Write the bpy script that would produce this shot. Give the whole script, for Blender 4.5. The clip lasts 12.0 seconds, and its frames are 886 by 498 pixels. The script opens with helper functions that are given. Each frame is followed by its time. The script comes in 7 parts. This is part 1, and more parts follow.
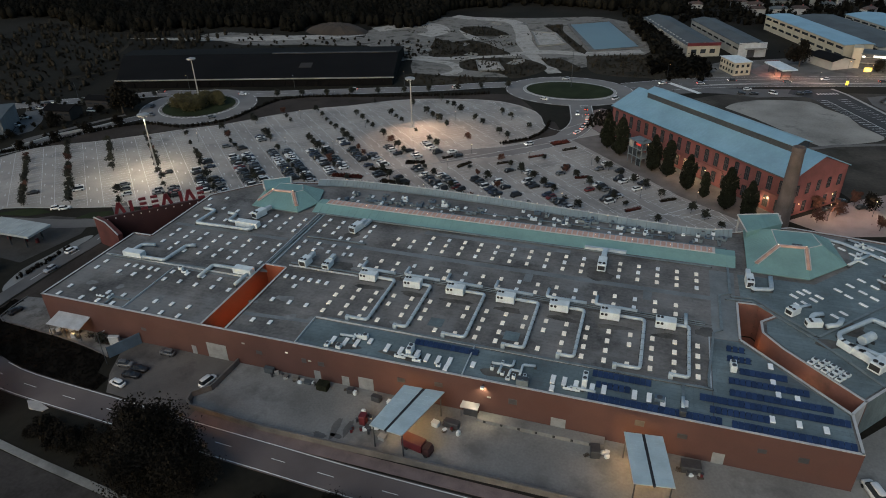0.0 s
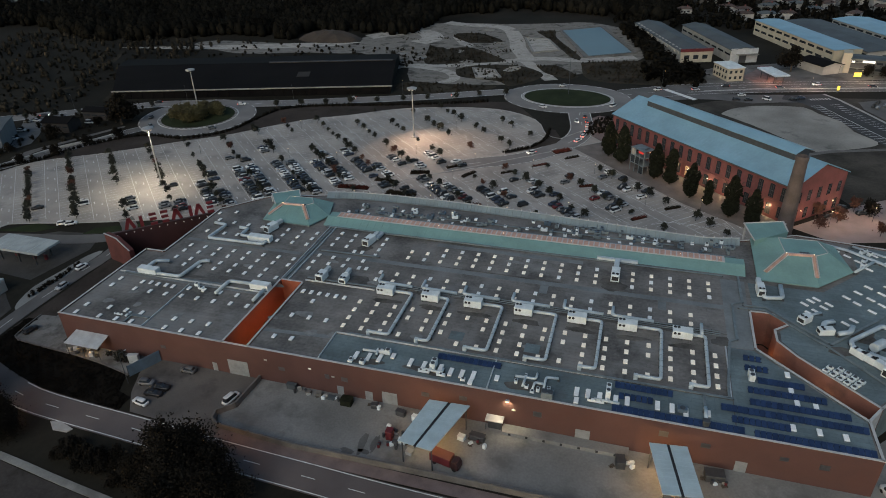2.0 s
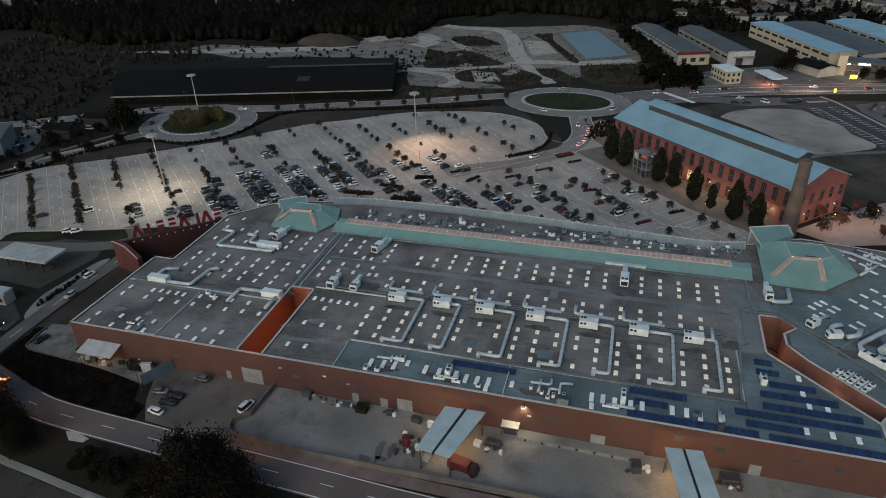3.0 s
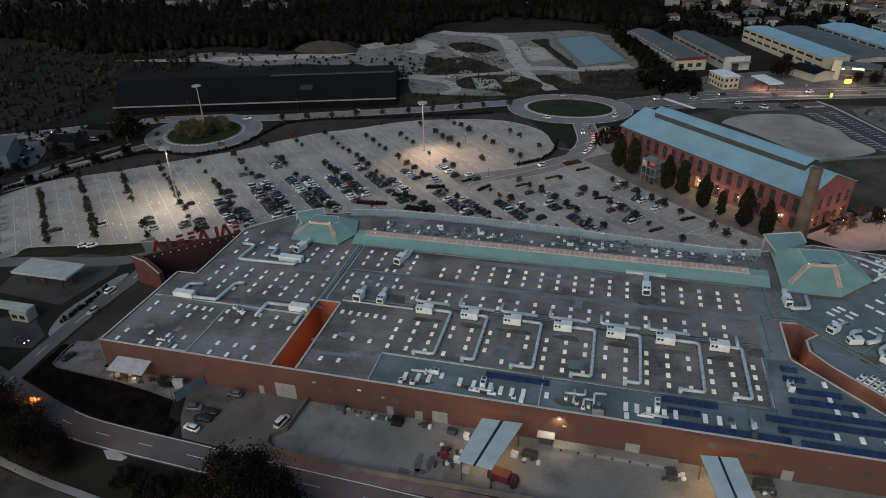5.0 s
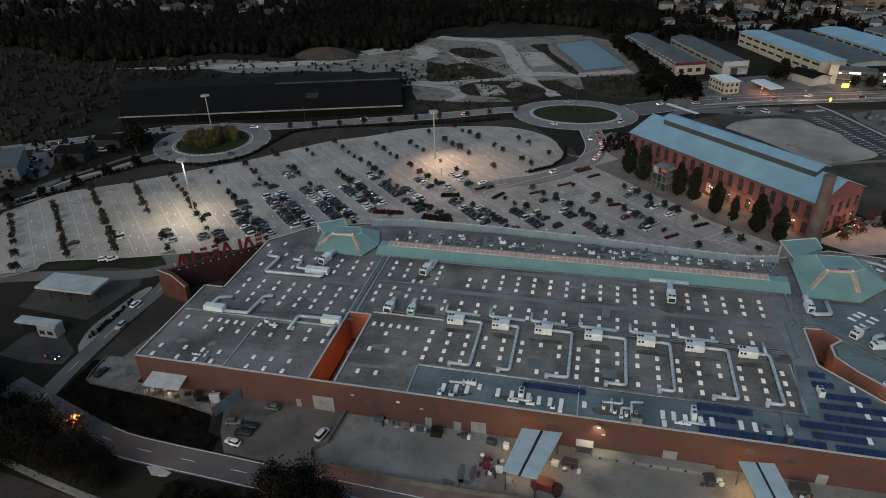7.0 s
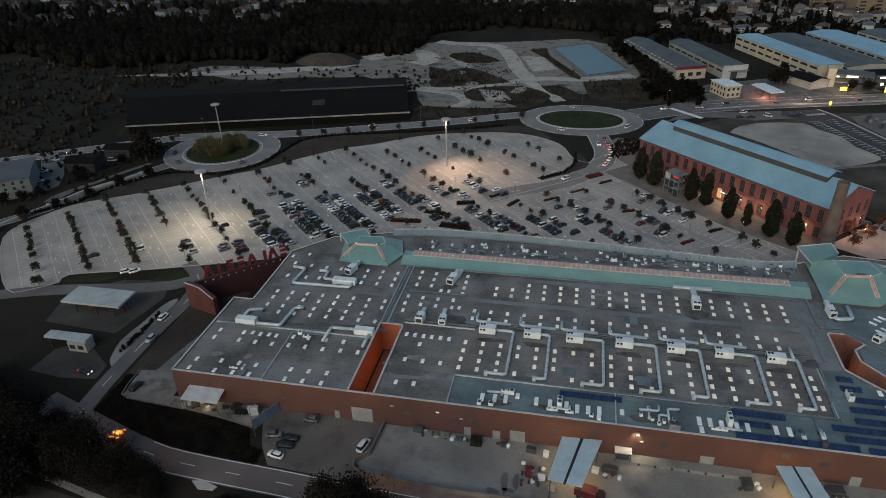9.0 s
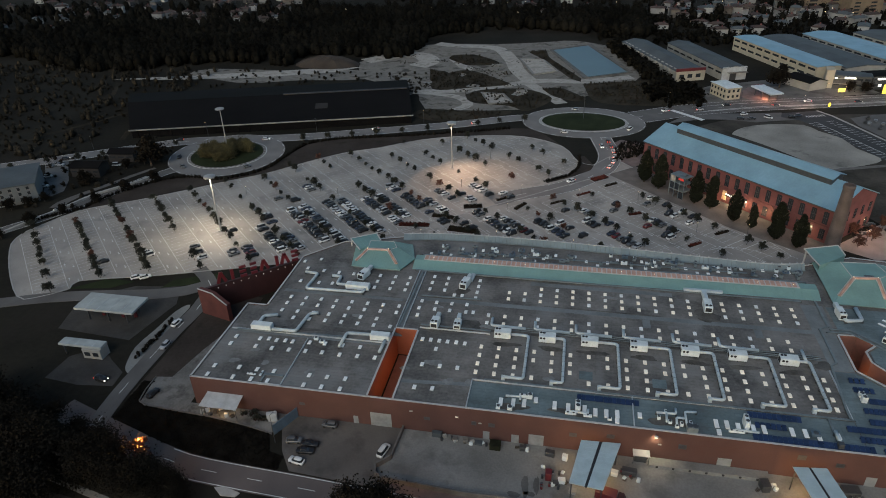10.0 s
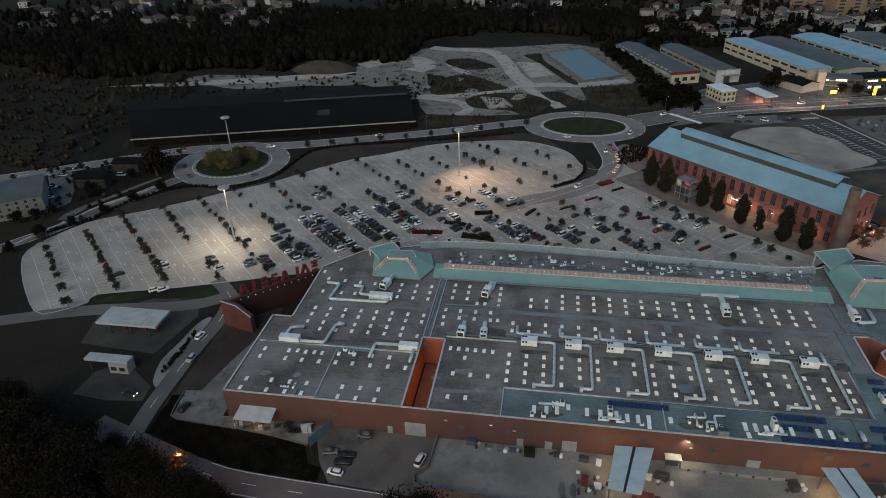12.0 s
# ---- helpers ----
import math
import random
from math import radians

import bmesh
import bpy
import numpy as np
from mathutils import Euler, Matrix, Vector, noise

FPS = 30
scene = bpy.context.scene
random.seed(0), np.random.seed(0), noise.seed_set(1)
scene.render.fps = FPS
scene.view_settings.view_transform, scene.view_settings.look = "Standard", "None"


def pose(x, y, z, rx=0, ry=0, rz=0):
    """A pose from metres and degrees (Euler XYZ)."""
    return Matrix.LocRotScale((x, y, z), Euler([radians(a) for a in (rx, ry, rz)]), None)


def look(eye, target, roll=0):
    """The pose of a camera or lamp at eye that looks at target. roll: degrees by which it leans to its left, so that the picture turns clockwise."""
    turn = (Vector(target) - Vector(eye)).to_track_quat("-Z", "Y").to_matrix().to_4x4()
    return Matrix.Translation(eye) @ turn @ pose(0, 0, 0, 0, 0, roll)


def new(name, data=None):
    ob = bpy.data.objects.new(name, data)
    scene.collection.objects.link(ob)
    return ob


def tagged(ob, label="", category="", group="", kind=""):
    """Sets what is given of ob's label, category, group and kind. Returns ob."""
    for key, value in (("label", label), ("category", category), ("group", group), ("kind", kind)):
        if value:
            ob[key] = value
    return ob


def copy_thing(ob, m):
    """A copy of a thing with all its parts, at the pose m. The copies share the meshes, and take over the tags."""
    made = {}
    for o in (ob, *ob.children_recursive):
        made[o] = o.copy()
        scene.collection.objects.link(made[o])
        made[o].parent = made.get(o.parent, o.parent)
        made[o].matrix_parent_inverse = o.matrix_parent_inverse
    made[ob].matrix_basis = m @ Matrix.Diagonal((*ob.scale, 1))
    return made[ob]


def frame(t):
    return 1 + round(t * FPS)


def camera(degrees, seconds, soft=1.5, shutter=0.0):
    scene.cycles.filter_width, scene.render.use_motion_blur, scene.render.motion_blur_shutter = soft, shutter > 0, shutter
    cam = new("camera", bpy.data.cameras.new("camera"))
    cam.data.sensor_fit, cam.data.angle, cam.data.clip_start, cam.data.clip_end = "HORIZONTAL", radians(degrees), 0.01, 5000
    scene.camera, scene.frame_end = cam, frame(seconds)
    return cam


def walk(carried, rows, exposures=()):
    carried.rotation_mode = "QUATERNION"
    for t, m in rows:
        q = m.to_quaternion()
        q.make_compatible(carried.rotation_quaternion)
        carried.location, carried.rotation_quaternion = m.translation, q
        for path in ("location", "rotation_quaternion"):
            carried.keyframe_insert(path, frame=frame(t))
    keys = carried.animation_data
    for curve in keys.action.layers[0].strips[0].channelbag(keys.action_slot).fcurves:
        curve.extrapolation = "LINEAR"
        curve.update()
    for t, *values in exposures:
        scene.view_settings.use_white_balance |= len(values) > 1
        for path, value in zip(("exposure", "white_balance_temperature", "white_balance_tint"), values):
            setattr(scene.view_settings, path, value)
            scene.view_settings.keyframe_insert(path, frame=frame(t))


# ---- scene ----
EXPOSURE = 0.54
cam = camera(68.0, 12.0, soft=0.95)
PATH = [
    (0, (142.695, -100.071, 99.486), (114.841, -17.860, 49.832), -1.49),
    (0.5, (141.099, -100.587, 100.406), (113.715, -18.195, 50.789), -1.51),
    (1, (139.338, -101.167, 101.338), (112.448, -18.589, 51.761), -1.54),
    (1.5, (137.426, -101.803, 102.282), (111.046, -19.036, 52.746), -1.56),
    (2, (135.381, -102.487, 103.237), (109.520, -19.533, 53.742), -1.58),
    (2.5, (133.214, -103.213, 104.204), (107.877, -20.074, 54.747), -1.60),
    (3, (130.940, -103.974, 105.180), (106.127, -20.655, 55.761), -1.62),
    (5, (120.999, -107.251, 109.187), (98.225, -23.289, 59.876), -1.69),
    (5.5, (118.354, -108.103, 110.213), (96.067, -24.001, 60.916), -1.70),
    (6, (115.662, -108.959, 111.246), (93.854, -24.726, 61.958), -1.72),
    (6.5, (112.930, -109.814, 112.289), (91.593, -25.460, 63.003), -1.73),
    (7, (110.164, -110.666, 113.340), (89.294, -26.198, 64.050), -1.75),
    (9, (98.861, -113.982, 117.624), (79.884, -29.115, 68.253), -1.79),
    (9.5, (95.992, -114.777, 118.714), (77.522, -29.819, 69.307), -1.80),
    (10, (93.108, -115.556, 119.812), (75.173, -30.507, 70.364), -1.80),
    (10.5, (90.211, -116.317, 120.917), (72.848, -31.176, 71.424), -1.81),
    (11, (87.299, -117.060, 122.030), (70.554, -31.825, 72.486), -1.81),
    (11.5, (84.371, -117.786, 123.150), (68.301, -32.452, 73.553), -1.80),
    (12, (81.425, -118.494, 124.277), (66.098, -33.056, 74.624), -1.79),
]
walk(cam, [(t, look(eye, target, roll)) for t, eye, target, roll in PATH], [(0, EXPOSURE), (12, EXPOSURE)])

# ---- world and large lights ----
world = bpy.data.worlds.new("dusk")
scene.world = world
world.use_nodes = True
wn = world.node_tree
sky = wn.nodes.new("ShaderNodeTexSky")
sky.sky_type, sky.sun_disc = "NISHITA", False
sky.sun_elevation, sky.sun_rotation = radians(9), radians(200)
sky.altitude, sky.dust_density, sky.ozone_density = 150, 2.0, 2.0
wn.links.new(sky.outputs[0], wn.nodes["Background"].inputs[0])
wn.nodes["Background"].inputs[1].default_value = 0.1

sun_data = bpy.data.lights.new("sun", "SUN")
sun_data.energy, sun_data.angle, sun_data.color = 0.8, radians(40), (0.97, 0.95, 0.89)
sun = new("sun", sun_data)
sun.matrix_world = look((60, -170, 170), (100, 30, 0))


def lamp(name, place, watts, colour, radius=0.3, aim=None, cone=120, blend=0.6):
    """A lamp that the place has; with aim a flood that points there."""
    d = bpy.data.lights.new(name, "SPOT" if aim else "POINT")
    d.energy, d.color, d.shadow_soft_size = watts * 0.35, colour, radius
    if aim:
        d.spot_size, d.spot_blend = radians(cone), blend
    ob = new(name, d)
    ob.matrix_world = look(place, aim) if aim else pose(*place)
    return ob


SODIUM, WARM, NEUTRAL = (1.0, 0.48, 0.14), (1.0, 0.66, 0.34), (1.0, 0.86, 0.66)


# ---- materials ----
def mat(name, col, rough=0.8, metal=0.0, scale=0.3, var=0.25, bump=0.15, fine=4.0, rand=0.0, stain=None, emit=0.0, emit_col=None, spec=0.5, sheets=None):
    """Colour with broad patches and fine grain in world metres, fine relief, and per-object variation where rand is set."""
    m = bpy.data.materials.new(name)
    m.use_nodes = True
    n, l = m.node_tree.nodes, m.node_tree.links
    b = n["Principled BSDF"]
    b.inputs["Roughness"].default_value, b.inputs["Metallic"].default_value = rough, metal
    b.inputs["Specular IOR Level"].default_value = spec
    geo = n.new("ShaderNodeNewGeometry")
    broad, grain = n.new("ShaderNodeTexNoise"), n.new("ShaderNodeTexNoise")
    for t, s, d in ((broad, scale, 5), (grain, fine, 3)):
        t.inputs["Scale"].default_value, t.inputs["Detail"].default_value = s, d
        l.new(geo.outputs["Position"], t.inputs["Vector"])
    mix = n.new("ShaderNodeMath")
    mix.operation = "MULTIPLY_ADD"
    mix.inputs[1].default_value = 0.35
    l.new(grain.outputs[0], mix.inputs[0])
    l.new(broad.outputs[0], mix.inputs[2])
    ramp = n.new("ShaderNodeValToRGB")
    lo, hi = ramp.color_ramp.elements
    lo.position, hi.position = 0.45, 0.9
    lo.color = (*[max(0, c * (1 - var)) for c in col], 1)
    hi.color = (*[min(1, c * (1 + var)) for c in col], 1)
    l.new(mix.outputs[0], ramp.inputs[0])
    out = ramp.outputs[0]
    if stain:
        patch = n.new("ShaderNodeTexNoise")
        patch.inputs["Scale"].default_value, patch.inputs["Detail"].default_value = stain[1], 6
        patch.inputs["Roughness"].default_value = 0.65
        l.new(geo.outputs["Position"], patch.inputs["Vector"])
        cut = n.new("ShaderNodeMapRange")
        cut.inputs[1].default_value, cut.inputs[2].default_value = stain[2], stain[2] + 0.14
        l.new(patch.outputs[0], cut.inputs[0])
        mx = n.new("ShaderNodeMix")
        mx.data_type = "RGBA"
        l.new(cut.outputs[0], mx.inputs[0])
        l.new(out, mx.inputs[6])
        mx.inputs[7].default_value = (*stain[0], 1)
        out = mx.outputs[2]
    if sheets:
        br, mp = n.new("ShaderNodeTexBrick"), n.new("ShaderNodeMix")
        br.inputs["Scale"].default_value = 1.0
        br.inputs["Brick Width"].default_value, br.inputs["Row Height"].default_value = sheets[1], sheets[0]
        br.inputs["Mortar Size"].default_value = 0.035
        k = sheets[2]
        br.inputs["Color1"].default_value, br.inputs["Color2"].default_value = (1 - k, 1 - k, 1 - k, 1), (1 + k * 0.6, 1 + k * 0.6, 1 + k * 0.6, 1)
        br.inputs["Mortar"].default_value = (0.72, 0.72, 0.72, 1)
        l.new(geo.outputs["Position"], br.inputs["Vector"])
        mp.data_type, mp.blend_type = "RGBA", "MULTIPLY"
        mp.inputs[0].default_value = 1.0
        l.new(out, mp.inputs[6])
        l.new(br.outputs[0], mp.inputs[7])
        out = mp.outputs[2]
    if rand:
        info, hsv, rr = n.new("ShaderNodeObjectInfo"), n.new("ShaderNodeHueSaturation"), n.new("ShaderNodeMapRange")
        rr.inputs[3].default_value, rr.inputs[4].default_value = 1 - rand, 1 + rand
        l.new(info.outputs["Random"], rr.inputs[0])
        l.new(rr.outputs[0], hsv.inputs["Value"])
        l.new(out, hsv.inputs["Color"])
        out = hsv.outputs[0]
    l.new(out, b.inputs["Base Color"])
    if bump:
        bp = n.new("ShaderNodeBump")
        bp.inputs["Strength"].default_value, bp.inputs["Distance"].default_value = bump, 0.05
        l.new(grain.outputs[0], bp.inputs["Height"])
        l.new(bp.outputs[0], b.inputs["Normal"])
    if emit:
        b.inputs["Emission Color"].default_value = (*(emit_col or col), 1)
        b.inputs["Emission Strength"].default_value = emit
    return m


GRASS = mat("rough_grass", (0.0205, 0.0188, 0.0145), 0.95, spec=0.08, scale=0.02, var=0.45, fine=0.6, bump=0.4, stain=((0.03, 0.026, 0.022), 0.012, 0.56))
LAWN = mat("mown_grass", (0.024, 0.031, 0.014), 0.95, spec=0.1, scale=0.1, var=0.35, fine=3)
EARTH = mat("bare_earth", (0.2, 0.186, 0.162), 0.95, scale=0.09, var=0.5, fine=1.2, stain=((0.05, 0.045, 0.036), 0.09, 0.49))
PALEEARTH = mat("pale_gravel", (0.37, 0.35, 0.315), 0.95, scale=0.12, var=0.4, fine=1.2, stain=((0.13, 0.12, 0.1), 0.12, 0.52))
SCRUB = mat("scrub_growth", (0.04, 0.035, 0.026), 0.95, spec=0.05, scale=0.08, var=0.5, fine=0.8, bump=0.3, stain=((0.06, 0.045, 0.032), 0.06, 0.55))
ASPHALT = mat("asphalt", (0.11, 0.098, 0.088), 0.85, scale=0.08, var=0.3, fine=3, stain=((0.06, 0.054, 0.05), 0.09, 0.52))
FRONTROAD = mat("dark_worn_asphalt", (0.118, 0.097, 0.09), 0.85, scale=0.1, var=0.2, fine=6)
ROADTOP = mat("worn_asphalt", (0.185, 0.175, 0.166), 0.85, scale=0.1, var=0.2, fine=6)
LOTTOP = mat("parking_paving", (0.322, 0.297, 0.268), 0.85, scale=0.05, var=0.28, fine=3, stain=((0.21, 0.2, 0.183), 0.07, 0.54))
CONCRETE = mat("yard_concrete", (0.205, 0.205, 0.193), 0.85, scale=0.06, var=0.32, fine=2, stain=((0.132, 0.13, 0.122), 0.09, 0.51))
OLDWALL = mat("old_concrete", (0.13, 0.12, 0.11), 0.9, scale=0.3, var=0.3, fine=3)
PAVING = mat("pinkish_paving", (0.17, 0.125, 0.115), 0.9, scale=0.3, var=0.25, fine=4)
KERB = mat("kerb_concrete", (0.36, 0.35, 0.33), 0.85, scale=0.5, var=0.15)
BAYLINE = mat("worn_bay_paint", (0.6, 0.6, 0.58), 0.7, scale=0.6, var=0.3, fine=6)
LINE = mat("road_paint", (0.68, 0.69, 0.66), 0.7, scale=0.8, var=0.2, fine=8)
ROOF = mat("roof_membrane", (0.144, 0.135, 0.125), 0.75, scale=0.09, var=0.6, fine=1.2, stain=((0.208, 0.206, 0.198), 0.07, 0.51), sheets=(1.1, 9.0, 0.09))
STAINSHADE = mat("stained_shaded_membrane", (0.088, 0.083, 0.075), 0.8, scale=0.25, var=0.6, fine=1.5)
ROOFSTRIP = mat("roof_strip", (0.165, 0.182, 0.185), 0.75, scale=0.12, var=0.3, fine=1.5)
ROOFPALE = mat("roof_membrane_pale", (0.13, 0.172, 0.182), 0.75, scale=0.1, var=0.35, fine=1.5, stain=((0.1, 0.115, 0.12), 0.09, 0.53), sheets=(1.1, 9.0, 0.1))
REDWALL = mat("red_render", (0.087, 0.041, 0.0345), 0.85, scale=0.12, var=0.16, fine=2.5, stain=((0.085, 0.037, 0.03), 0.1, 0.52))
PINKWALL = mat("pinkish_render", (0.2, 0.085, 0.062), 0.85, scale=0.15, var=0.22, fine=2.5, stain=((0.13, 0.06, 0.046), 0.12, 0.52))
PLAZATOP = mat("plaza_paving", (0.3, 0.235, 0.215), 0.85, scale=0.15, var=0.2, fine=3)
ORANGE = mat("orange_render", (0.26, 0.078, 0.04), 0.85, scale=0.12, var=0.16, fine=2.5)
BRICK = mat("red_brick", (0.158, 0.056, 0.054), 0.9, scale=0.2, var=0.25, fine=3)
DARKRED = mat("dark_red_panel", (0.04, 0.014, 0.014), 0.6, scale=0.3, var=0.2)
LETTERRED = mat("letter_red", (0.13, 0.016, 0.022), 0.5, scale=0.5, var=0.15)
BLOCKRED = mat("block_red", (0.1, 0.03, 0.025), 0.8, scale=0.3, var=0.25)
SIGNRED = mat("sign_red", (0.11, 0.016, 0.02), 0.5, scale=0.5, var=0.15)
COPING = mat("pale_coping", (0.45, 0.45, 0.44), 0.7, scale=0.4, var=0.15)
TEAL = mat("verdigris_metal", (0.172, 0.305, 0.288), 0.6, metal=0.0, scale=0.15, var=0.14, fine=1.5, bump=0.05)
BLUEMETAL = mat("blue_grey_metal_roof", (0.19, 0.34, 0.44), 0.45, scale=0.1, var=0.14, fine=1.0, bump=0.05)
GALV = mat("galvanised_steel", (0.5, 0.53, 0.54), 0.5, metal=0.3, scale=0.5, var=0.18, bump=0.05)
DUCTM = mat("duct_cladding", (0.47, 0.54, 0.57), 0.55, metal=0.15, scale=0.4, var=0.18, bump=0.05)
UNITM = mat("white_unit_casing", (0.63, 0.69, 0.7), 0.55, scale=0.5, var=0.15, bump=0.03)
DOORM = mat("grey_door_steel", (0.23, 0.25, 0.26), 0.6, metal=0.1, scale=0.6, var=0.2)
TRAYM = mat("weathered_tray", (0.17, 0.205, 0.215), 0.6, metal=0.2, scale=0.5, var=0.25)
DARK = mat("dark_opening", (0.02, 0.02, 0.022), 0.7, scale=0.5, var=0.2)
STEEL = mat("dark_steel", (0.08, 0.085, 0.09), 0.5, metal=0.5, scale=1, var=0.15)
DOME = mat("opal_dome", (0.86, 0.87, 0.85), 0.45, scale=0.5, var=0.12, bump=0.0, rand=0.12)
WARMDOME = mat("opal_dome_lit", (0.82, 0.79, 0.7), 0.45, scale=0.5, var=0.12, bump=0.0, rand=0.12, emit=0.1, emit_col=(1.0, 0.8, 0.55))
SOLAR = mat("solar_cells", (0.018, 0.036, 0.09), 0.3, scale=0.8, var=0.25, bump=0.0, rand=0.2)
GLASSDARK = mat("window_glass", (0.03, 0.035, 0.04), 0.12, scale=0.5, var=0.2, bump=0)
PLASTER = mat("pale_plaster", (0.33, 0.325, 0.295), 0.85, scale=0.2, var=0.15, rand=0.2)
TILE = mat("roof_tiles", (0.062, 0.042, 0.036), 0.85, scale=0.4, var=0.3, fine=2, rand=0.3)
SHEETDARK = mat("dark_sheet_roof", (0.006, 0.0055, 0.0055), 0.9, spec=0.1, scale=0.05, var=0.3, fine=1)
SHEETGREY = mat("fibre_cement_roof", (0.068, 0.082, 0.09), 0.8, scale=0.08, var=0.25, fine=1)
BARK = mat("bark", (0.07, 0.055, 0.04), 0.95, scale=1, var=0.3)
LEAF = mat("small_tree_leaves", (0.02, 0.021, 0.012), 0.8, scale=0.6, var=0.4, rand=0.3, bump=0)
LEAFRUST = mat("rust_leaves", (0.09, 0.035, 0.02), 0.8, scale=0.6, var=0.4, rand=0.3, bump=0)
CYPRESS = mat("cypress_leaves", (0.018, 0.02, 0.012), 0.85, spec=0.1, scale=0.8, var=0.4, rand=0.2, bump=0)
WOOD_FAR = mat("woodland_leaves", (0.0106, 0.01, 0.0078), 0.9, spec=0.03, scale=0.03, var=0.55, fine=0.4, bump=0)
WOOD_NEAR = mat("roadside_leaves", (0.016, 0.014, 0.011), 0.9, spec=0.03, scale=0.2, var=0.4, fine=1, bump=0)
POLEM = mat("pole_steel", (0.4, 0.4, 0.39), 0.5, metal=0.4, scale=1, var=0.1)
GLOWSTRIP = mat("lit_glazing", (0.36, 0.24, 0.19), 0.3, scale=0.4, var=0.3, bump=0, emit=0.055, emit_col=(1.0, 0.5, 0.32))
BULB = mat("lamp_lens", (0.9, 0.8, 0.6), 0.3, bump=0, emit=1.6, emit_col=(1.0, 0.75, 0.42))
SODIUMBULB = mat("sodium_lens", (0.9, 0.6, 0.3), 0.3, bump=0, emit=1.7, emit_col=(1.0, 0.5, 0.15))
WHITEBULB = mat("headlamp_lens", (0.9, 0.9, 0.85), 0.3, bump=0, emit=3.0, emit_col=(1.0, 0.93, 0.8))
TAILBULB = mat("tail_lamp_lens", (0.5, 0.03, 0.02), 0.3, bump=0, emit=4.0, emit_col=(1.0, 0.07, 0.04))
RUBBER = mat("tyre_rubber", (0.02, 0.02, 0.02), 0.9, bump=0)
PAINTS = [(k, mat("car_paint_" + k, c, 0.3, metal=0.1, scale=1, var=0.05, bump=0, rand=0.15)) for k, c in (
    ("white", (0.7, 0.7, 0.68)), ("silver", (0.4, 0.41, 0.42)), ("grey", (0.12, 0.125, 0.13)), ("black", (0.02, 0.02, 0.022)),
    ("blue", (0.03, 0.04, 0.065)), ("red", (0.13, 0.018, 0.018)))]


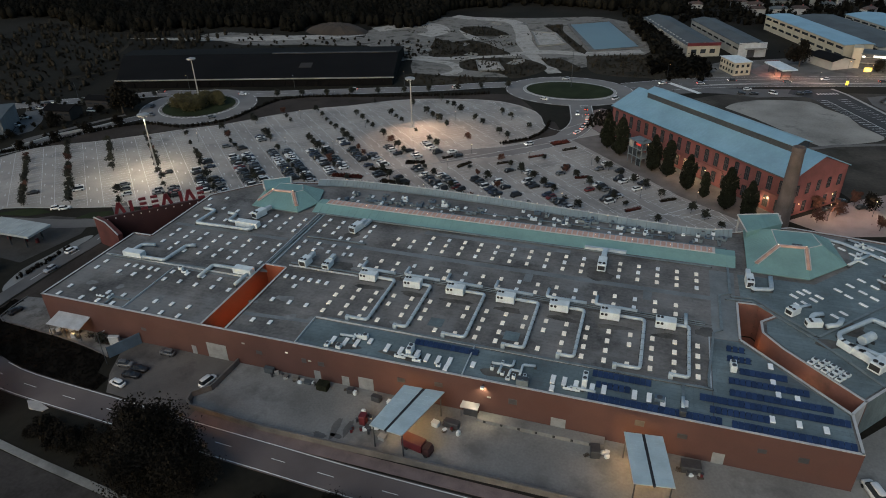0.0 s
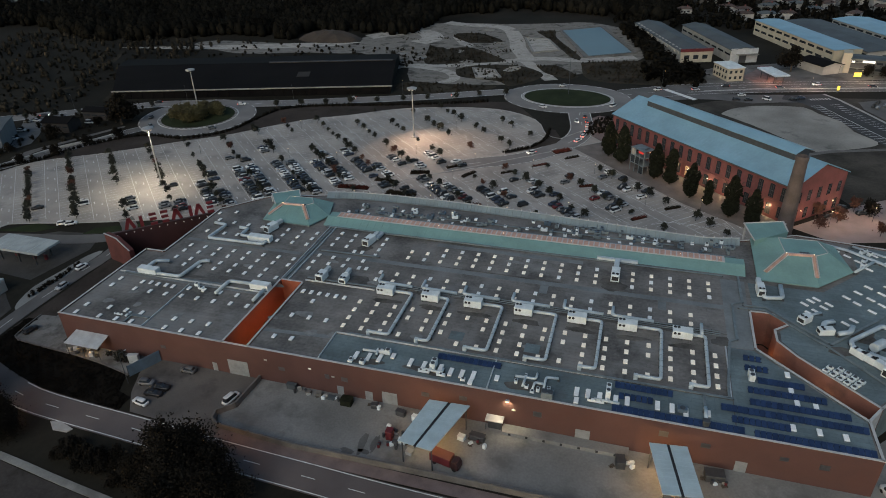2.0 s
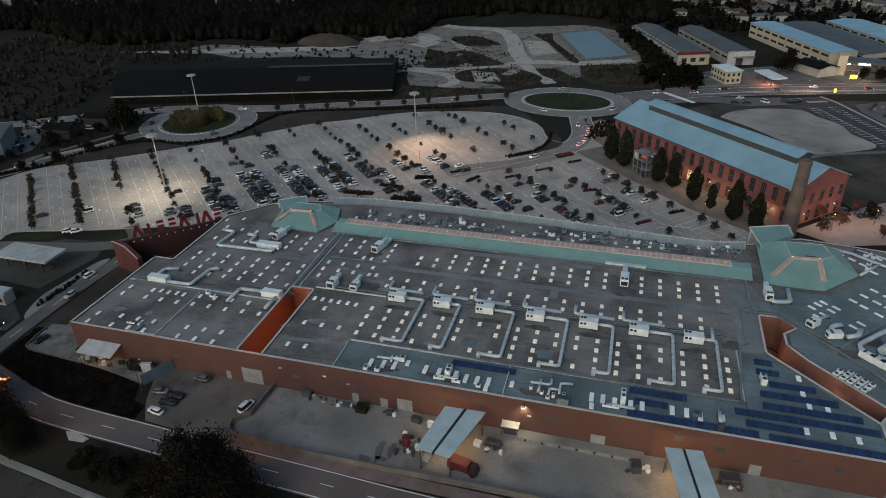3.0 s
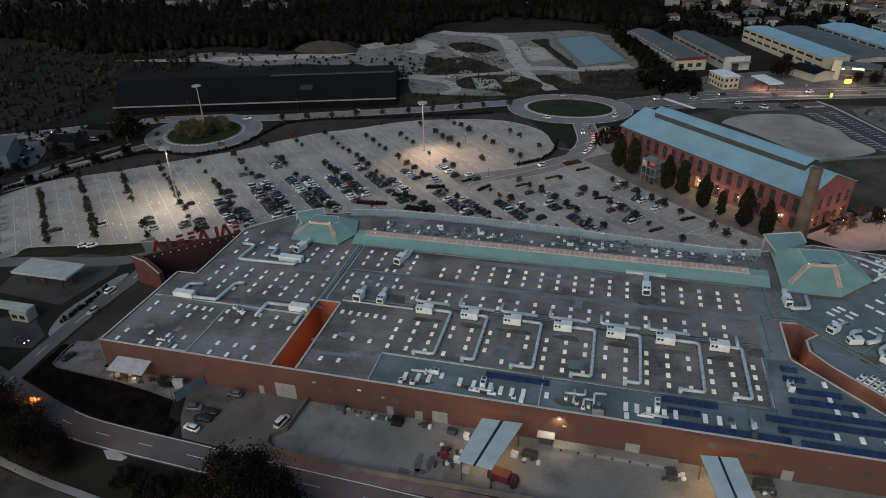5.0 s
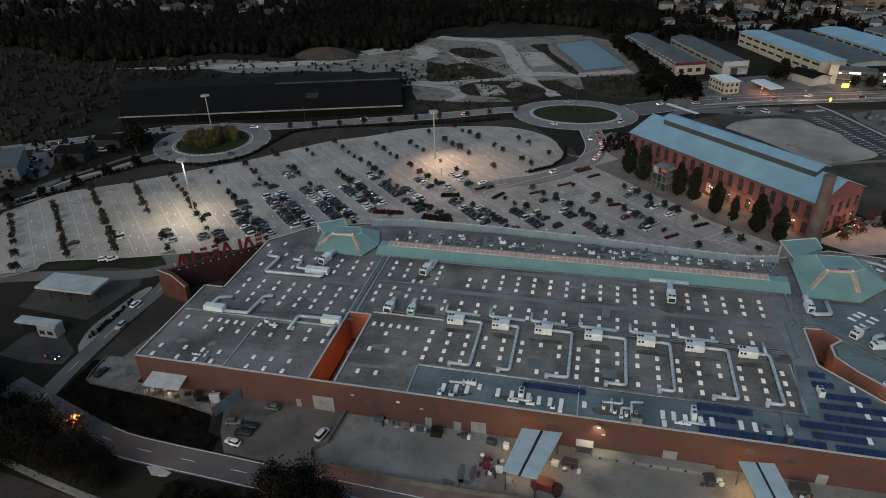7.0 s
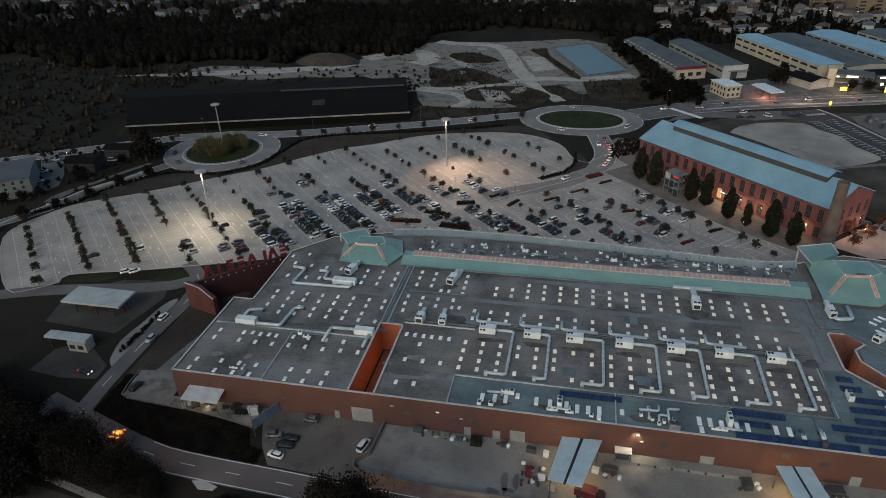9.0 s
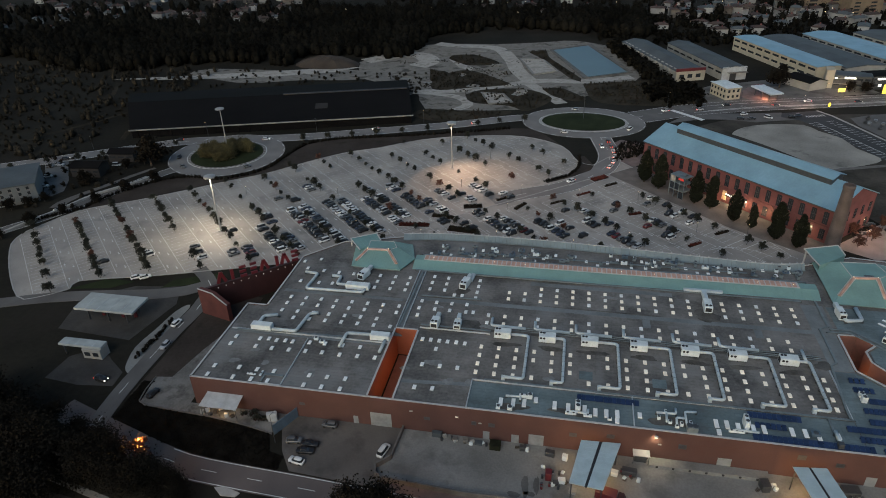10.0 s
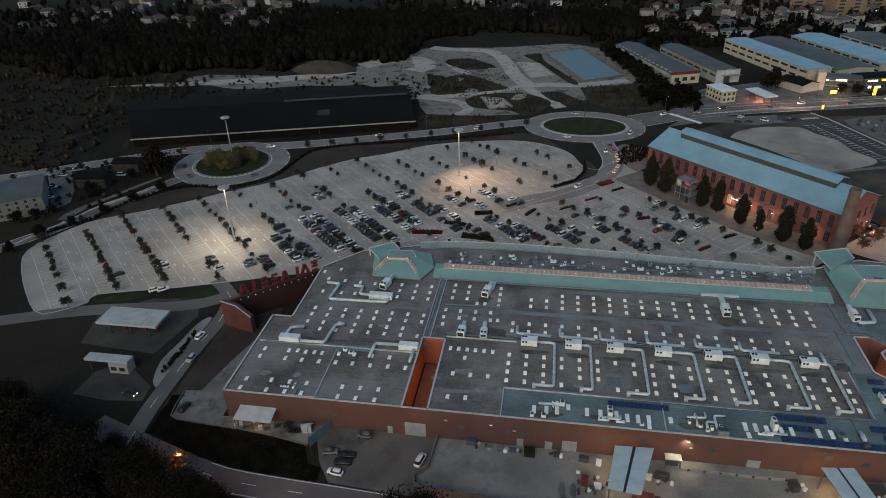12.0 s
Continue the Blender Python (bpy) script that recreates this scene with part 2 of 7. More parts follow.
# ---- mesh tools ----
class Geo:
    """Gathers faces for one mesh."""

    def __init__(self):
        self.v, self.f = [], []

    def add(self, verts, faces):
        k = len(self.v)
        self.v += [tuple(p) for p in verts]
        self.f += [[i + k for i in f] for f in faces]
        return self

    def box(self, x0, x1, y0, y1, z0, z1, bevel=0.0):
        if bevel <= 0:
            return self.prism([(x0, y0), (x1, y0), (x1, y1), (x0, y1)], z0, z1)
        b = min(bevel, (x1 - x0) * 0.45, (y1 - y0) * 0.45, (z1 - z0) * 0.45)
        ring = [(x0 + b, y0), (x1 - b, y0), (x1, y0 + b), (x1, y1 - b), (x1 - b, y1), (x0 + b, y1), (x0, y1 - b), (x0, y0 + b)]
        inner = [(x0 + b, y0 + b), (x1 - b, y0 + b), (x1 - b, y0 + b), (x1 - b, y1 - b), (x1 - b, y1 - b), (x0 + b, y1 - b), (x0 + b, y1 - b), (x0 + b, y0 + b)]
        v = [(*p, z0) for p in ring] + [(*p, z1 - b) for p in ring] + [(*p, z1) for p in inner]
        f = [list(range(7, -1, -1)), [16 + i for i in (0, 1, 3, 5)]]
        for i in range(8):
            j = (i + 1) % 8
            f.append([i, j, 8 + j, 8 + i])
            f.append([8 + i, 8 + j, 16 + j, 16 + i])
        return self.add(v, f)

    def prism(self, poly, z0, z1):
        n = len(poly)
        area = sum(poly[i][0] * poly[(i + 1) % n][1] - poly[(i + 1) % n][0] * poly[i][1] for i in range(n))
        poly = poly if area > 0 else poly[::-1]
        v = [(*p, z0) for p in poly] + [(*p, z1) for p in poly]
        return self.add(v, [list(range(n - 1, -1, -1)), list(range(n, 2 * n))] + [[i, (i + 1) % n, n + (i + 1) % n, n + i] for i in range(n)])

    def loft(self, rings, cap=True):
        n = len(rings[0])
        v = [p for r in rings for p in r]
        f = [[k * n + i, k * n + (i + 1) % n, (k + 1) * n + (i + 1) % n, (k + 1) * n + i] for k in range(len(rings) - 1) for i in range(n)]
        if cap:
            f += [list(range(n - 1, -1, -1)), [(len(rings) - 1) * n + i for i in range(n)]]
        return self.add(v, f)

    def cyl(self, x, y, z0, z1, r0, r1=None, n=10):
        r1 = r0 if r1 is None else r1
        ring = lambda r, z: [(x + r * math.cos(2 * math.pi * i / n), y + r * math.sin(2 * math.pi * i / n), z) for i in range(n)]
        return self.loft([ring(r0, z0), ring(r1, z1)])

    def bar(self, a, b, r, n=6):
        a, b = Vector(a), Vector(b)
        d = (b - a).normalized()
        s = d.cross(Vector((0, 0, 1)) if abs(d.z) < 0.95 else Vector((1, 0, 0))).normalized()
        u = s.cross(d)
        ring = lambda c: [c + (s * math.cos(2 * math.pi * i / n) + u * math.sin(2 * math.pi * i / n)) * r for i in range(n)]
        return self.loft([ring(a), ring(b)])

    def ribbon(self, pts, half, z0, z1, closed=False):
        """A slab along a line of (x, y), half to each side."""
        n = len(pts)
        left, right = [], []
        for i in range(n):
            a = Vector(pts[(i - 1) % n] if closed else pts[max(i - 1, 0)])
            b = Vector(pts[(i + 1) % n] if closed else pts[min(i + 1, n - 1)])
            d = (b - a).normalized()
            e = (Vector(pts[i]) - a).normalized() if (Vector(pts[i]) - a).length > 1e-6 else d
            k = Vector((-d.y, d.x)) * half / max(0.5, d.dot(e))
            left.append(Vector(pts[i]) + k)
            right.append(Vector(pts[i]) - k)
        rings = [[(*r, z0), (*l, z0), (*l, z1), (*r, z1)] for l, r in zip(left, right)]
        if closed:
            rings.append(rings[0])
        return self.loft(rings, cap=not closed)

    def mesh(self, name, m, smooth=False):
        d = bpy.data.meshes.new(name)
        d.from_pydata(self.v, [], self.f)
        d.materials.append(m)
        if smooth:
            d.polygons.foreach_set("use_smooth", [True] * len(d.polygons))
        d.update()
        return d


def curve(points, step=4.0):
    """A smooth line through points."""
    out = []
    p = [Vector(q) for q in points]
    p = [2 * p[0] - p[1]] + p + [2 * p[-1] - p[-2]]
    for i in range(1, len(p) - 2):
        n = max(2, int((p[i + 1] - p[i]).length / step))
        for k in range(n):
            t = k / n
            out.append(tuple(0.5 * ((2 * p[i]) + (p[i + 1] - p[i - 1]) * t + (2 * p[i - 1] - 5 * p[i] + 4 * p[i + 1] - p[i + 2]) * t * t
                                    + (3 * p[i] - p[i - 1] - 3 * p[i + 1] + p[i + 2]) * t ** 3)))
    out.append(tuple(p[-2]))
    return out


def thing(name, label, category, at=(0, 0, 0), turn=0.0, group="", kind=""):
    ob = tagged(new(name), label, category, group, kind)
    ob.matrix_world = pose(*at, 0, 0, turn)
    ob.empty_display_size = 0.2
    return ob


def part(name, geo, m, parent, label="", smooth=False):
    ob = new(name, geo.mesh(name, m, smooth) if isinstance(geo, Geo) else geo)
    ob.parent = parent
    if label:
        ob["label"] = label
    return ob


def structure(name, geo, m, label, category):
    return tagged(new(name, geo.mesh(name, m)), label, category, kind="structure")


def cards(rng, n, spread, size, wob=0.5):
    """n small leaf clusters, each a bent pair of faces, at points that spread() gives."""
    g = Geo()
    for _ in range(n):
        c = Vector(spread())
        a = Vector((rng.uniform(-1, 1), rng.uniform(-1, 1), rng.uniform(-0.6, 0.6))).normalized()
        b = a.cross(Vector((rng.uniform(-1, 1), rng.uniform(-1, 1), rng.uniform(-1, 1)))).normalized()
        s = size * rng.uniform(0.6, 1.4)
        k = a.cross(b) * s * wob
        g.add([c - a * s, c - b * s + k, c + a * s, c + b * s + k], [[0, 1, 2], [0, 2, 3]])
    return g

# ---- ground, roads, car park ----
U, V = Vector((0.7071, -0.7071)), Vector((0.7071, 0.7071))
ground = Geo()
N = 60
xs = [-2600 + 5200 * i / N for i in range(N + 1)]
ground.add([(x, y + 900, 0) for y in xs for x in xs], [[j * (N + 1) + i, j * (N + 1) + i + 1, (j + 1) * (N + 1) + i + 1, (j + 1) * (N + 1) + i] for j in range(N) for i in range(N)])
structure("ground", ground, GRASS, "dark rough grass and scrub ground at dusk", "ground")


def inside(p, poly):
    x, y = p
    hit = False
    for i in range(len(poly)):
        (x1, y1), (x2, y2) = poly[i], poly[i - 1]
        if (y1 > y) != (y2 > y) and x < (x2 - x1) * (y - y1) / (y2 - y1) + x1:
            hit = not hit
    return hit


def slab(name, poly, z, m, label, category):
    return structure(name, Geo().prism(poly, z - 0.3, z), m, label, category)


LOT = curve([(-119, 78), (-117, 70), (-104, 54), (-87, 38), (-80, 38), (-72, 45), (-72, 50), (-48, 57), (-30, 63)], 6) + [(-5, 72), (12, 80), (36, 84), (100, 92), (169, 92), (183, 104), (188, 112), (122, 178), (112, 190)] \
    + curve([(104, 178), (97, 182), (89, 201), (68, 213), (39, 210), (17, 202), (-2.4, 188), (-16.4, 180), (-31, 166.5), (-46, 149.5), (-62, 137), (-76, 125), (-90, 114), (-110, 100), (-119, 80)], 6)
slab("car_park", LOT, 0.06, LOTTOP, "pale paved car park with marked bays", "car park")
kerb_line = [p for p in LOT if p[0] < 0 or p[1] > 150]
structure("kerb", Geo().ribbon(kerb_line, 0.2, 0, 0.2), KERB, "concrete kerb round the car park", "kerb")

ROADS = {
    "main": ([(-420, 10), (-300, 75), (-186, 138), (-130, 172), (-104, 186), (-54, 197), (-17, 210), (26, 226), (56, 240), (72, 246)], 5.2),
    "main_east": ([(128, 251), (157, 267), (186, 277), (219.5, 286), (252.5, 293.6), (275, 299.6), (381, 323), (600, 368)], 9.6),
    "west_link": ([(-150, 40), (-132, 75), (-120, 93.6), (-109, 116), (-97, 142), (-92, 150)], 3.6),
    "lot_entry": ([(108, 216), (112, 190), (107, 171), (92, 152), (76, 143), (62, 134)], 5.5),
    "front": ([(-34, -7.6), (-25, -10.5), (-12, -14.5), (-2, -17.6), (8, -20), (20, -21.0), (38, -21.8), (60, -23), (80, -23.8), (104, -24.7), (150, -25), (210, -24), (300, -22)], 3.6),
    "ramp": ([(-21, -12), (-22.2, 0), (-22.5, 15), (-22.3, 30), (-21.6, 40), (-24, 54), (-34, 64)], 2.5),
    "access": ([(-96, 31), (-75, 39), (-58, 43), (-42, 46), (-31, 50), (-23, 57)], 3.0),
    "south_lane": ([(-60, -20), (0, -33), (24, -36.5), (45, -39), (70, -41), (140, -43)], 0.8),
}
PLOT = mat("pale_earth", (0.26, 0.245, 0.215), 0.95, scale=0.05, var=0.35, fine=1.2, stain=((0.1, 0.095, 0.085), 0.08, 0.58))
WESTROAD = mat("grey_asphalt", (0.11, 0.103, 0.097), 0.85, scale=0.1, var=0.25, fine=6)
for tier, (key, (pts, half)) in enumerate(ROADS.items()):
    line = curve(pts, 6)
    top = 0.1 + 0.006 * tier
    structure("road", Geo().ribbon(line, half, -0.2, top), CONCRETE if key == "south_lane" else FRONTROAD if key == "front" else WESTROAD if key in ("west_link", "ramp", "access", "main_east") else ROADTOP, "worn asphalt road with white lines", "road")
    if key == "south_lane":
        continue
    if key == "front":
        line = [p for p in line if p[0] > 1]
    marks = Geo()
    for side in (-1, 1) if key not in ("ramp", "access") else ():
        edge = [tuple(Vector(p) + Vector((-(Vector(q) - Vector(p)).normalized().y, (Vector(q) - Vector(p)).normalized().x)) * side * (half - 0.35)) for p, q in zip(line, line[1:])]
        marks.ribbon(edge, 0.1, top, top + 0.008)
    for i in range(0, len(line) - 1, 2) if key != "access" else ():
        a, b = Vector(line[i]), Vector(line[i + 1])
        marks.ribbon([tuple(a), tuple(a.lerp(b, 0.6))], 0.08, top, top + 0.008)
    tagged(new("road_marking", marks.mesh("road_marking", LINE)), "white painted edge lines and dashes", "road marking", kind="structure")


def ring(cx, cy, rx, ry, n=48):
    return [(cx + rx * math.cos(2 * math.pi * i / n), cy + ry * math.sin(2 * math.pi * i / n)) for i in range(n)]


for cx, cy, rx, ry in ((-77, 170, 23.5, 23.5), (99, 240, 28, 20.5)):
    structure("road", Geo().ribbon(ring(cx, cy, rx, ry), 5.2, -0.2, 0.12, True), ROADTOP, "roundabout carriageway of worn asphalt", "road")
    structure("kerb", Geo().ribbon(ring(cx, cy, rx - 5.0, ry - 5.0), 0.7, 0, 0.24, True), KERB, "pale concrete kerb round the roundabout island", "kerb")
    structure("roundabout_island", Geo().prism(ring(cx, cy, rx - 5.6, ry - 5.6), 0, 0.3), LAWN, "grass island in the roundabout", "lawn")
for cx, cy, r in ((-77, 170, 18.5),):
    band = structure("kerb", Geo().ribbon(ring(cx, cy, r + 0.75, r + 0.75), 0.12, 0, 0.2, True), KERB, "low outer kerb of the roundabout island", "kerb")
    for k in range(48):
        a0, a1 = 2 * math.pi * k / 48, 2 * math.pi * (k + 0.5) / 48
        part("kerb_stone", Geo().prism([(cx + (r + d) * math.cos(a), cy + (r + d) * math.sin(a)) for d, a in ((-0.75, a0), (0.62, a0), (0.62, a1), (-0.75, a1))], 0.2, 0.32), ASPHALT, band)
parapet = structure("parapet", Geo().ribbon(curve([(-160, 30), (-134, 64), (-123.2, 88), (-117, 104), (-113, 116), (-101.5, 131.8), (-98.5, 141)], 6), 0.5, 0, 1.0), KERB, "pale concrete parapet beside the link road", "parapet")
ha, hx = Vector((125.8, 177)), Vector((0.691, -0.723))
hy = Vector((0.723, 0.691))
slab("hall_apron", [tuple(ha + hx * a - hy * b) for a, b in ((-4, 0), (90, 0), (90, 12), (60, 17), (-4, 17))], 0.072, mat("brown_apron_paving", (0.15, 0.13, 0.118), 0.9, scale=0.15, var=0.3, fine=2), "brownish paved apron before the brick hall", "paving")
slab("hall_forecourt", [(110.5, 191), (122.5, 178.6), (128, 184), (141, 205), (118, 214), (113.6, 208)], 0.055, PAVING, "pinkish paved forecourt beside the brick hall", "plaza")
for cx, cy, rx, ry in ((-77, 170, 23.5, 23.5), (99, 240, 28, 20.5)):
    rim = Geo().ribbon(ring(cx, cy, rx - 4.0, ry - 4.0), 0.12, 0.12, 0.13, True)
    for k in range(0, 48, 2):
        p, q = ring(cx, cy, rx + 4.7, ry + 4.7)[k:k + 2]
        rim.ribbon([p, q], 0.12, 0.12, 0.13)
    tagged(new("road_marking", rim.mesh("road_marking", LINE)), "white painted ring lines on the roundabout", "road marking", kind="structure")
slab("roadside_strip", [(143.5, 242.4), (158, 249.5), (163, 251.5), (175, 252.5), (190, 249.5), (203, 254), (216, 257), (207, 261), (207, 268), (186, 264), (158, 262)], 0.05, WESTROAD, "grey asphalt strip beside the main road", "road")
for off in (-4.9, 4.9):
    structure("road_marking", Geo().ribbon([(x, y + off) for x, y in curve([(160, 268), (186, 277), (219.5, 286), (252.5, 293.6), (275, 299.6), (381, 323)], 8)], 0.14, 0.1, 0.118), LINE, "long white lane line on the main road", "road marking")
structure("median", Geo().ribbon(curve([(168, 266.8), (202, 278.7), (234, 285.4), (268, 294.5), (330, 309)], 8), 0.5, 0, 0.24), KERB, "pale raised median kerb in the main road", "median")
slab("works_yard", [(164, 279), (158, 300), (176, 318), (214, 336), (262, 344), (272, 312), (232, 298), (186, 285)], 0.045, mat("works_paving", (0.125, 0.12, 0.112), 0.9, scale=0.08, var=0.35, fine=2, stain=((0.06, 0.057, 0.05), 0.07, 0.52)), "grey paved yard round the works", "yard")
slab("gravel_strip", curve([(-182, 316), (-172, 330), (-103, 331), (-62, 336), (-36, 322), (-60, 310), (-90, 307), (-124, 297), (-146, 300), (-182, 316)], 8)[:-1], 0.055, EARTH, "pale gravel strip behind the derelict hall", "gravel")
slab("overflow_lot", [(206.6, 266.8), (226.4, 273.4), (231.5, 264), (237, 247.6), (246, 223), (252, 207), (237, 199), (234, 205.6), (228.6, 218.5), (226.4, 228), (220.7, 240), (213.7, 254.8), (204.8, 259.8)], 0.06, mat("new_asphalt", (0.035, 0.035, 0.036), 0.85, scale=0.1, var=0.25, fine=4), "dark new asphalt lot with white lines", "parking lot")
slab("parking_lot", [(240, 262), (253, 269), (275, 275), (292, 240), (276, 205), (256, 208), (248, 228), (240, 250)], 0.055, WESTROAD, "grey asphalt lot filled with parked cars", "parking lot")
lotlines = Geo()
for k in range(19):
    a = Vector((216.5, 250.5)).lerp(Vector((236.5, 202)), k / 18)
    for reach in (0.0, 10.2):
        b = a + Vector((0.926, 0.377)) * reach
        lotlines.ribbon([tuple(b), tuple(b + Vector((4.6, 1.9)))], 0.12, 0.06, 0.07)
lotlines.ribbon([(221, 252.4), (241, 204)], 0.12, 0.06, 0.07)
for k in range(7):
    a = Vector((219 + 1.5 * k, 261 + 0.5 * k))
    lotlines.ribbon([tuple(a), tuple(a + Vector((-0.9, 2.4)))], 0.3, 0.06, 0.07)
tagged(new("lot_lines", lotlines.mesh("lot_lines", LINE)), "white painted lines on the new lot", "lot marking", kind="stuff")
structure("pavement", Geo().ribbon([(226.4, 273.4), (231.8, 264.9), (237.7, 249.4), (246.7, 224.9), (254, 205), (262, 184)], 0.7, 0, 0.14), KERB, "pale footway between the lots", "pavement")
structure("pavement", Geo().ribbon([(198, 178), (214, 187.5), (237, 195), (262, 203)], 1.2, 0, 0.12), OLDWALL, "pale footway behind the brick hall", "pavement")
structure("pavement", Geo().ribbon([(148, 266), (163, 250)], 1.4, 0.1, 0.15), LINE, "pale crossing over the main road", "pavement")
# delivery yard and the lower parking court
BANK = mat("brown_bank_soil", (0.05, 0.041, 0.035), 0.95, spec=0.1, scale=0.06, var=0.35, fine=1.0, stain=((0.03, 0.027, 0.022), 0.08, 0.54))
ROADEDGE = [(-121, 91), (-110, 103.5), (-104, 120), (-91, 136.5), (-80, 140.5), (-64.6, 140.5), (-50, 152.5), (-45.5, 172), (-41, 189.5), (-25.8, 198.4), (5, 206.5), (37.5, 216.5), (60, 225)]
slab("bank", ROADEDGE + [(74, 226), (89, 202), (68, 212), (39, 209), (17, 201), (-2.4, 187), (-16.4, 179), (-31, 165.5), (-46, 148.5), (-62, 136), (-76, 124), (-90, 113), (-110, 99)], 0.045, BANK, "brown bare bank between the car park and the road", "bank")
slab("bank", [(100, 189), (104.5, 178), (103, 172), (95.5, 164), (84, 155), (83, 157.5), (93, 166), (97, 176), (97, 189)], 0.16, BANK, "dark planted strip beside the entry road", "bank")
slab("bank", [(-19, 0), (-19, 38), (-14, 50), (-3, 50), (-3, 24), (-9, 12), (-13, 2)], 0.035, BANK, "brown grass bank between the ramp and the wall", "bank")
slab("lawn", [(-72.7, 44.9), (-61.8, 53.2), (-52, 52.4), (-58.2, 47.6)], 0.075, LAWN, "strip of mown grass beside the car park", "lawn")
slab("lawn", [(-40.7, 50.2), (-39.1, 55.5), (-24.7, 62.4), (-22, 60), (-30, 54)], 0.075, LAWN, "strip of mown grass beside the sign screen", "lawn")
slab("railway_ground", [(-70, -26), (0, -34.4), (24, -37.6), (45, -40), (70, -42), (140, -44), (220, -44), (220, -80), (-70, -80)], 0.03, mat("ballast_ground", (0.06, 0.054, 0.05), 0.95, spec=0.1, scale=0.1, var=0.4, fine=1.5, stain=((0.035, 0.032, 0.028), 0.1, 0.5)), "dark gravelly ground beside the lane", "ground")
slab("traffic_island", [(19.0, -24.9), (21.4, -24.3), (25.6, -25.4), (25.0, -26.6), (21.5, -26.8)], 0.2, KERB, "pale concrete traffic island at the junction", "traffic island")
slab("rough_ground", [(150, 232), (172, 250), (200, 262), (262, 272), (420, 300), (420, 90), (262, 122), (212, 130), (196, 168)], 0.03, mat("rough_brown_ground", (0.068, 0.06, 0.05), 0.95, spec=0.1, scale=0.06, var=0.4, fine=1.0, stain=((0.035, 0.034, 0.026), 0.05, 0.5)), "rough brown ground behind the brick hall", "ground")
slab("yard", [(57, 0), (57, -10), (54, -13), (56, -16.5), (75, -17.6), (110, -17), (190, -16.5), (215, -15), (215, 40), (190, 14), (186, 10), (186, 0)], 0.08, CONCRETE, "stained concrete delivery yard", "yard")
structure("pavement", Geo().ribbon(curve([(57, -17.9), (75, -18.9), (105, -19.2), (150, -19.4), (215, -18.6)], 8), 1.35, -0.2, 0.16), PAVING, "pinkish paved footway outside the yard wall", "pavement")
slab("car_court", [(27, -5), (30, -12), (34, -17.5), (58, -19), (57, 0), (27, 0)], 0.07, ASPHALT, "worn asphalt court beside the loading doors", "car court")
structure("kerb", Geo().ribbon(curve([(-16, 8), (-15, -1.8), (-8.5, -3.2), (7, -4.2), (17, -5.4), (25.2, -7.2)], 4), 0.14, 0, 0.35), OLDWALL, "low concrete kerb above the grass bank", "kerb")
SIDEPATH = mat("weathered_path_concrete", (0.165, 0.16, 0.148), 0.9, scale=0.12, var=0.4, fine=2, stain=((0.08, 0.075, 0.066), 0.16, 0.5))
slab("side_path", [(-14.6, -2.1), (-8, -3.4), (7, -4), (25, -6.8), (28, 0), (7, 0), (-1, 0), (-1, 10), (-16, 8)], 0.07, SIDEPATH, "pale concrete path before the building", "path")
slab("side_path", [(-11.5, 8.7), (-1, 10.02), (-1, 32), (-6, 32), (-9, 21)], 0.07, SIDEPATH, "worn concrete path beside the building", "path")
OLDTAR = mat("old_tarmac", (0.045, 0.041, 0.037), 0.9, scale=0.08, var=0.4, fine=2, stain=((0.028, 0.025, 0.02), 0.12, 0.5))
slab("forecourt", [(-60, 24), (-34, 22), (-30, 42), (-34, 52), (-50, 50), (-64, 40)], 0.05, OLDTAR, "asphalt forecourt of the filling station", "forecourt")
slab("forecourt", [(-47.4, 2.5), (-46.9, 12), (-40, 18), (-33, 12.4), (-26.8, 8.2), (-26, 2.4), (-36.2, 1.3)], 0.05, OLDTAR, "asphalt forecourt beside the kiosk", "forecourt")
structure("verge", Geo().prism(curve([(-25.1, 8), (-27.5, 10.5), (-30.0, 19.2), (-29, 27.8), (-28.1, 37.8), (-26.2, 42), (-24.6, 41), (-24.8, 30), (-25.1, 8)], 3)[:-1], -0.2, 0.05), CONCRETE, "pale gravel verge beside the ramp", "verge")
slab("plaza", [(188, 112), (200, 104), (290, 130), (290, 190), (212, 134)], 0.07, PLAZATOP, "pinkish paved plaza beside the brick hall", "plaza")
slab("building_ground", curve([(174, 229), (177, 235), (184, 242), (196, 247), (213, 248), (218, 239), (226, 229), (228.5, 215), (235, 204), (231, 197), (218, 190), (208, 186), (199, 198), (186, 216), (174, 229)], 6)[:-1], 0.05, PLOT, "pale bare earth plot", "plot")
slab("waste_ground", curve([(-66, 358), (-49, 404), (-15, 423), (30, 425), (70, 436), (95, 441), (136, 400), (136, 338), (123, 316), (96, 284), (81, 280), (64, 258), (7, 254), (-5, 288), (-49, 314), (-66, 358)], 20)[:-1], 0.04, EARTH, "patchy bare waste ground with rubble", "waste ground")
slab("track", [(-230, 296), (-180, 300), (-120, 312), (-75, 330), (-60, 345), (-90, 338), (-180, 310)], 0.06, PALEEARTH, "pale gravel track", "track")
for n, (line, half) in enumerate((([(-8, 287), (-2, 288), (26, 295), (54, 311), (74, 321), (97, 321), (130, 335)], 4.5), ([(64, 312), (75, 293), (86, 272)], 4.0), ([(-20, 424), (-4, 418), (30, 411), (46, 374), (53, 346), (64, 318)], 5.5), ([(0, 286), (22, 279), (31, 264), (24, 252)], 3.2), ([(-62, 362), (-44, 380), (-26, 384), (-14, 366), (-20, 350)], 8.0))):
    structure("track", Geo().ribbon(curve(line, 4), half, -0.2, 0.052 + 0.004 * n), PALEEARTH, "pale gravel track over the waste ground", "track")
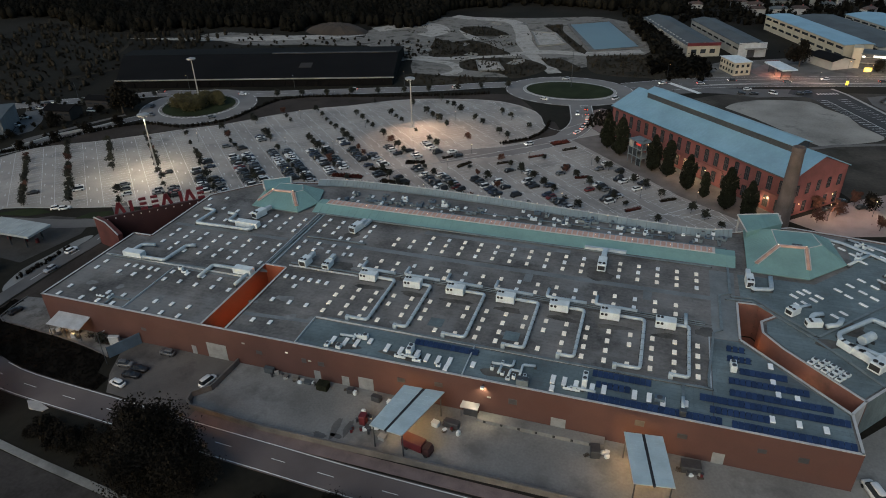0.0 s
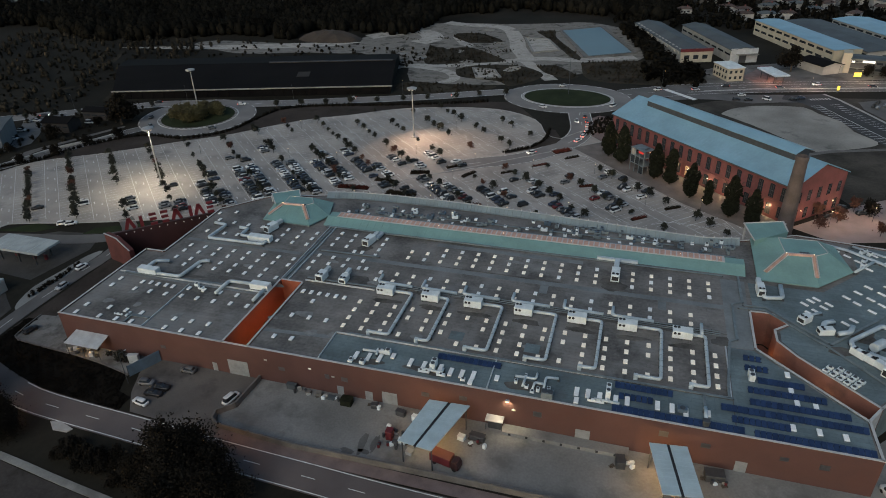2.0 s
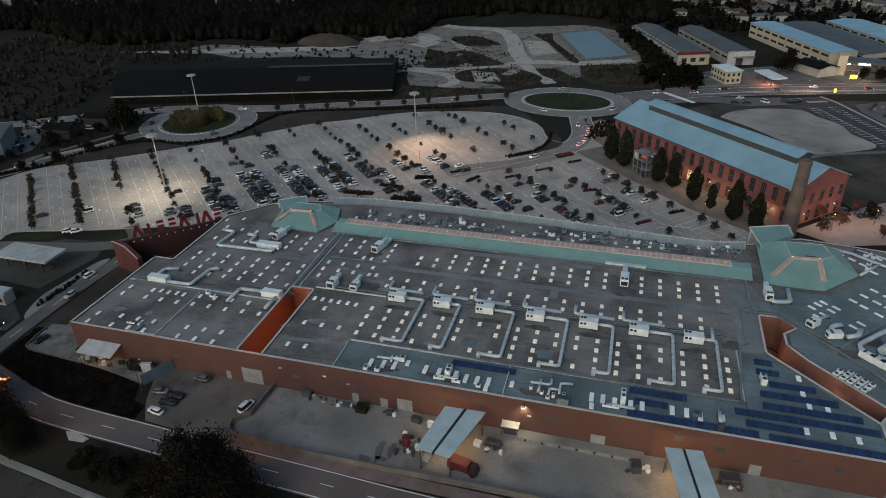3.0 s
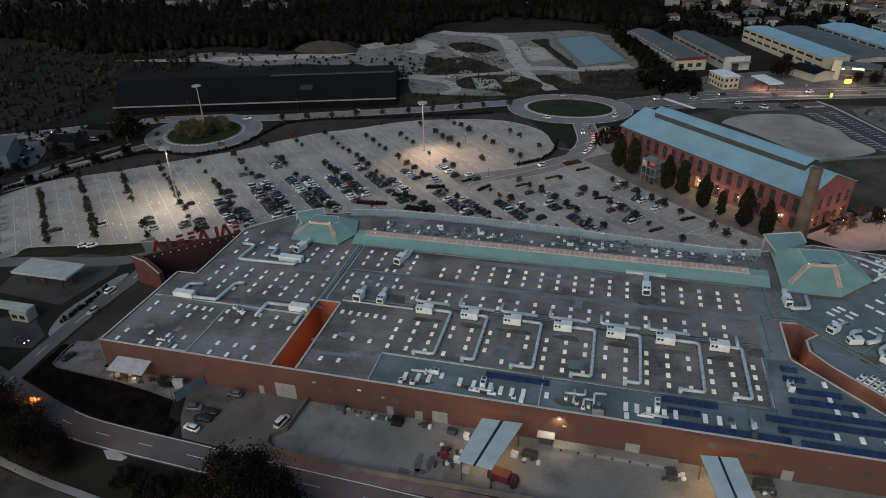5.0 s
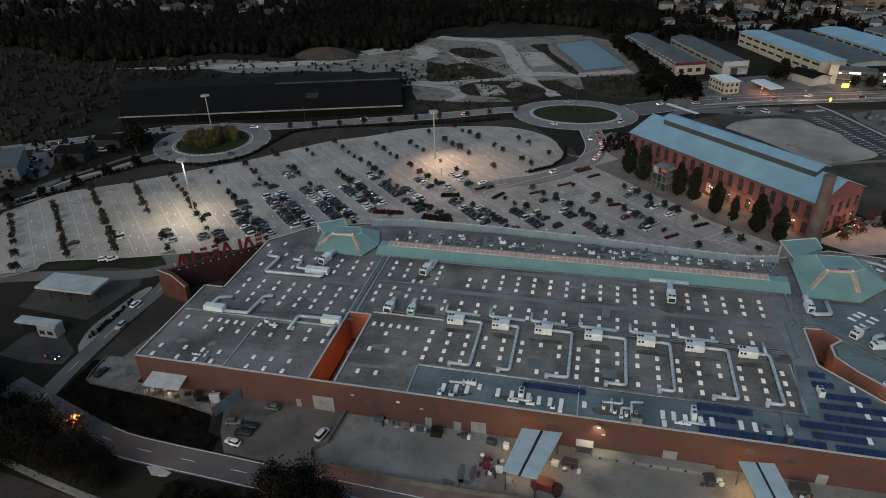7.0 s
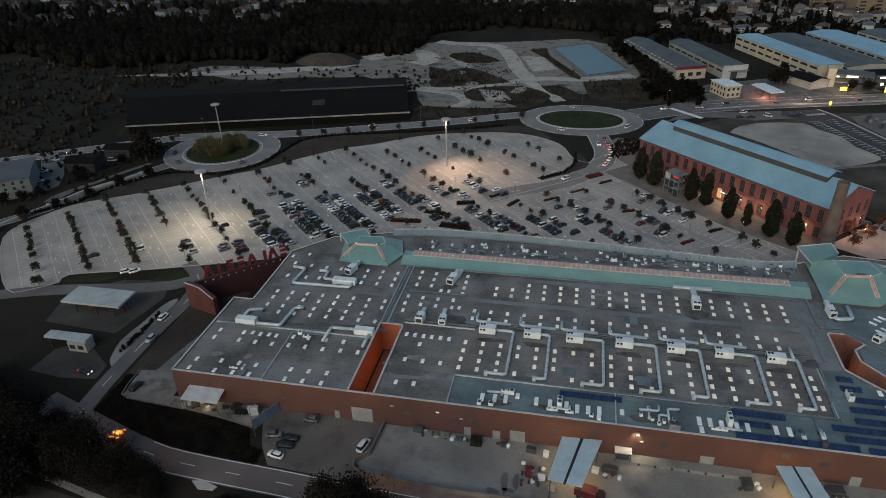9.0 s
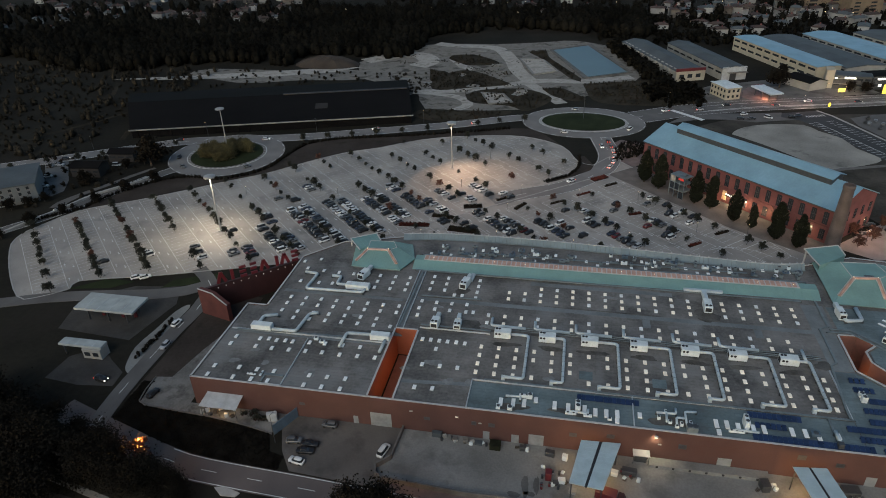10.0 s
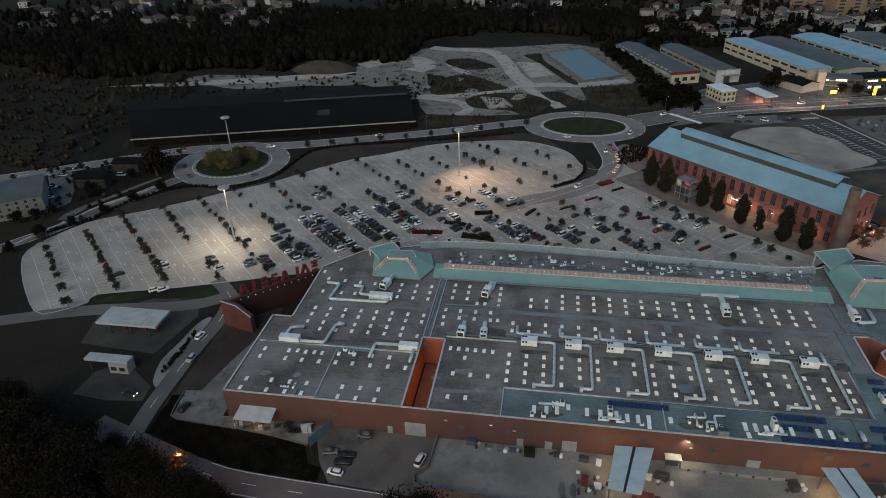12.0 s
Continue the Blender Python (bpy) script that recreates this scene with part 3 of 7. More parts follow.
SCRUBS = [[(-1, 375), (1, 386), (18, 387), (38, 366), (30, 357), (11, 358)], [(-3, 323), (18, 343), (44, 320), (50, 309), (26, 299), (4, 294)], [(26, 284), (36, 296), (62, 300), (80, 281), (67, 256), (56, 264), (33, 269)],
          [(73, 301), (84, 305), (100, 283), (95, 277), (81, 286)], [(98, 314), (117, 321), (144, 326), (168, 295), (166, 277), (139, 273), (107, 278)], [(0, 241), (7, 252), (33, 253), (58, 254), (48, 242), (21, 232)], [(56, 401), (69, 406), (74, 382), (97, 327), (91, 326), (72, 371)], [(-9, 342), (5, 336), (9, 314), (-1, 311)]]
for n, poly in enumerate(SCRUBS):
    slab("scrub_patch", curve(poly + poly[:1], 3)[:-1], 0.085 + 0.003 * n, SCRUB, "patch of dark scrub on the waste ground", "scrub")
slab("gravel_wedge", [(-1, 373), (21, 350), (21, 341), (11, 350)], 0.14, PALEEARTH, "pale gravel wedge beside the scrub", "gravel")
for poly in ([(52, 377), (69, 375), (81, 344), (65, 334)], [(35.6, 288), (50, 286), (57, 270.5), (44, 265.5)]):
    b = thing("foundation_slab", "pale concrete foundation slab with a low kerb on waste ground", "foundation", (0, 0, 0.04))
    part("slab", Geo().prism(poly, 0, 0.35), PALEEARTH, b)
    part("kerb_stub", Geo().ribbon(poly + poly[:1], 0.4, 0.35, 0.9), CONCRETE, b)
slab("pool", [(75, 407), (101, 424), (127, 347), (101, 332)], 0.4, mat("still_water", (0.045, 0.085, 0.1), 0.3, scale=0.05, var=0.1, bump=0.02), "rectangular blue basin in the waste ground", "basin")
structure("kerb", Geo().ribbon([(73, 408), (102, 427), (130, 346), (100, 329), (73, 408)], 1.0, 0, 0.6), OLDWALL, "concrete rim of the basin", "kerb")

# bay markings and the two kinds of parked row
rng = random.Random(4)
ROWV = [-24.7, -9.2, 5.9, 21.7, 37.5, 53.2, 68.9, 84.4, 99.2, 114.2, 129.1, 143.9, 159.0, 174.2, 189.3]
MALLBACK = [(-10, 74), (20, 84), (36, 90), (100, 97), (172, 97), (190, 108), (190, 60), (0, 60)]
ENTRY = curve(ROADS["lot_entry"][0], 5)


def is_bay(p):
    return inside(p, LOT) and not inside(p, MALLBACK) and min((Vector(p) - Vector(q)).length for q in ENTRY) > 9.5


bays = Geo()
for v in ROWV:
    for side in (-1, 1):
        for k in range(-120, 80):
            u = k * 2.5
            ends = [U * u + V * (v + side * d) for d in (0.2, 6.0)]
            if all(is_bay(tuple(e)) for e in ends):
                a, b = (U * (u - 1.25) + V * (v + side * d) for d in (0.8, 5.2))
                bays.ribbon([tuple(a), tuple(b)], 0.045, 0.06, 0.068)
                a, b = (U * (u + s) + V * (v + side * 5.3) for s in (-1.25, 1.25))
                bays.ribbon([tuple(a), tuple(b)], 0.07, 0.06, 0.068)
for v in ROWV:
    for k in range(-40, 26):
        for d in (6.4, 8.9):
            c = U * (k * 12.0 + d) + V * (v + d)
            if is_bay(tuple(c)):
                e = U if d > 8 else -U
                bays.ribbon([tuple(c - e * 1.1), tuple(c + e * 0.4)], 0.11, 0.06, 0.068)
                bays.prism([tuple(c + e * 1.3), tuple(c + e * 0.4 + V * 0.38), tuple(c + e * 0.4 - V * 0.38)], 0.06, 0.068)
for line in (curve([(144.3, 103.2), (150, 106.1), (157.3, 106.3), (162.7, 103.9), (165.7, 101.4)], 2), curve([(162.7, 118.3), (167.3, 112.5), (170.7, 105.9), (172.3, 102.7)], 2), [(155.6, 105), (166.6, 114.3)], [(160.5, 105.2), (168.6, 110.4)], [(150, 106.1), (163, 117.8)]):
    bays.ribbon(line, 0.12, 0.062, 0.07)
for k in range(7):
    a = Vector((75, 143)) + Vector((10, 9.2)) * (k / 7)
    bays.ribbon([tuple(a - U * 1.6), tuple(a + U * 1.6)], 0.35, 0.1, 0.112)
tagged(new("bay_marking", bays.mesh("bay_marking", BAYLINE)), "white painted parking bay lines", "bay marking", kind="stuff")

BEDSOIL = mat("bed_soil", (0.045, 0.028, 0.022), 0.95, spec=0.1, scale=0.5, var=0.35, fine=3)
PLANTS = mat("bed_shrub_leaves", (0.022, 0.018, 0.012), 0.9, spec=0.05, scale=0.5, var=0.4, rand=0.3, bump=0)
RUSTLITPLANTS = mat("rust_and_lit_shrub_leaves", (0.1, 0.03, 0.022), 0.9, spec=0.05, scale=0.5, var=0.4, rand=0.3, bump=0)
rbed = random.Random(77)


def planting_bed(p, q, half, rust=False):
    """A kerbed bed of low shrubs between two points of the car park."""
    a, b = Vector(p), Vector(q)
    d = b - a
    bed = thing("planting_bed", ("rust-toned" if rust else "dark") + " low shrubs in a kerbed car park bed", "planting bed", (a.x, a.y, 0.06), math.degrees(math.atan2(d.y, d.x)), "car park beds")
    n = d.length
    part("kerb", Geo().box(0, n, -half, half, 0, 0.14, 0.03), KERB, bed)
    part("soil", Geo().box(0.2, n - 0.2, -half + 0.2, half - 0.2, 0.14, 0.2), BEDSOIL, bed)
    part("shrubs", cards(rbed, int(34 * n * half), lambda: (rbed.uniform(0.3, n - 0.3), rbed.uniform(-half, half) * 0.8, rbed.uniform(0.25, 0.85)), 0.2), RUSTLITPLANTS if rust else PLANTS, bed)


# the bed at (28.5, 107) has orange-pink lamplight put into its leaf colour
for p, q, half, rust in (((48.5, 106.5), (60.5, 105.2), 2.2, False), ((51.3, 125.9), (59.2, 127.7), 1.8, False), ((40, 116.8), (49.4, 115.4), 1.6, False), ((28.5, 107), (41, 108), 1.7, True), ((64.1, 133.5), (71, 140), 1.0, False), ((72.6, 126.2), (76.6, 133), 1.0, False),
                         ((97.1, 142.9), (103.1, 147.5), 0.7, True), ((86.4, 133.2), (92.5, 137.6), 0.7, False), ((108.8, 154.1), (114.5, 158.4), 0.8, False), ((117.6, 127.8), (123, 130.1), 1.0, True), ((137.6, 104.4), (142.7, 108.6), 0.9, True), ((148.4, 115.3), (153.8, 119), 0.9, False), ((103.4, 160.0), (110.0, 165.4), 2.0, True)):
    planting_bed(p, q, half, rust)

# ---- shopping centre ----
RZ = 9.0
mall = thing("shopping_centre", "low red-walled shopping centre with a grey flat roof", "shopping centre")
OUT = [(0.8, 0), (48.5, 0), (48.5, 28.5), (54.7, 28.5), (54.7, 0), (185.9, 0), (186, 10.5), (167.4, 29), (167.6, 43.8), (172.2, 44), (175.2, 40.4), (172, 37.4), (172, 33), (175.6, 28), (189, 14.7),
       (215, 44), (226, 66), (222, 78), (207, 85), (184, 88), (169, 81), (158, 78.4), (142, 79.4), (125, 80.9), (107, 82.4), (90, 83.4), (70, 84), (50, 83.4), (38, 81.4), (18, 75), (7, 63), (7, 34), (0.8, 34)]


def inset(poly, d):
    """The polygon drawn in by d on every side; poly runs anticlockwise."""
    out = []
    for i in range(len(poly)):
        p, q, r = (Vector(poly[(i + s) % len(poly)]) for s in (-1, 0, 1))
        a, b = (q - p).normalized(), (r - q).normalized()
        na, nb = Vector((-a.y, a.x)), Vector((-b.y, b.x))
        m = (na + nb).normalized()
        out.append(tuple(q + m * d / max(0.35, m.dot(na))))
    return out


part("roof", Geo().prism(inset(OUT, 0.2), RZ - 0.5, RZ), ROOF, mall, "grey bitumen roof membrane with stains")


def wall(p, q, z0, z1, m, label, th=0.4, owner=None, cop=COPING, name="wall"):
    """One straight wall under its coping; its outer face lies on the line p-q."""
    a, b = Vector(p), Vector(q)
    d = (b - a).normalized()
    a, b = a + d * 0.005, b - d * 0.005
    k = Vector((-d.y, d.x)) * th
    w = part(name, Geo().prism([tuple(a), tuple(b), tuple(b + k), tuple(a + k)], z0, z1), m, owner or mall, label)
    if cop:
        o = Vector((-d.y, d.x)) * 0.06
        part("coping", Geo().prism([tuple(a - o), tuple(b - o), tuple(b + k + o), tuple(a + k + o)], z1, z1 + 0.1), cop, w, "pale metal coping")
    return w


for i, (p, q) in enumerate(zip(OUT, OUT[1:] + OUT[:1])):
    court = i in (1, 2, 3) or 7 <= i <= 13
    wall(p, q, 0, RZ + 0.25, (PINKWALL if i > 6 else ORANGE) if court else (ROOFPALE if i in (6, 14) else REDWALL), "pinkish rendered court wall" if i > 6 and court else "orange rendered court wall" if court else "pale grey rendered wall" if i in (6, 14) else "brick-red rendered wall")
wall((186, 10.5), (189, 14.7), 0, RZ + 0.25, COPING, "pale grey end wall of the light court")
wall((48.5, 0), (54.7, 0), 0, RZ + 0.25, REDWALL, "brick-red rendered wall")
# paler strips and zones of the roof
ZONES = [
    ([(73, 0.5), (73, 10.2), (161, 10.2), (161, 0.5)], "pale"), ([(161.2, 0.5), (185, 0.5), (185.4, 10.2), (166.8, 28.2), (161.2, 28.2)], "pale"),
    ([(49, 43.6), (164, 43.6), (164, 45.4), (49, 45.4)], "pale"), ([(9, 42.2), (47, 42.2), (47, 43.6), (9, 43.6)], "pale"),
    ([(48.8, 28.9), (50.2, 28.9), (50.2, 60), (48.8, 60)], "pale"), ([(55.2, 6.8), (72.8, 8.2), (72.8, 9.4), (55.2, 8.0)], "pale"),
    ([(2, 20.5), (47.5, 20.5), (47.5, 21.4), (2, 21.4)], "pale"), 
    ([(84, 56.6), (126, 56.6), (126, 58.4), (84, 58.4)], "pale"), ([(161.5, 28.4), (166.9, 28.6), (167.1, 44.4), (167.4, 58), (161.5, 58)], "pale"),
    ([(174, 45.4), (176.6, 40.6), (173.4, 37.6), (173.2, 33.4), (176.4, 28.8), (189, 16.2), (214, 44.4), (225, 66), (221.4, 77), (207, 84), (197, 84.4), (196.8, 69.6), (186, 57.6), (168.2, 57.6), (168.4, 45.2)], "pale"), ([(116.5, 39.6), (118.6, 39.6), (118.6, 43.4), (116.5, 43.4)], "pale"), ([(146, 39.6), (148, 39.6), (148, 43.4), (146, 43.4)], "pale")]
for k, (poly, _) in enumerate(ZONES):
    part("roof_strip", Geo().prism(poly, RZ, RZ + 0.01 + 0.003 * k), ROOFPALE if k < 2 or len(poly) > 6 else ROOFSTRIP, mall, "paler strip of roof membrane")
rs = random.Random(31)


def blob(s, f):
    """Radius of an uneven rounded patch."""
    a = 2 * math.pi * s
    return 0.82 + 0.14 * math.sin(2 * a + f[0]) + 0.1 * math.sin(3 * a + f[1]) + 0.06 * math.sin(7 * a + f[2])


# dark patches beside units and ducts: stains together with painted-in shade
for cx, cy, rx, ry in [(x + 3.5, 26.2, 4.6, 1.1) for x in (76.3, 88.4, 99.6, 112.3, 125.2, 136.9, 149.2)] + [(x + 1.0, 31.6, 5.0, 0.7) for x in (76.3, 88.4, 99.6, 112.3, 125.2, 136.9, 149.2)] + [
        (134.6, 48, 4.6, 3.2), (60, 29.6, 3.4, 1.4), (69, 33.5, 4.2, 2.6), (63.8, 50, 2.6, 2.4), (31, 51, 3.0, 1.6), (46, 26.2, 6, 1.2), (21, 24.2, 9, 0.9), (36, 25.6, 10, 1.0), (160, 30, 2.6, 2.0), (120, 3.6, 5, 2.2), (98, 3, 6, 1.4), (84, 2.6, 4, 1.6), (186, 33, 4, 2.2), (191, 40, 4, 3), (107, 45.8, 20, 0.25), (150, 33.2, 12, 0.5), (205, 62, 5, 4)]:
    m, f = 30, [rs.uniform(0, 6.28) for _ in range(3)]
    part("roof_stain", Geo().prism([(cx + rx * blob(i / m, f) * math.cos(2 * math.pi * i / m), cy + ry * blob(i / m, f) * math.sin(2 * math.pi * i / m)) for i in range(m)], RZ, RZ + 0.052), STAINSHADE, mall, "dark stain and painted shade on the membrane")
for x, y in ((101, 16.7), (118.9, 16.5)):
    part("roof_patch", Geo().box(x - 1.7, x + 1.7, y - 1.6, y + 1.6, RZ, RZ + 0.05), ROOFPALE, mall, "pale square repair patch")
DRIED = mat("dried_puddle_membrane", (0.2, 0.205, 0.2), 0.8, scale=0.5, var=0.3, fine=1.5)
for cx, cy, rx, ry in ((31.2, 6.4, 2.0, 1.9), (17.9, 8.7, 1.3, 1.1), (12.8, 13.5, 1.6, 1.0), (27.9, 1.9, 1.4, 0.9), (9.2, 8.3, 1.7, 1.2), (67.1, 9.2, 1.6, 1.4), (61.9, 15.7, 2.6, 1.6), (55, 12.4, 1.4, 1.0), (107.9, 53.3, 3.0, 0.8), (74.5, 33.4, 3.2, 1.0), (72.2, 9.6, 1.3, 1.0), (92, 14, 1.6, 1.2), (118, 17, 2.2, 1.0), (36, 33, 2.0, 1.2), (21, 40, 1.6, 1.0), (58, 41, 1.8, 1.0)):
    m, f = 26, [rs.uniform(0, 6.28) for _ in range(3)]
    part("dried_puddle", Geo().prism([(cx + rx * blob(i / m, f) * math.cos(2 * math.pi * i / m), cy + ry * blob(i / m, f) * math.sin(2 * math.pi * i / m)) for i in range(m)], RZ, RZ + 0.048), DRIED, mall, "pale dried puddle mark on the membrane")
# raised seams between roof fields
for x0, y0, x1, y1 in ((25.5, 0.6, 25.5, 20), (18, 0.6, 25.5, 0.6), (2, 21.6, 48, 21.6), (48.4, 28.8, 48.4, 60), (50.4, 28.8, 50.4, 60), (73, 0.6, 73, 10.6), (112, 0.6, 112, 10.6), (160.8, 10.6, 160.8, 28), (73, 10.6, 161, 10.6), (55, 30, 75, 30)):
    part("roof_upstand", Geo().ribbon([(x0, y0), (x1, y1)], 0.12, RZ, RZ + 0.4), GALV, mall, "pale upstand between roof fields")

# doors, vents and lamps of the long wall
WALLBITS = [("door", 45.0, 0, 1.3, 2.5), ("loading_door", 51.6, 0, 5.4, 4.4), ("door", 78, 0, 1.6, 2.6), ("door", 85, 0, 1.8, 2.6), ("loading_door", 90.0, 0, 3.6, 3.4),
            ("door", 132.5, 0, 3.0, 3.2), ("door", 163, 0, 2.2, 2.8), ("wall_vent", 63.4, 4.0, 1.6, 1.0), ("wall_vent", 75, 4.2, 1.2, 1.2), ("wall_vent", 79.3, 4.2, 1.6, 1.2),
            ("wall_vent", 98.5, 4.3, 1.8, 1.2), ("wall_vent", 107, 5.2, 1.8, 1.2), ("wall_vent", 123, 4.5, 1.8, 1.4), ("wall_vent", 148, 5.6, 1.8, 1.4), ("wall_vent", 156, 4.6, 1.8, 1.2),
            ("wall_vent", 177, 4.6, 1.8, 1.3), ("wall_vent", 170, 5.0, 1.6, 1.0), ("wall_vent", 31, 4, 1.5, 0.9)]
for name, x, z, w, h in WALLBITS:
    d = part(name, Geo().box(x - w / 2, x + w / 2, -0.07, 0.0, z, z + h, 0.03), DOORM if "door" in name else STEEL, mall, "grey steel door" if "door" in name else "dark louvred vent")
    if "loading" in name:
        for k in range(1, 8):
            part("door_slat", Geo().box(x - w / 2 + 0.08, x + w / 2 - 0.08, -0.1, -0.07, h * k / 8 - 0.2, h * k / 8 + 0.2, 0.01), DOORM, d)
for x, z in ((70.8, 6.0), (118, 5.0), (59.5, 6.2), (76.5, 4.9)):
    part("wall_light", Geo().box(x - 0.4, x + 0.4, -0.16, 0, z, z + 0.35, 0.05), WARMDOME if x == 70.8 else PLASTER, mall, "dull pale wall light")
bracket = thing("wall_lamp", "lit floodlight on the red wall above the yard", "lamp", (116.8, -0.1, 8.3))
part("arm", Geo().box(-0.08, 0.08, -0.9, 0, 0, 0.12, 0.02), STEEL, bracket)
part("head", Geo().box(-0.4, 0.4, -1.3, -0.7, -0.05, 0.2, 0.05), GALV, bracket)
part("lens", Geo().box(-0.34, 0.34, -1.36, -0.76, -0.12, 0.1, 0.01), BULB, bracket)
lamp("yard_flood", (116.8, -0.7, 8.0), 3300, (1.0, 0.8, 0.5), 0.15, (116.8, -0.15, 4.5), 110, 0.9)

# glazed gallery along the roof
gal = thing("roof_gallery", "long verdigris-clad roof gallery with a lit glazed ridge", "skylight gallery", (0, 0, RZ))
GX0, GX1 = 45.5, 168
sect = lambda x: [(x, 60.7, 0), (x, 64.8, 1.3), (x, 65.0, 1.2), (x, 68.0, 1.2), (x, 68.3, 0)]
part("cladding", Geo().loft([sect(GX0), sect(GX1)]), TEAL, gal, "verdigris metal slope")
for k in range(1, 52):
    x = GX0 + (GX1 - GX0) * k / 52
    part("seam", Geo().loft([[(x - 0.04, 60.75, 0.03), (x - 0.04, 64.78, 1.32), (x - 0.04, 64.78, 1.37), (x - 0.04, 60.75, 0.1)], [(x + 0.04, 60.75, 0.03), (x + 0.04, 64.78, 1.32), (x + 0.04, 64.78, 1.37), (x + 0.04, 60.75, 0.1)]]), TEAL, gal)
strip = part("glazing_frame", Geo().ribbon([(GX0 + 3, 66.5), (GX1 - 5, 66.5)], 1.5, 1.2, 1.42), COPING, gal, "pale frame of the glazed ridge")
n = 76
for k in range(n):
    x = GX0 + 3.3 + (GX1 - GX0 - 8.6) * k / n
    part("pane", Geo().box(x, x + (GX1 - GX0 - 8.6) / n - 0.4, 65.2, 67.75, 1.42, 1.48), GLOWSTRIP, strip)
for k in range(12):
    part("ridge_light", Geo().box(GX0 + 6 + k * 10, GX0 + 6.14 + k * 10, 66.4, 66.54, 1.5, 1.62, 0.05), BULB, gal, "small warm light")


def pavilion(base, rim, h, ribs, label):
    """A many-sided verdigris roof with a flat top and lit ribs on some hips."""
    p = thing("roof_pavilion", label, "roof pavilion", (0, 0, RZ))
    n = len(base)
    at = lambda poly, z: [(x, y, z) for x, y in poly]
    mid = Vector((sum(x for x, _ in base) / n, sum(y for _, y in base) / n))
    drum = [tuple(mid.lerp(Vector(q), 0.96)) for q in base]
    part("drum", Geo().loft([at(drum, 0), at(drum, 0.6)]), TRAYM, p, "dull grey drum wall")
    part("roof", Geo().loft([at(base, 0.5), at(base, 0.75), at(rim, h)]), TEAL, p, "verdigris metal roof")
    for i in range(n):
        a, b = Vector((*base[i], 0.75)), Vector((*rim[i], h))
        part("hip", Geo().bar(a, b, 0.1, 5), TEAL, p)
        c, d = Vector((*base[(i + 1) % n], 0.75)), Vector((*rim[(i + 1) % n], h))
        k = max(3, int((c - a).length / 1.2))
        for s in range(1, k):
            q = a.lerp(c, s / k)
            e = b.lerp(d, s / k)
            part("seam", Geo().bar(q, e, 0.022, 4), TEAL, p)
        part("rim_trim", Geo().bar(b, d, 0.12, 5), COPING, p, "pale rim trim")
        if i in ribs:
            lo = a.lerp(b, 0.28)
            up = Vector((0, 0, 0.12))
            part("lit_rib", Geo().bar(lo + up, b + up, 0.4, 6), GLOWSTRIP, p, "glazed rib glowing orange")
            o = (b - a).cross(Vector((0, 0, 1))).normalized() * 0.55 + Vector((0, 0, 0.22))
            for s in (o, Vector((-o.x, -o.y, o.z))):
                part("rib_frame", Geo().bar(lo + s, b + s, 0.13, 6), COPING, p)
            part("rib_light", Geo().box(b.x - 0.09, b.x + 0.09, b.y - 0.09, b.y + 0.09, b.z + 0.5, b.z + 0.65, 0.02), BULB, p)
            if (i + 1) % n in ribs:
                part("lit_rim", Geo().bar(b + up, d + up, 0.4, 6), GLOWSTRIP, p, "glazed rim glowing orange")
                part("rim_frame", Geo().bar(b + Vector((0, 0.6, 0.25)), d + Vector((0, 0.6, 0.25)), 0.13, 6), COPING, p)
    part("roof_hatch", Geo().box(mid.x - 1.2, mid.x + 1.2, mid.y, mid.y + 0.9, h, h + 0.35, 0.05), STEEL, p)
    return p


pavilion([(25.6, 58.8), (42, 58.4), (45.2, 66), (42.5, 75), (23, 72)], [(29.2, 66), (36.2, 66.4), (38.5, 68.8), (36.5, 72.5), (28.5, 72)], 3.0, (0, 1), "verdigris many-sided roof pavilion with a lit crown")
pavilion([(170.6, 59), (185, 58.8), (195, 68.8), (193, 82), (171, 82)], [(178.2, 69), (185, 69.6), (189, 72.6), (187.5, 79), (177.5, 78.5)], 3.6, (0, 1), "large verdigris many-sided roof pavilion with lit ribs")


def entrance_gable(quad, zb, zf, label):
    """A tilted roof slab; quad runs back left, back right, front right, front left."""
    t = thing("entrance_gable", label, "entrance roof", (0, 0, RZ))
    zs = (zb, zb, zf, zf)
    part("canopy", Geo().loft([[(*q, z) for q, z in zip(quad, zs)], [(*q, z + 0.3) for q, z in zip(quad, zs)]]), TEAL, t, "verdigris roof slab")
    up = [Vector((*q, z + 0.32)) for q, z in zip(quad, zs)]
    for a, b in ((up[3], up[0]), (up[0], up[1]), (up[1], up[2])):
        part("edge_trim", Geo().bar(a, b, 0.2, 5), COPING, t, "pale edge trim")
    for k in range(1, 7):
        part("seam", Geo().bar(up[0].lerp(up[1], k / 7), up[3].lerp(up[2], k / 7), 0.035, 4), TEAL, t)
    for q in quad[:2]:
        part("post", Geo().cyl(q[0] + 0.5, q[1] - 0.8, -RZ, zb + 0.1, 0.3), COPING, t)
    part("neck", Geo().loft([[(*q, 0) for q in quad[2:]] + [(quad[3][0] + 1.6, quad[3][1] + 2.6, 0)], [(*q, zf) for q in quad[2:]] + [(quad[3][0] + 1.6, quad[3][1] + 2.6, zf)]]), TEAL, t)


entrance_gable([(20.8, 73.4), (28.6, 78.4), (31.8, 73.0), (26.6, 65.6)], 2.2, 2.6, "small verdigris gable behind the roof pavilion")
entrance_gable([(169.4, 86.8), (180.5, 90.6), (181.0, 84.6), (171.3, 76.8)], 2.7, 2.5, "tilted verdigris entrance roof with pale edges")

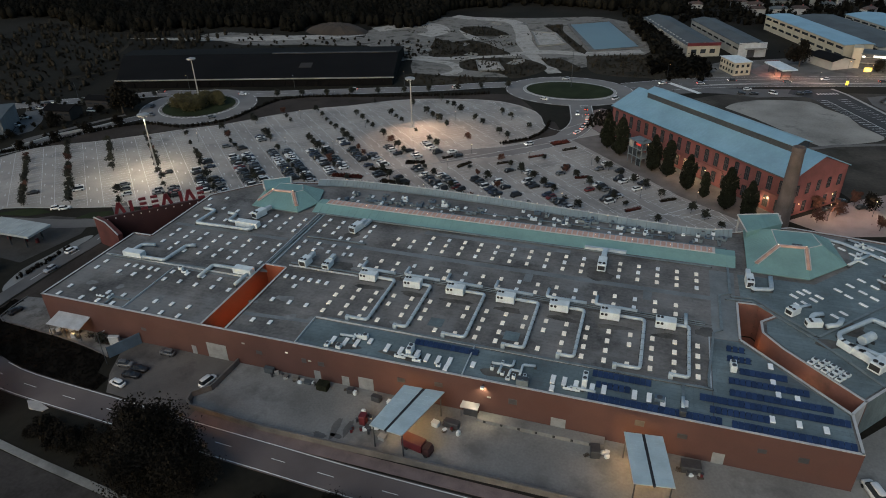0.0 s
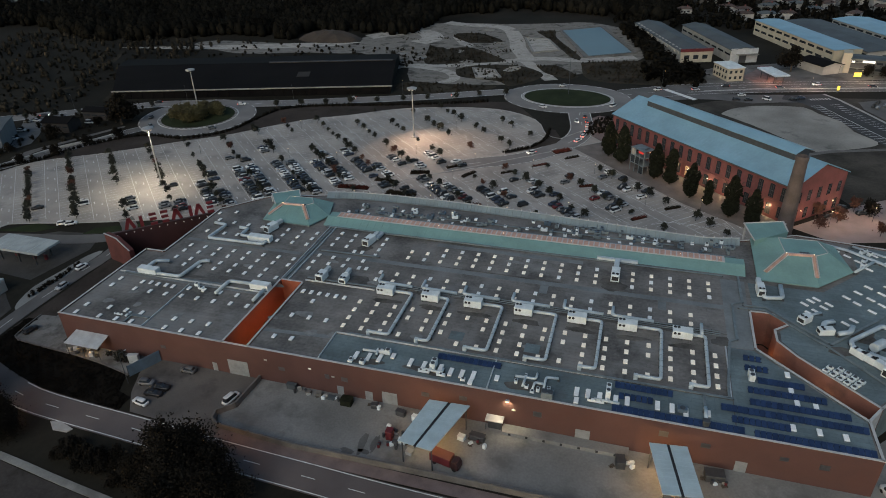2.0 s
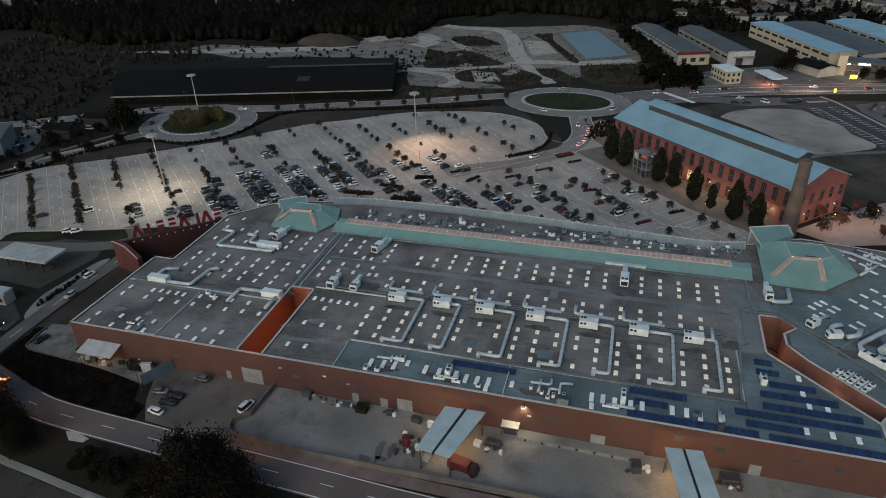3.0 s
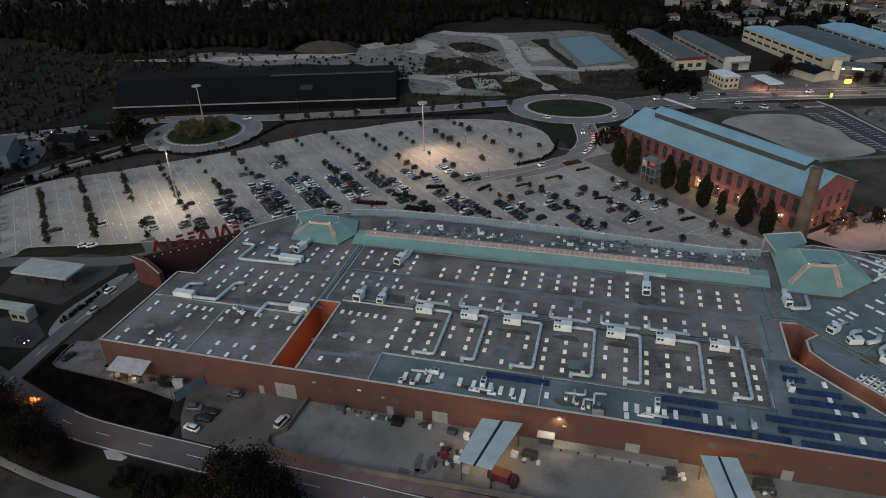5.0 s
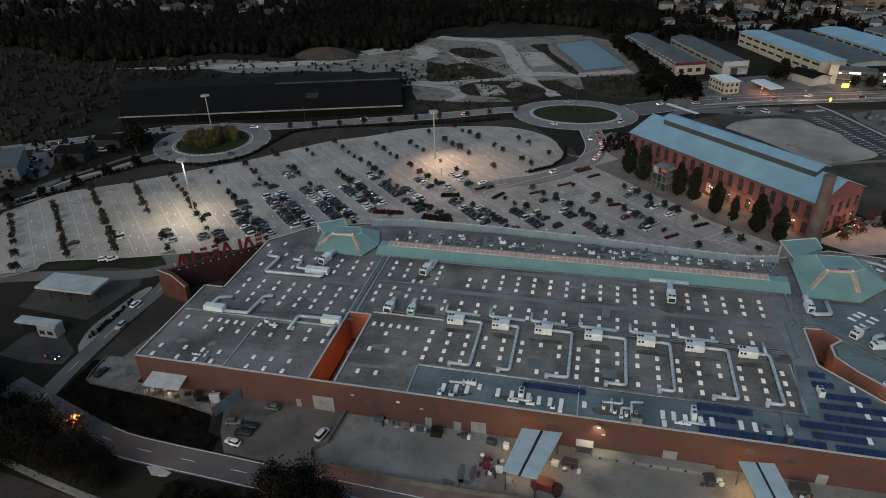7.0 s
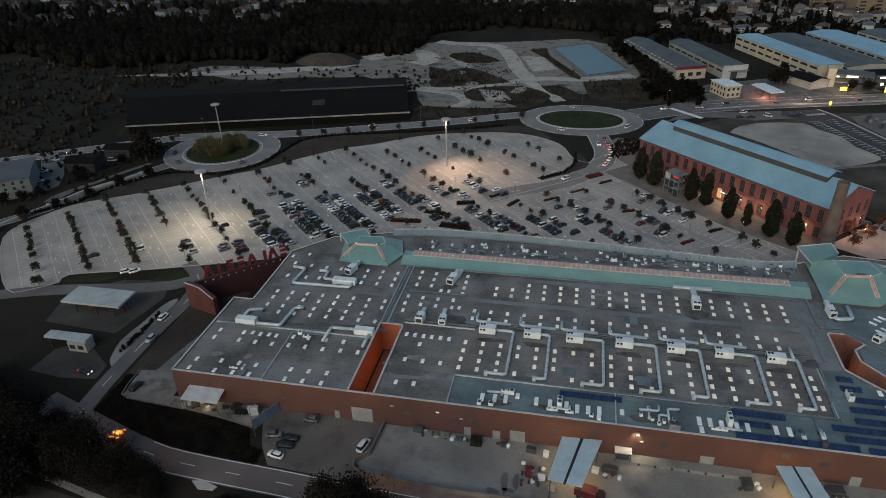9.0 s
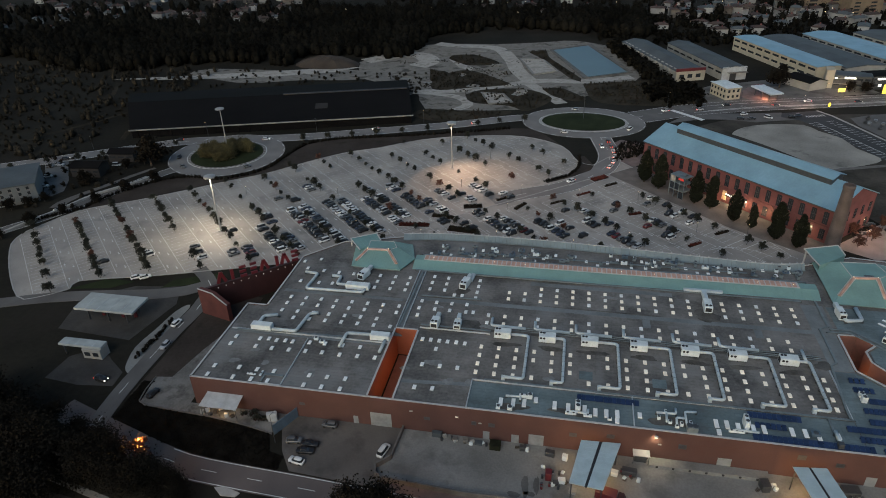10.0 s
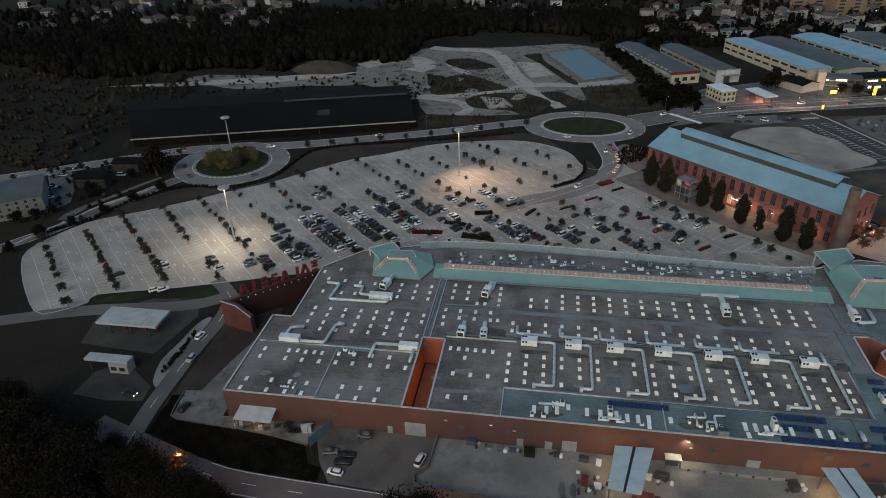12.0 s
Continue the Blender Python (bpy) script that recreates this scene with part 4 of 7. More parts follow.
# curved rear parapet with its posts and dark slots
rear = curve([(38, 80.8), (50, 82.8), (70, 83.4), (90, 82.8), (107, 81.8), (125, 80.3), (142, 78.8), (158, 77.8), (168, 79.6)], 2.5)
rp = thing("rear_parapet", "curved pale blue-grey rear parapet with short posts and dark slots", "parapet", (0, 0, RZ))
part("cladding", Geo().loft([[(x, y - 1.7, 0.05), (x, y + 0.4, 0.05), (x, y + 0.4, 1.55), (x, y, 1.55)] for x, y in rear]), mat("pale_blue_cladding", (0.165, 0.215, 0.235), 0.6, scale=0.2, var=0.18), rp, "pale blue-grey sloping cladding")
part("cap", Geo().loft([[(x, y - 0.08, 1.55), (x, y + 0.5, 1.55), (x, y + 0.5, 1.63), (x, y - 0.08, 1.63)] for x, y in rear]), COPING, rp, "pale metal cap")
part("foot_pipe", Geo().loft([[(x + 0.0, y - 2.3 + 0.16 * math.cos(a), 0.35 + 0.16 * math.sin(a)) for a in (0.8, 2.4, 3.9, 5.5)] for x, y in rear]), TRAYM, rp, "weathered pipe along the parapet foot")
for i, (x, y) in enumerate(rear[1:-1]):
    part("post", Geo().box(x - 0.09, x + 0.09, y + 0.1, y + 0.3, 1.63, 2.15, 0.02), GALV, rp)
    for d in (0, 1.25):
        part("rib", Geo().bar((x + d, y - 1.62, 0.2), (x + d, y - 0.06, 1.54), 0.08, 4), TRAYM, rp)
    if 66 < x < 118:
        part("slot", Geo().loft([[(x + a, y - 1.15 + c, 0.5 + c * 0.88) for a, c in ((-0.28, -0.04), (0.28, -0.04), (0.28, 0.5), (-0.28, 0.5))], [(x + a, y - 1.12 + c, 0.44 + c * 0.88) for a, c in ((-0.28, -0.04), (0.28, -0.04), (0.28, 0.5), (-0.28, 0.5))]]), DARK, rp, "dark square slot")


# ---- roof plant ----
def skylight_kit(lit):
    s = thing("roof_skylight", "opal dome skylight in the flat roof" + (", glowing faintly" if lit else ""), "skylight", (0, 0, -50), group="roof skylights")
    part("curb", Geo().box(-0.5, 0.5, -0.8, 0.8, 0, 0.22, 0.03), TRAYM, s)
    part("dome", Geo().box(-0.47, 0.47, -0.77, 0.77, 0.22, 0.38, 0.1), WARMDOME if lit else DOME, s, "opal plastic dome")
    return s


SKY = [skylight_kit(False), skylight_kit(True)]
LONGLIGHTS = [(81.0, 3.6), (84.0, 3.8), (86.6, 4.0), (93.8, 4.4), (97.0, 4.2), (100.8, 4.2), (103.3, 3.6), (105.8, 3.6), (108.3, 3.8), (130.3, 4.4), (132.6, 4.4), (135.0, 4.0), (138.2, 4.0), (140.5, 4.2), (146.4, 4.4), (149.2, 4.4), (151.8, 3.9), (156.0, 4.6), (171.4, 4.8), (176.0, 4.8), (180.5, 4.6), (172.6, 21.0), (172.6, 15.8), (173.2, 12.2), (176.6, 12.0), (89.3, 5.5), (113.4, 4.2), (130.5, 1.7), (108.2, 1.6)]
skyspots = []
PITCH = 4.72
front_gap = {2, 5, 8, 11, 13, 16, 18}
for k in range(19):
    x = 73.4 + PITCH * k
    for j, y in enumerate((24.0, 20.4, 16.9, 13.5)):
        if (k, j) in {(3, 2), (4, 3), (6, 1), (6, 2), (7, 2), (11, 2), (15, 2), (0, 9), (5, 3), (10, 2)}:
            continue
        skyspots.append((x, y, 1))
    for y in (38.7, 35.0):
        if k < 18:
            skyspots.append((x, y, 1 if k % 3 else 0))
    for j, y in enumerate((54.5, 51.3, 47.9)):
        if 1 <= k <= 18 and k not in (13,) and not (k in (1, 2) and j == 0):
            skyspots.append((x, y, 1 if (k + j) % 4 else 0))
for k in range(8):
    x = 12.7 + 4.85 * k
    for y in (39.2, 35.9, 32.1, 28.9):
        if (k > 0 or y > 31) and not (y == 32.1 and k > 6):
            skyspots.append((x, y, 0))
for x, y in ((11.6, 55.9), (17.4, 55.2), (22.7, 54.8), (27.7, 54.6), (12.1, 48.3), (18.3, 48.1), (22.7, 48.3), (36.5, 55), (41.5, 55), (36.5, 51.5), (41.5, 51.5), (46.3, 55), (46.3, 51.5), (46.3, 48), (36.5, 48), (41.5, 48), (9, 60), (14, 62),
             (5.1, 18), (5, 14.7), (12.2, 18), (14.7, 18.3), (17.1, 18), (19.6, 18.2), (21.8, 18.1), (12.4, 14.6), (17.2, 14.5), (22.1, 14.5), (5.2, 5.2), (12, 5.6), (17.1, 5.5), (5, 1.7), (12.1, 1.7), (17.1, 1.7), (21.6, 1.7), (21.8, 5.5),
             (31.5, 5.4), (36.3, 5.5), (41.1, 5.6), (31.4, 1.7), (36.1, 1.7), (41, 1.7), (26.8, 14.7), (31.5, 14.8), (36.5, 14.6), (41.4, 14.8), (46.2, 14.9), (31, 18.6), (36, 18.6), (41, 18.6), (26.6, 18.4),
             (57, 24.8), (59.3, 24.8), (61.7, 24.7), (64, 24.7), (66.4, 24.7), (68.8, 24.6), (61.5, 21.1), (59.2, 14.3), (63.9, 14.3), (68.5, 14.3), (59.2, 5.4), (63.7, 5.6)):
    skyspots.append((x, y, 0))
for x, y in ((52.8, 43), (57.3, 42.8), (61.9, 42.8), (52.7, 39.3), (57.4, 39.3), (61.9, 39.3), (66.4, 43), (66.7, 39.2), (68.8, 39.4), (53, 35.7), (61.8, 47.4), (64.2, 47.5), (68.4, 56.6), (68.4, 53.3), (68.4, 50), (68.4, 46.8), (53.8, 56.9), (53.8, 53.4), (53.8, 49.7), (58.4, 56.6), (58.4, 53.2), (58.4, 49.7)):
    skyspots.append((x, y, 0))
for x, y, lit in skyspots:
    copy_thing(SKY[lit], pose(x, y, RZ))
for i, (x, y) in enumerate(LONGLIGHTS):
    copy_thing(SKY[0], pose(x, y, RZ) @ Matrix.Diagonal((1.05, 1.75 if y < 4.5 and i < 17 else 1.2, 1.3, 1)))["label"] = "long opal dome rooflight near the front edge"
for x, y in ((180.5, 50.5), (182.2, 52.3), (183.7, 53.5), (184.7, 50), (182.6, 47.9), (186.2, 51.7), (180.9, 46.7), (190.9, 56.1), (194.1, 59.1), (197.2, 62.4), (192.8, 53.8), (196.4, 56.6), (199.6, 59.9), (195.4, 50.9), (198.4, 54.4), (201.8, 63.4), (190.4, 45.9), (188.3, 44.1),
             (203.5, 57.5), (205.5, 61), (195.5, 78.3), (193.2, 80.9), (197.7, 75.8), (202.6, 80.3), (199.5, 72), (205, 76), (208, 72), (211, 66)):
    copy_thing(SKY[0], pose(x, y, RZ, 0, 0, 45) @ Matrix.Diagonal((0.8, 1.35, 1, 1)))["label"] = "narrow opal dome skylight on the east wing"
for i in range(34):
    copy_thing(SKY[0], pose(50 + 3.4 * i + rng.uniform(-0.5, 0.5), 71 + rng.choice((0, 2.2, 4.6)), RZ))
for s in SKY:
    for c in s.children:
        bpy.data.objects.remove(c)
    bpy.data.objects.remove(s)


def round_run(pts, half, z0, z1, bend=0.9, n=12):
    """A closed duct of rounded section along a line, with swept bends."""
    way = [Vector(p) for p in pts]
    line = [way[0]]
    for a, b, c in zip(way, way[1:], way[2:]):
        r = min(bend, (b - a).length * 0.45, (c - b).length * 0.45)
        p, q = b + (a - b).normalized() * r, b + (c - b).normalized() * r
        line += [(p * (1 - k) + b * k) * (1 - k) + (b * (1 - k) + q * k) * k for k in (0, 0.25, 0.5, 0.75, 1)]
    line.append(way[-1])
    rings = []
    for i, p in enumerate(line):
        d = (line[min(i + 1, len(line) - 1)] - line[max(i - 1, 0)]).normalized()
        side, ring_pts = Vector((-d.y, d.x)), []
        for k in range(n):
            a = 2 * math.pi * (k + 0.5) / n
            c, e = math.cos(a), math.sin(a)
            w = half * math.copysign(abs(c) ** 0.72, c)
            ring_pts.append((p.x + side.x * w, p.y + side.y * w, (z0 + z1) / 2 + (z1 - z0) / 2 * math.copysign(abs(e) ** 0.72, e)))
        rings.append(ring_pts)
    return Geo().loft(rings)


def duct(name, pts, half, z0, z1, m, owner, label=""):
    return part(name, round_run(pts, half, z0, z1), m, owner, label, smooth=True)


for x, corner, end in ((76.3, 85.6, 80.6), (88.4, 95.3, 92.6), (99.6, 109.2, 104.2), (112.3, 122.5, 118), (125.2, 133.3, 130), (136.9, 146.9, 141.8), (149.2, 156.5, 153)):
    a = thing("air_handling_unit", "white rooftop air handling unit with a long bent duct", "air handling unit", (x, 28.2, RZ), group="front air handling units")
    for s in (0.25, 2.1, 4.0):
        part("skid", Geo().box(s, s + 0.3, 0, 2.4, 0, 0.4, 0.03), STEEL, a)
    body = part("casing", Geo().box(0, 4.5, 0, 2.4, 0.4, 2.3, 0.06), UNITM, a, "white sheet-metal casing")
    for s in (0.45, 1.25):
        part("fan", Geo().cyl(s + 0.1, 1.75, 2.3, 2.42, 0.36, n=14), DARK, body, "dark round fan opening")
    part("louvre", Geo().box(-0.03, 0, 0.4, 2.0, 0.7, 2.0), DARK, body)
    for s in (1.5, 3.0):
        part("panel_joint", Geo().box(s, s + 0.04, -0.012, 0, 0.5, 2.2), GALV, body)
    for s in (0.5, 1.35):
        part("front_fan", Geo().bar((s + 0.1, -0.03, 1.72), (s + 0.1, 0.0, 1.72), 0.34, 12), DARK, body, "dark round intake")
    c, e = corner - x, end - x
    for k in range(8):
        part("duct_flange", round_run([(c, -14.2 + 2 * k), (c, -14.14 + 2 * k)], 0.42, 0.52, 1.3), TRAYM, a)
    duct("supply_duct", [(4.5, 1.6), (c, 1.6), (c, -16.2), (e, -16.2)], 0.38, 0.56, 1.26, DUCTM, a, "pale clad rounded duct")
    part("duct_drop", Geo().box(e - 0.45, e + 0.45, -16.7, -15.75, 0, 1.22, 0.08), DUCTM, a)
    duct("return_duct", [(-1.4, 8.4), (-1.4, 4.9), (8.2, 4.7)] if x != 149.2 else [(6.6, 1.6), (6.6, 6.4)], 0.38, 0.56, 1.26, DUCTM, a)
    for k in range(6):
        part("duct_foot", Geo().box(c - 0.5, c + 0.5, -14.5 + 3 * k, -14.3 + 3 * k, 0, 0.62), STEEL, a)
main_duct = thing("pipe_run", "long run of pale pipes on the roof", "pipe run", (0, 0, RZ))
for y, r in ((32.9, 0.12), (33.7, 0.12), (32.2, 0.1)):
    part("pipe", Geo().bar((76, y, 0.5), (160, y - 0.6, 0.5), r, 8), GALV if r > 0.15 else TRAYM, main_duct)
for k in range(28):
    part("pipe_foot", Geo().box(77 + 3 * k, 77.15 + 3 * k, 32.0, 33.9, 0, 0.4), STEEL, main_duct)
for pts in ([(76, 10.9), (161, 10.4)], [(160.4, 10.4), (160.4, 14), (161.8, 30), (163.5, 31.5), (163.5, 46), (166, 47.5), (166, 60)], [(49, 29.3), (49.5, 59)], [(4, 21.2), (36, 22.4)], [(55, 31.2), (75, 31.2)], [(47, 60), (162, 59.2)], [(20, 1.2), (20, 4), (25, 4)], [(52, 45.8), (70, 46.2)], [(47, 70), (166, 70.2)], [(60, 73.4), (150, 73.2)], [(165, 44.8), (170.8, 45.2), (182.6, 33.6), (188.2, 27), (193.4, 20.6)], [(183.6, 34.6), (200.2, 52.0)], [(166.2, 46.2), (171.2, 46.6), (183, 35)], [(155.5, 1.5), (155.5, 10)]):
    g = thing("cable_tray", "weathered grey cable tray across the roof", "cable tray", (0, 0, RZ))
    part("tray", Geo().ribbon(pts, 0.26, 0.25, 0.42), TRAYM, g)
    a, b = Vector(pts[0]), Vector(pts[-1])
    for p in pts:
        part("tray_foot", Geo().box(p[0] - 0.3, p[0] + 0.3, p[1] - 0.1, p[1] + 0.1, 0, 0.25), STEEL, g)


def rooftop_unit(x, y, turn=0, l=4.2, w=2.4, h=2.3, hood=True):
    a = thing("rooftop_unit", "white rooftop ventilation unit with twin dark intakes", "ventilation unit", (x, y, RZ), turn)
    part("skid", Geo().box(-l / 2 + 0.2, l / 2 - 0.2, -w / 2 + 0.2, w / 2 - 0.2, 0, 0.35), STEEL, a)
    b = part("casing", Geo().box(-l / 2, l / 2, -w / 2, w / 2, 0.35, h, 0.07), UNITM, a)
    for s in (-1, 1):
        part("intake", Geo().cyl(-l / 2 + 0.9, s * w * 0.23, h, h + 0.12, w * 0.19, n=14), DARK, b)
    part("louvre", Geo().box(-l / 2 - 0.04, -l / 2, -w / 2 + 0.25, w / 2 - 0.25, 0.7, h - 0.4), DARK, b)
    if hood:
        part("duct", Geo().box(l / 2, l / 2 + 2.6, -0.55, 0.55, 0.9, 2.0, 0.08), DUCTM, a)
    return a


rooftop_unit(135, 51.5, 90, 4.6, 2.2)
rooftop_unit(64.2, 53, 78, 4.4, 2.2)
rooftop_unit(31.5, 53.5, 75, 4.4, 2.2)
rooftop_unit(59.2, 31.5, 85, 3.4, 2.2)
rooftop_unit(65.5, 32, 90, 3.2, 2.0, 1.8)
rooftop_unit(170.6, 53.2, 92, 4.2, 1.8)
rooftop_unit(179.2, 42.6, 45, 3.0, 2.0, 2.0, False)
rooftop_unit(183.0, 38.8, 15, 3.4, 1.8, 1.8, False)
rooftop_unit(193.4, 26.4, 48, 4.0, 2.6, 2.4)
LONGDUCTS = [([(14.2, 21.8), (21.2, 22.0), (22.0, 30.6), (24.4, 31.4)], (10.8, 22.6, 6.0)), ([(9.0, 23.4), (9.2, 27.6), (13.0, 28.6)], None), ([(42.4, 23.6), (35.8, 23.4), (35.6, 17.2)], (45.4, 23.2, 5.4)), ([(47.2, 21.8), (47.0, 16.6)], None),
             ([(12.2, 52.6), (16.6, 52.2), (15.8, 43.4), (34, 43.8), (34.4, 46.4)], (31.6, 46.8, 7.4)), ([(28.1, 47.2), (24.6, 47.2), (24.6, 51.7), (21.6, 51.7)], None)]
for pts, unit in LONGDUCTS:
    g = thing("roof_duct", "pale bent ventilation duct with a plenum box" if unit else "short bent pale ventilation duct", "duct", (0, 0, RZ))
    part("duct", round_run(pts, 0.42, 0.5, 1.34), DUCTM, g, "pale clad duct", smooth=True)
    for p in pts:
        part("foot", Geo().box(p[0] - 0.4, p[0] + 0.4, p[1] - 0.1, p[1] + 0.1, 0, 0.5), STEEL, g)
    if unit:
        x, y, l = unit
        part("plenum", Geo().box(x - l / 2, x + l / 2, y - 1.1, y + 1.1, 0.3, 1.9, 0.08), UNITM, g)
link = thing("roof_duct", "pale T-shaped duct against the gallery", "duct", (0, 0, RZ))
part("duct", Geo().ribbon([(129.5, 60), (140.5, 60)], 0.45, 0.5, 1.2), DUCTM, link)
part("branch", Geo().ribbon([(135, 53.8), (135, 59.4)], 0.7, 0.7, 1.6), DUCTM, link)
part("foot", Geo().box(134, 136, 59.7, 60.3, 0, 0.6), STEEL, link)
link = thing("roof_duct", "pale duct along the gallery foot", "duct", (0, 0, RZ))
part("duct", Geo().ribbon([(66, 59.4), (100, 59.4)], 0.22, 0.3, 0.7), TRAYM, link)
part("branch", Geo().ribbon([(65.6, 55), (66, 59.0)], 0.6, 0.5, 1.3), DUCTM, link)


BLUEPLANT = mat("blue_grey_plant_casing", (0.09, 0.13, 0.17), 0.5, metal=0.2, scale=0.5, var=0.2, bump=0.03)


def condenser(x, y, l, w, h, turn=0, m=UNITM):
    a = thing("condenser", "small dull grey rooftop condenser" if m in (TRAYM, BLUEPLANT) else "small pale rooftop condenser", "condenser", (x, y, RZ), turn, group="rooftop condensers")
    part("foot", Geo().box(-l * 0.4, l * 0.4, -w * 0.35, w * 0.35, 0, 0.25), STEEL, a)
    b = part("casing", Geo().box(-l / 2, l / 2, -w / 2, w / 2, 0.25, h, 0.05), m, a)
    k = max(1, int(max(l, w) / 1.1))
    for i in range(k):
        s = (i + 0.5) / k - 0.5
        part("fan", Geo().cyl(s * l if l >= w else 0, s * w if w > l else 0, h, h + 0.08, min(l, w) * 0.4, n=12), STEEL, b)
    return a


for x, y, l, w, h in ((83.4, 1.6, 1.2, 1.2, 1), (80.6, 1.7, 1.0, 1.6, 0.8), (87.8, 6.2, 1.2, 1.2, 1.4), (97.6, 2.2, 2.6, 0.6, 0.8), (101.5, 2.0, 2.0, 0.6, 0.8), (106.5, 1.8, 1.0, 0.8, 0.8), (119.3, 6.2, 0.5, 1.2, 0.9), (121.4, 1.8, 0.9, 0.7, 0.8), (134.3, 2.4, 3.4, 0.6, 0.8), (86.5, 6, 2.6, 0.7, 1.2), (99.2, 4.4, 1.2, 2.6, 1.9),
                      (117.6, 4.0, 0.7, 0.9, 1.0), (120, 3.0, 0.8, 0.8, 0.9), (122.5, 2.6, 0.7, 1.0, 1.0), (124.6, 3.4, 0.7, 1.0, 0.9),
                      (136.6, 4.8, 1.0, 3.0, 2.6),
                      (165.2, 17.5, 1.2, 1.2, 1.8), (165.2, 19.2, 1.2, 1.2, 1.5), 
                      (28, 20, 1.2, 0.9, 1), (30, 19, 1.5, 1.0, 0.8), (16.5, 3.4, 2.4, 0.5, 0.6), (19, 4.0, 0.6, 2, 0.6)):
    condenser(x, y, l, w, h)
condenser(124.6, 1.3, 2.4, 1.6, 1.7, 0, TRAYM)
condenser(151.1, 4.2, 1.9, 1.4, 1.1, 0, BLUEPLANT)
stack = thing("roof_duct", "pale upright duct with a dark foot by the solar rows", "duct", (155.4, 2.2, RZ))
part("riser", round_run([(0, 3.2), (0, -0.4)], 0.36, 0.7, 1.5), DUCTM, stack, smooth=True)
part("foot", Geo().box(-0.6, 0.6, -1.4, -0.2, 0, 1.5, 0.06), STEEL, stack)
part("rear_foot", Geo().box(-0.4, 0.4, 2.6, 3.0, 0, 0.8, 0.04), STEEL, stack)
for i in range(110):
    x = 50 + rng.random() * 116
    condenser(x, 70.6 + rng.random() * 7.2, rng.choice((0.8, 1.0, 2.0)), rng.choice((0.8, 1.0, 1.3)), rng.uniform(0.6, 1.3), 0, rng.choice((UNITM, TRAYM, TRAYM, BLUEPLANT)))
for i in range(18):
    x = rng.uniform(197, 216)
    condenser(x, rng.uniform(66, 82), rng.choice((1.4, 2.6)), rng.choice((1.0, 1.4)), rng.uniform(0.8, 1.4), 45)

# east wing ducts and twin-fan banks
for pts, half, z in (([(171, 55.5), (171.3, 50.2), (175.6, 51.2), (175.8, 57.2)], 0.55, 1.2), ([(187.6, 33.4), (187.6, 36.2), (195.8, 44.2), (198.2, 42.4)], 0.5, 1.4), ([(182.5, 39.5), (183.4, 42.6), (185.6, 43.6)], 0.6, 1.2), ([(185.6, 38.6), (188.4, 40), (189.4, 42.6)], 0.6, 1.2), ([(179, 44), (183.5, 47)], 0.35, 0.9),
                     ([(190.5, 32.5), (194.5, 30), (199.5, 35)], 0.5, 1.4), ([(191, 83), (196, 81), (203, 75.5), (208, 70)], 0.5, 1.0), ([(198, 84), (206, 79), (213, 70)], 0.4, 0.8), ([(195.4, 69), (201.5, 76)], 0.4, 1.0), ([(203, 66), (212, 60), (218, 66)], 0.5, 1.0)):
    g = thing("roof_duct", "pale clad duct on the east wing roof", "duct", (0, 0, RZ))
    part("duct", round_run(pts, half, 0.4, z), DUCTM, g, smooth=True)
    for p in pts:
        part("foot", Geo().box(p[0] - 0.4, p[0] + 0.4, p[1] - 0.4, p[1] + 0.4, 0, 0.4), STEEL, g)
for pts in ([(117.2, 5.4), (121.6, 5.6), (121.6, 7.4)], [(119.2, 2.6), (119.4, 5.2)], [(121.4, 2.2), (121.5, 4.4), (123.4, 4.4)], [(123.6, 2.4), (123.6, 6.6), (126.2, 6.9)], [(82.0, 5.4), (85.6, 5.6), (85.6, 4.6)], [(97.4, 2.6), (101.6, 2.4), (101.6, 3.8)], [(99.0, 2.6), (99.0, 6.4)], [(134.0, 2.6), (139.0, 2.5)], [(136.5, 2.7), (136.5, 6.6)]):
    g = thing("roof_pipe", "pale bent pipe near the front edge of the roof", "pipe", (0, 0, RZ))
    part("run", round_run(pts, 0.26, 0.52, 1.04, 0.5), DUCTM, g, smooth=True)
    for p in pts:
        part("foot", Geo().box(p[0] - 0.25, p[0] + 0.25, p[1] - 0.12, p[1] + 0.12, 0, 0.55), STEEL, g)
tank = thing("roof_tank", "pale blue rounded roof tank", "tank", (192.8, 35.2, RZ), 45)
part("shell", Geo().loft([[(x, 1.05 * math.cos(2 * math.pi * i / 14), 1.5 + 1.05 * math.sin(2 * math.pi * i / 14)) for i in range(14)] for x in (-1.8, 1.8)]), DUCTM, tank)
for x in (-1.2, 1.2):
    part("saddle", Geo().box(x - 0.15, x + 0.15, -1.2, 1.2, 0, 0.7), STEEL, tank)
for x, y in ((189.8, 30.4), (191.4, 28.9), (188.2, 31.8)):
    rooftop_unit(x, y, -48, 3.4, 1.4, 1.9, False)
d0 = Vector((180.6, 24.6))
for i in range(5):
    for j in range(3):
        q = d0 + Vector((0.72, -0.69)) * (1.55 * i) + Vector((0.69, 0.72)) * (1.35 * j)
        if (j, i) != (2, 0):
            condenser(q.x, q.y, 1.2, 0.95, 0.85 if j else 0.6, -44)

